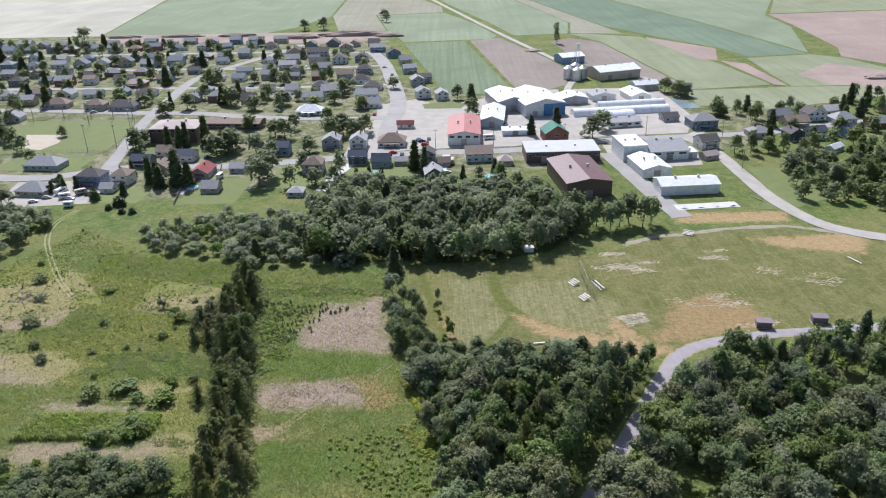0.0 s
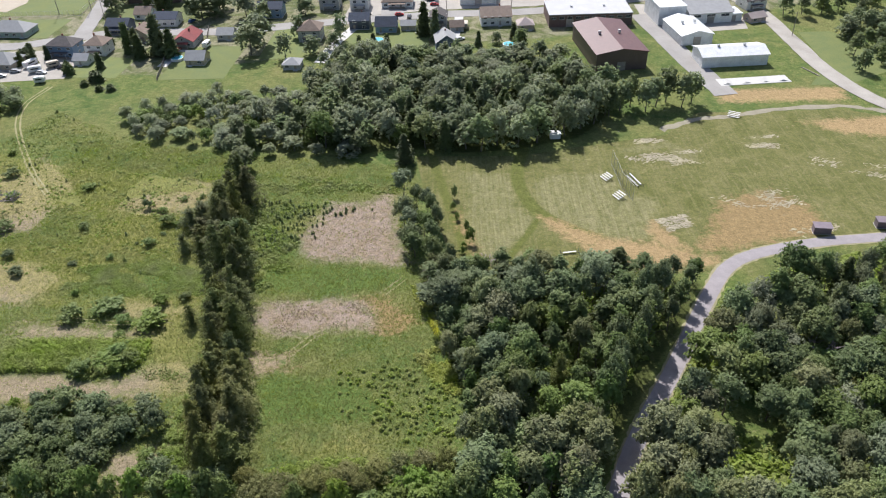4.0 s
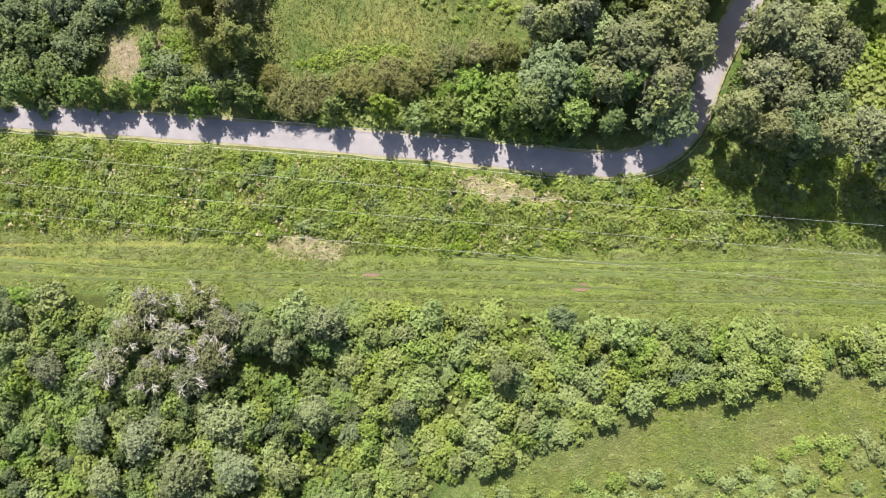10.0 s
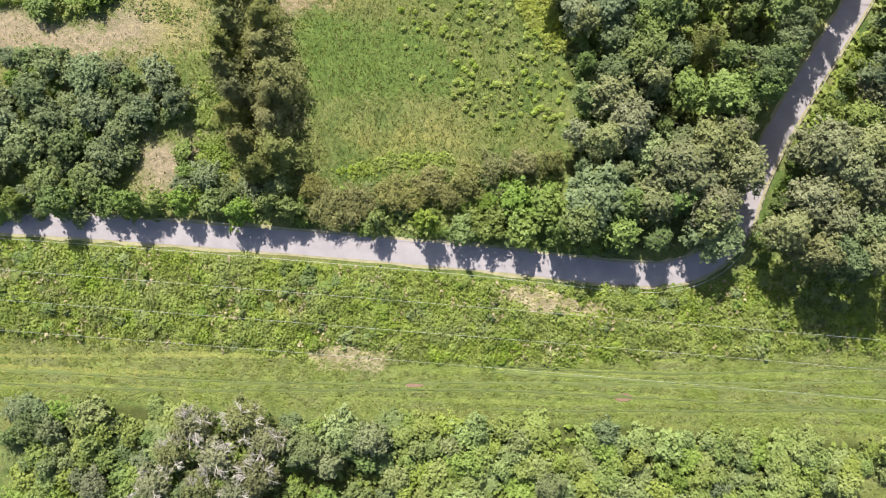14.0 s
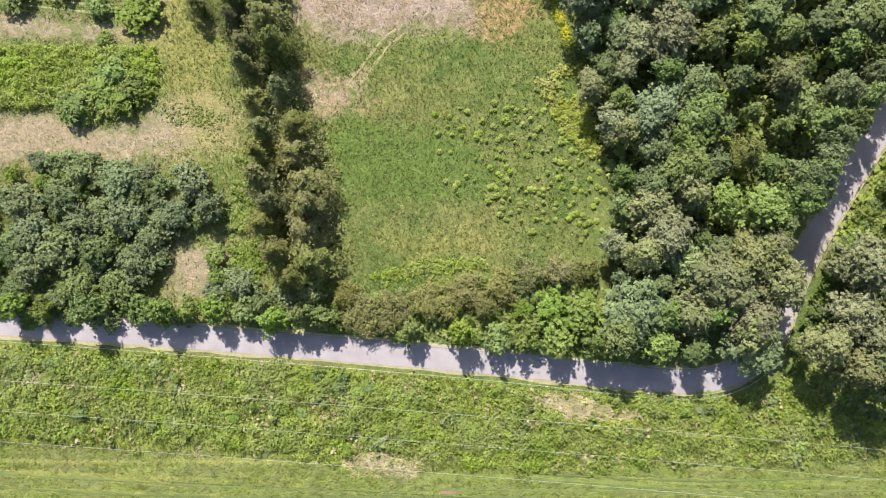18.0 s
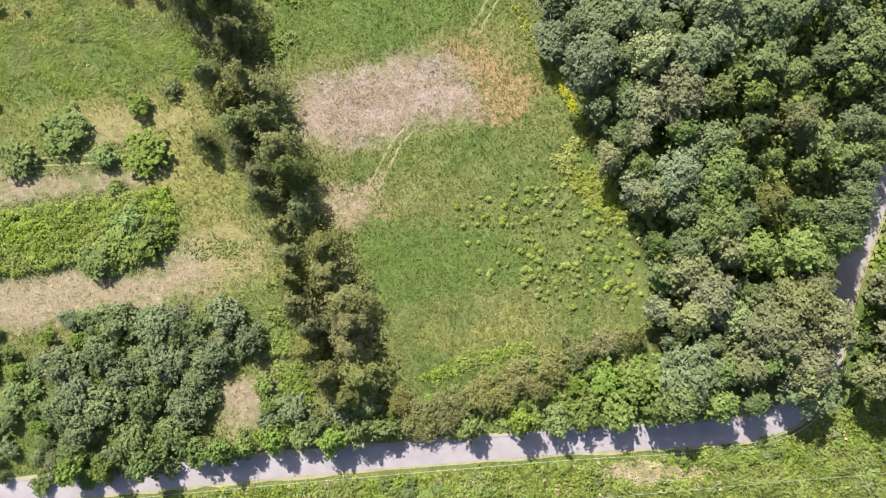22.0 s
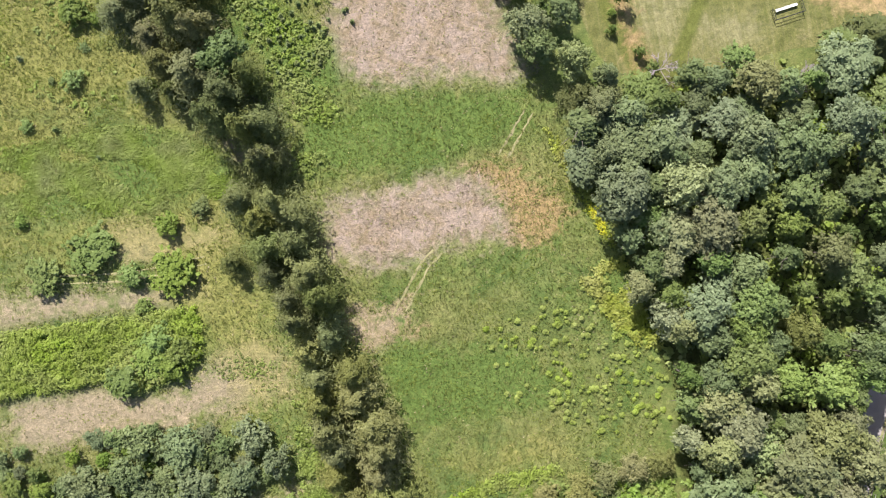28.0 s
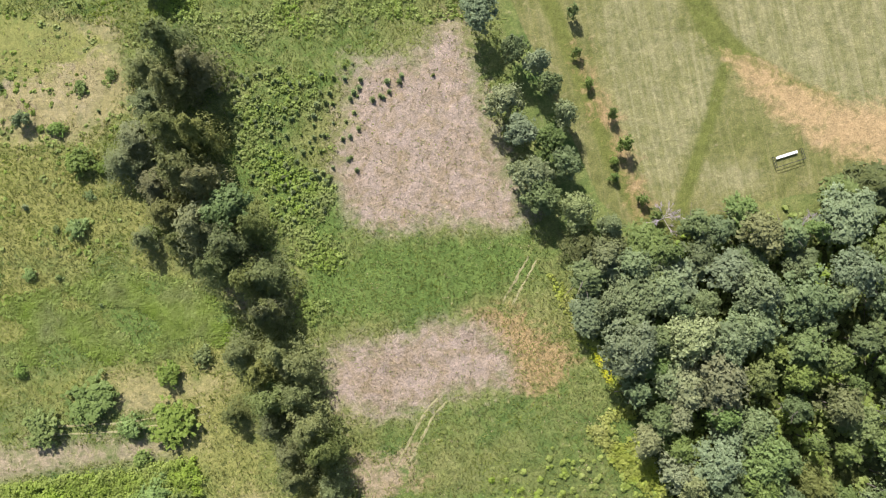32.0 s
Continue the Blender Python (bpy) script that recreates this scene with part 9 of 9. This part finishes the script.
for x, y in ((-11, 263), (47.3, 254), (-97.3, 247.5)):
    e = tagged(new("garden_pool"), "round above-ground garden pool with blue water", "pool", "garden pools")
    e.location = (x, y, 0)
    bm = bmesh.new()
    bmesh.ops.create_cone(bm, cap_ends=True, segments=28, radius1=2.7, radius2=2.7, depth=1.15, matrix=Matrix.Translation((0, 0, 0.575)))
    part("wall", bm, WHITE_PAINT, e)
    bm = bmesh.new()
    bmesh.ops.create_cone(bm, cap_ends=True, segments=28, radius1=2.5, radius2=2.5, depth=0.05, matrix=Matrix.Translation((0, 0, 1.15)))
    part("water", bm, POOL_WATER, e)

# trailers, hedges and fences of the back gardens
def camper(x, y, turn, length, colour):
    """A parked trailer: rounded body on two wheels, a window band, a roof hatch and a drawbar."""
    e = tagged(new("camper_trailer"), colour + " camper trailer parked behind the houses", "trailer", "parked trailers")
    e.matrix_basis = pose(x, y, under(x, y), 0, 0, turn)
    bm = bmesh.new()
    box(bm, -length / 2, -1.15, 0.5, length / 2, 1.15, 2.75)
    bmesh.ops.bevel(bm, geom=bm.edges[:], offset=0.22, segments=2, affect="EDGES")
    part("body", bm, WHITE_PAINT if colour == "white" else BEIGE, e)
    for s in (-1, 1):
        bm = bmesh.new()
        box(bm, -length * 0.3, s * 1.16 - 0.03, 1.55, length * 0.3, s * 1.16 + 0.03, 2.2)
        part("window_band", bm, PANE, e)
        shared("wheel", CAR_WHEEL, e, pose(0.2, s * 1.0, 0.33))
    bm = bmesh.new()
    box(bm, -0.35, -0.35, 2.72, 0.35, 0.35, 2.9)
    part("roof_hatch", bm, STEEL, e)
    bm = bmesh.new()
    tube(bm, (length / 2 - 0.1, 0, 0.55), (length / 2 + 1.2, 0, 0.5), 0.06, 0.05, 6)
    part("drawbar", bm, DARK_METAL, e)


for x, y, turn, length, colour in ((-160.3, 244.4, 70, 6.5, "white"), (-155.2, 237.6, 20, 5.2, "white"), (-149.8, 242.7, 35, 5.0, "beige"), (-148.2, 226.3, 5, 4.2, "white"), (-139.1, 247.7, 80, 4.6, "white"), (50.4, 320.7, 10, 6.5, "white"), (28.7, 278.3, 85, 5.5, "beige"), (-88, 262, 80, 5.0, "white")):
    camper(x, y, turn, length, colour)
KINDS["garden_cedar"] = (4, 1.4, (), kinds(lambda k: needle_mesh("garden_cedar", 320 + k, 1.4, 4.0, 8, 420, 0.3, LEAF_SPRUCE, 0.2, 0.2, blunt=0.45), 3))
LABELS["garden_cedar"] = ("dense dark green garden cedar", "shrub")
for x, y, r, h in ((-166.3, 244.8, 1.8, 4.6), (-167, 249, 1.7, 4.4), (-167.4, 253.3, 1.7, 4.8), (-167.6, 257, 1.6, 4.4), (-167.6, 260.4, 1.7, 4.6), (-163, 250, 1.6, 4), (-140.5, 236, 2.2, 5.5), (-139, 234.2, 2.0, 5), (-125.8, 227, 2.4, 5), (-123.8, 226, 2.3, 4.8), (-120.1, 217, 1.6, 2.6), (-115.5, 216.8, 1.9, 3), (-128, 222, 1.6, 3)):
    plant("garden_cedar", x, y, r, h, "cedars behind the houses")
for k in range(16):
    plant("garden_cedar", 237 + 4.4 * k, 283 - 1.6 * k, plant_rng.uniform(1.7, 2.2), plant_rng.uniform(3.8, 5), "cedar hedge beside the lawn")
for a, b in (((-99.3, 225.1), (-106.7, 274)), ((-86, 251.4), (-93.3, 286.3))):
    fence = tagged(new("garden_fence"), "pale grey board fence between back gardens", "fence", "garden fences")
    a, b = Vector((*a, 0)), Vector((*b, 0))
    n = round((b - a).length / 2.4)
    turn = math.degrees(math.atan2(b.y - a.y, b.x - a.x))
    for k in range(n):
        q = a.lerp(b, (k + 0.5) / n)
        bm = bmesh.new()
        box(bm, -1.12, -0.04, 0.05, 1.12, 0.04, 1.6, pose(q.x, q.y, 0, 0, 0, turn))
        part("panel", bm, TIMBER, fence)
        q = a.lerp(b, k / n)
        bm = bmesh.new()
        box(bm, -0.07, -0.07, -0.1, 0.07, 0.07, 1.75, pose(q.x, q.y, 0, 0, 0, turn))
        part("post", bm, TIMBER, fence)
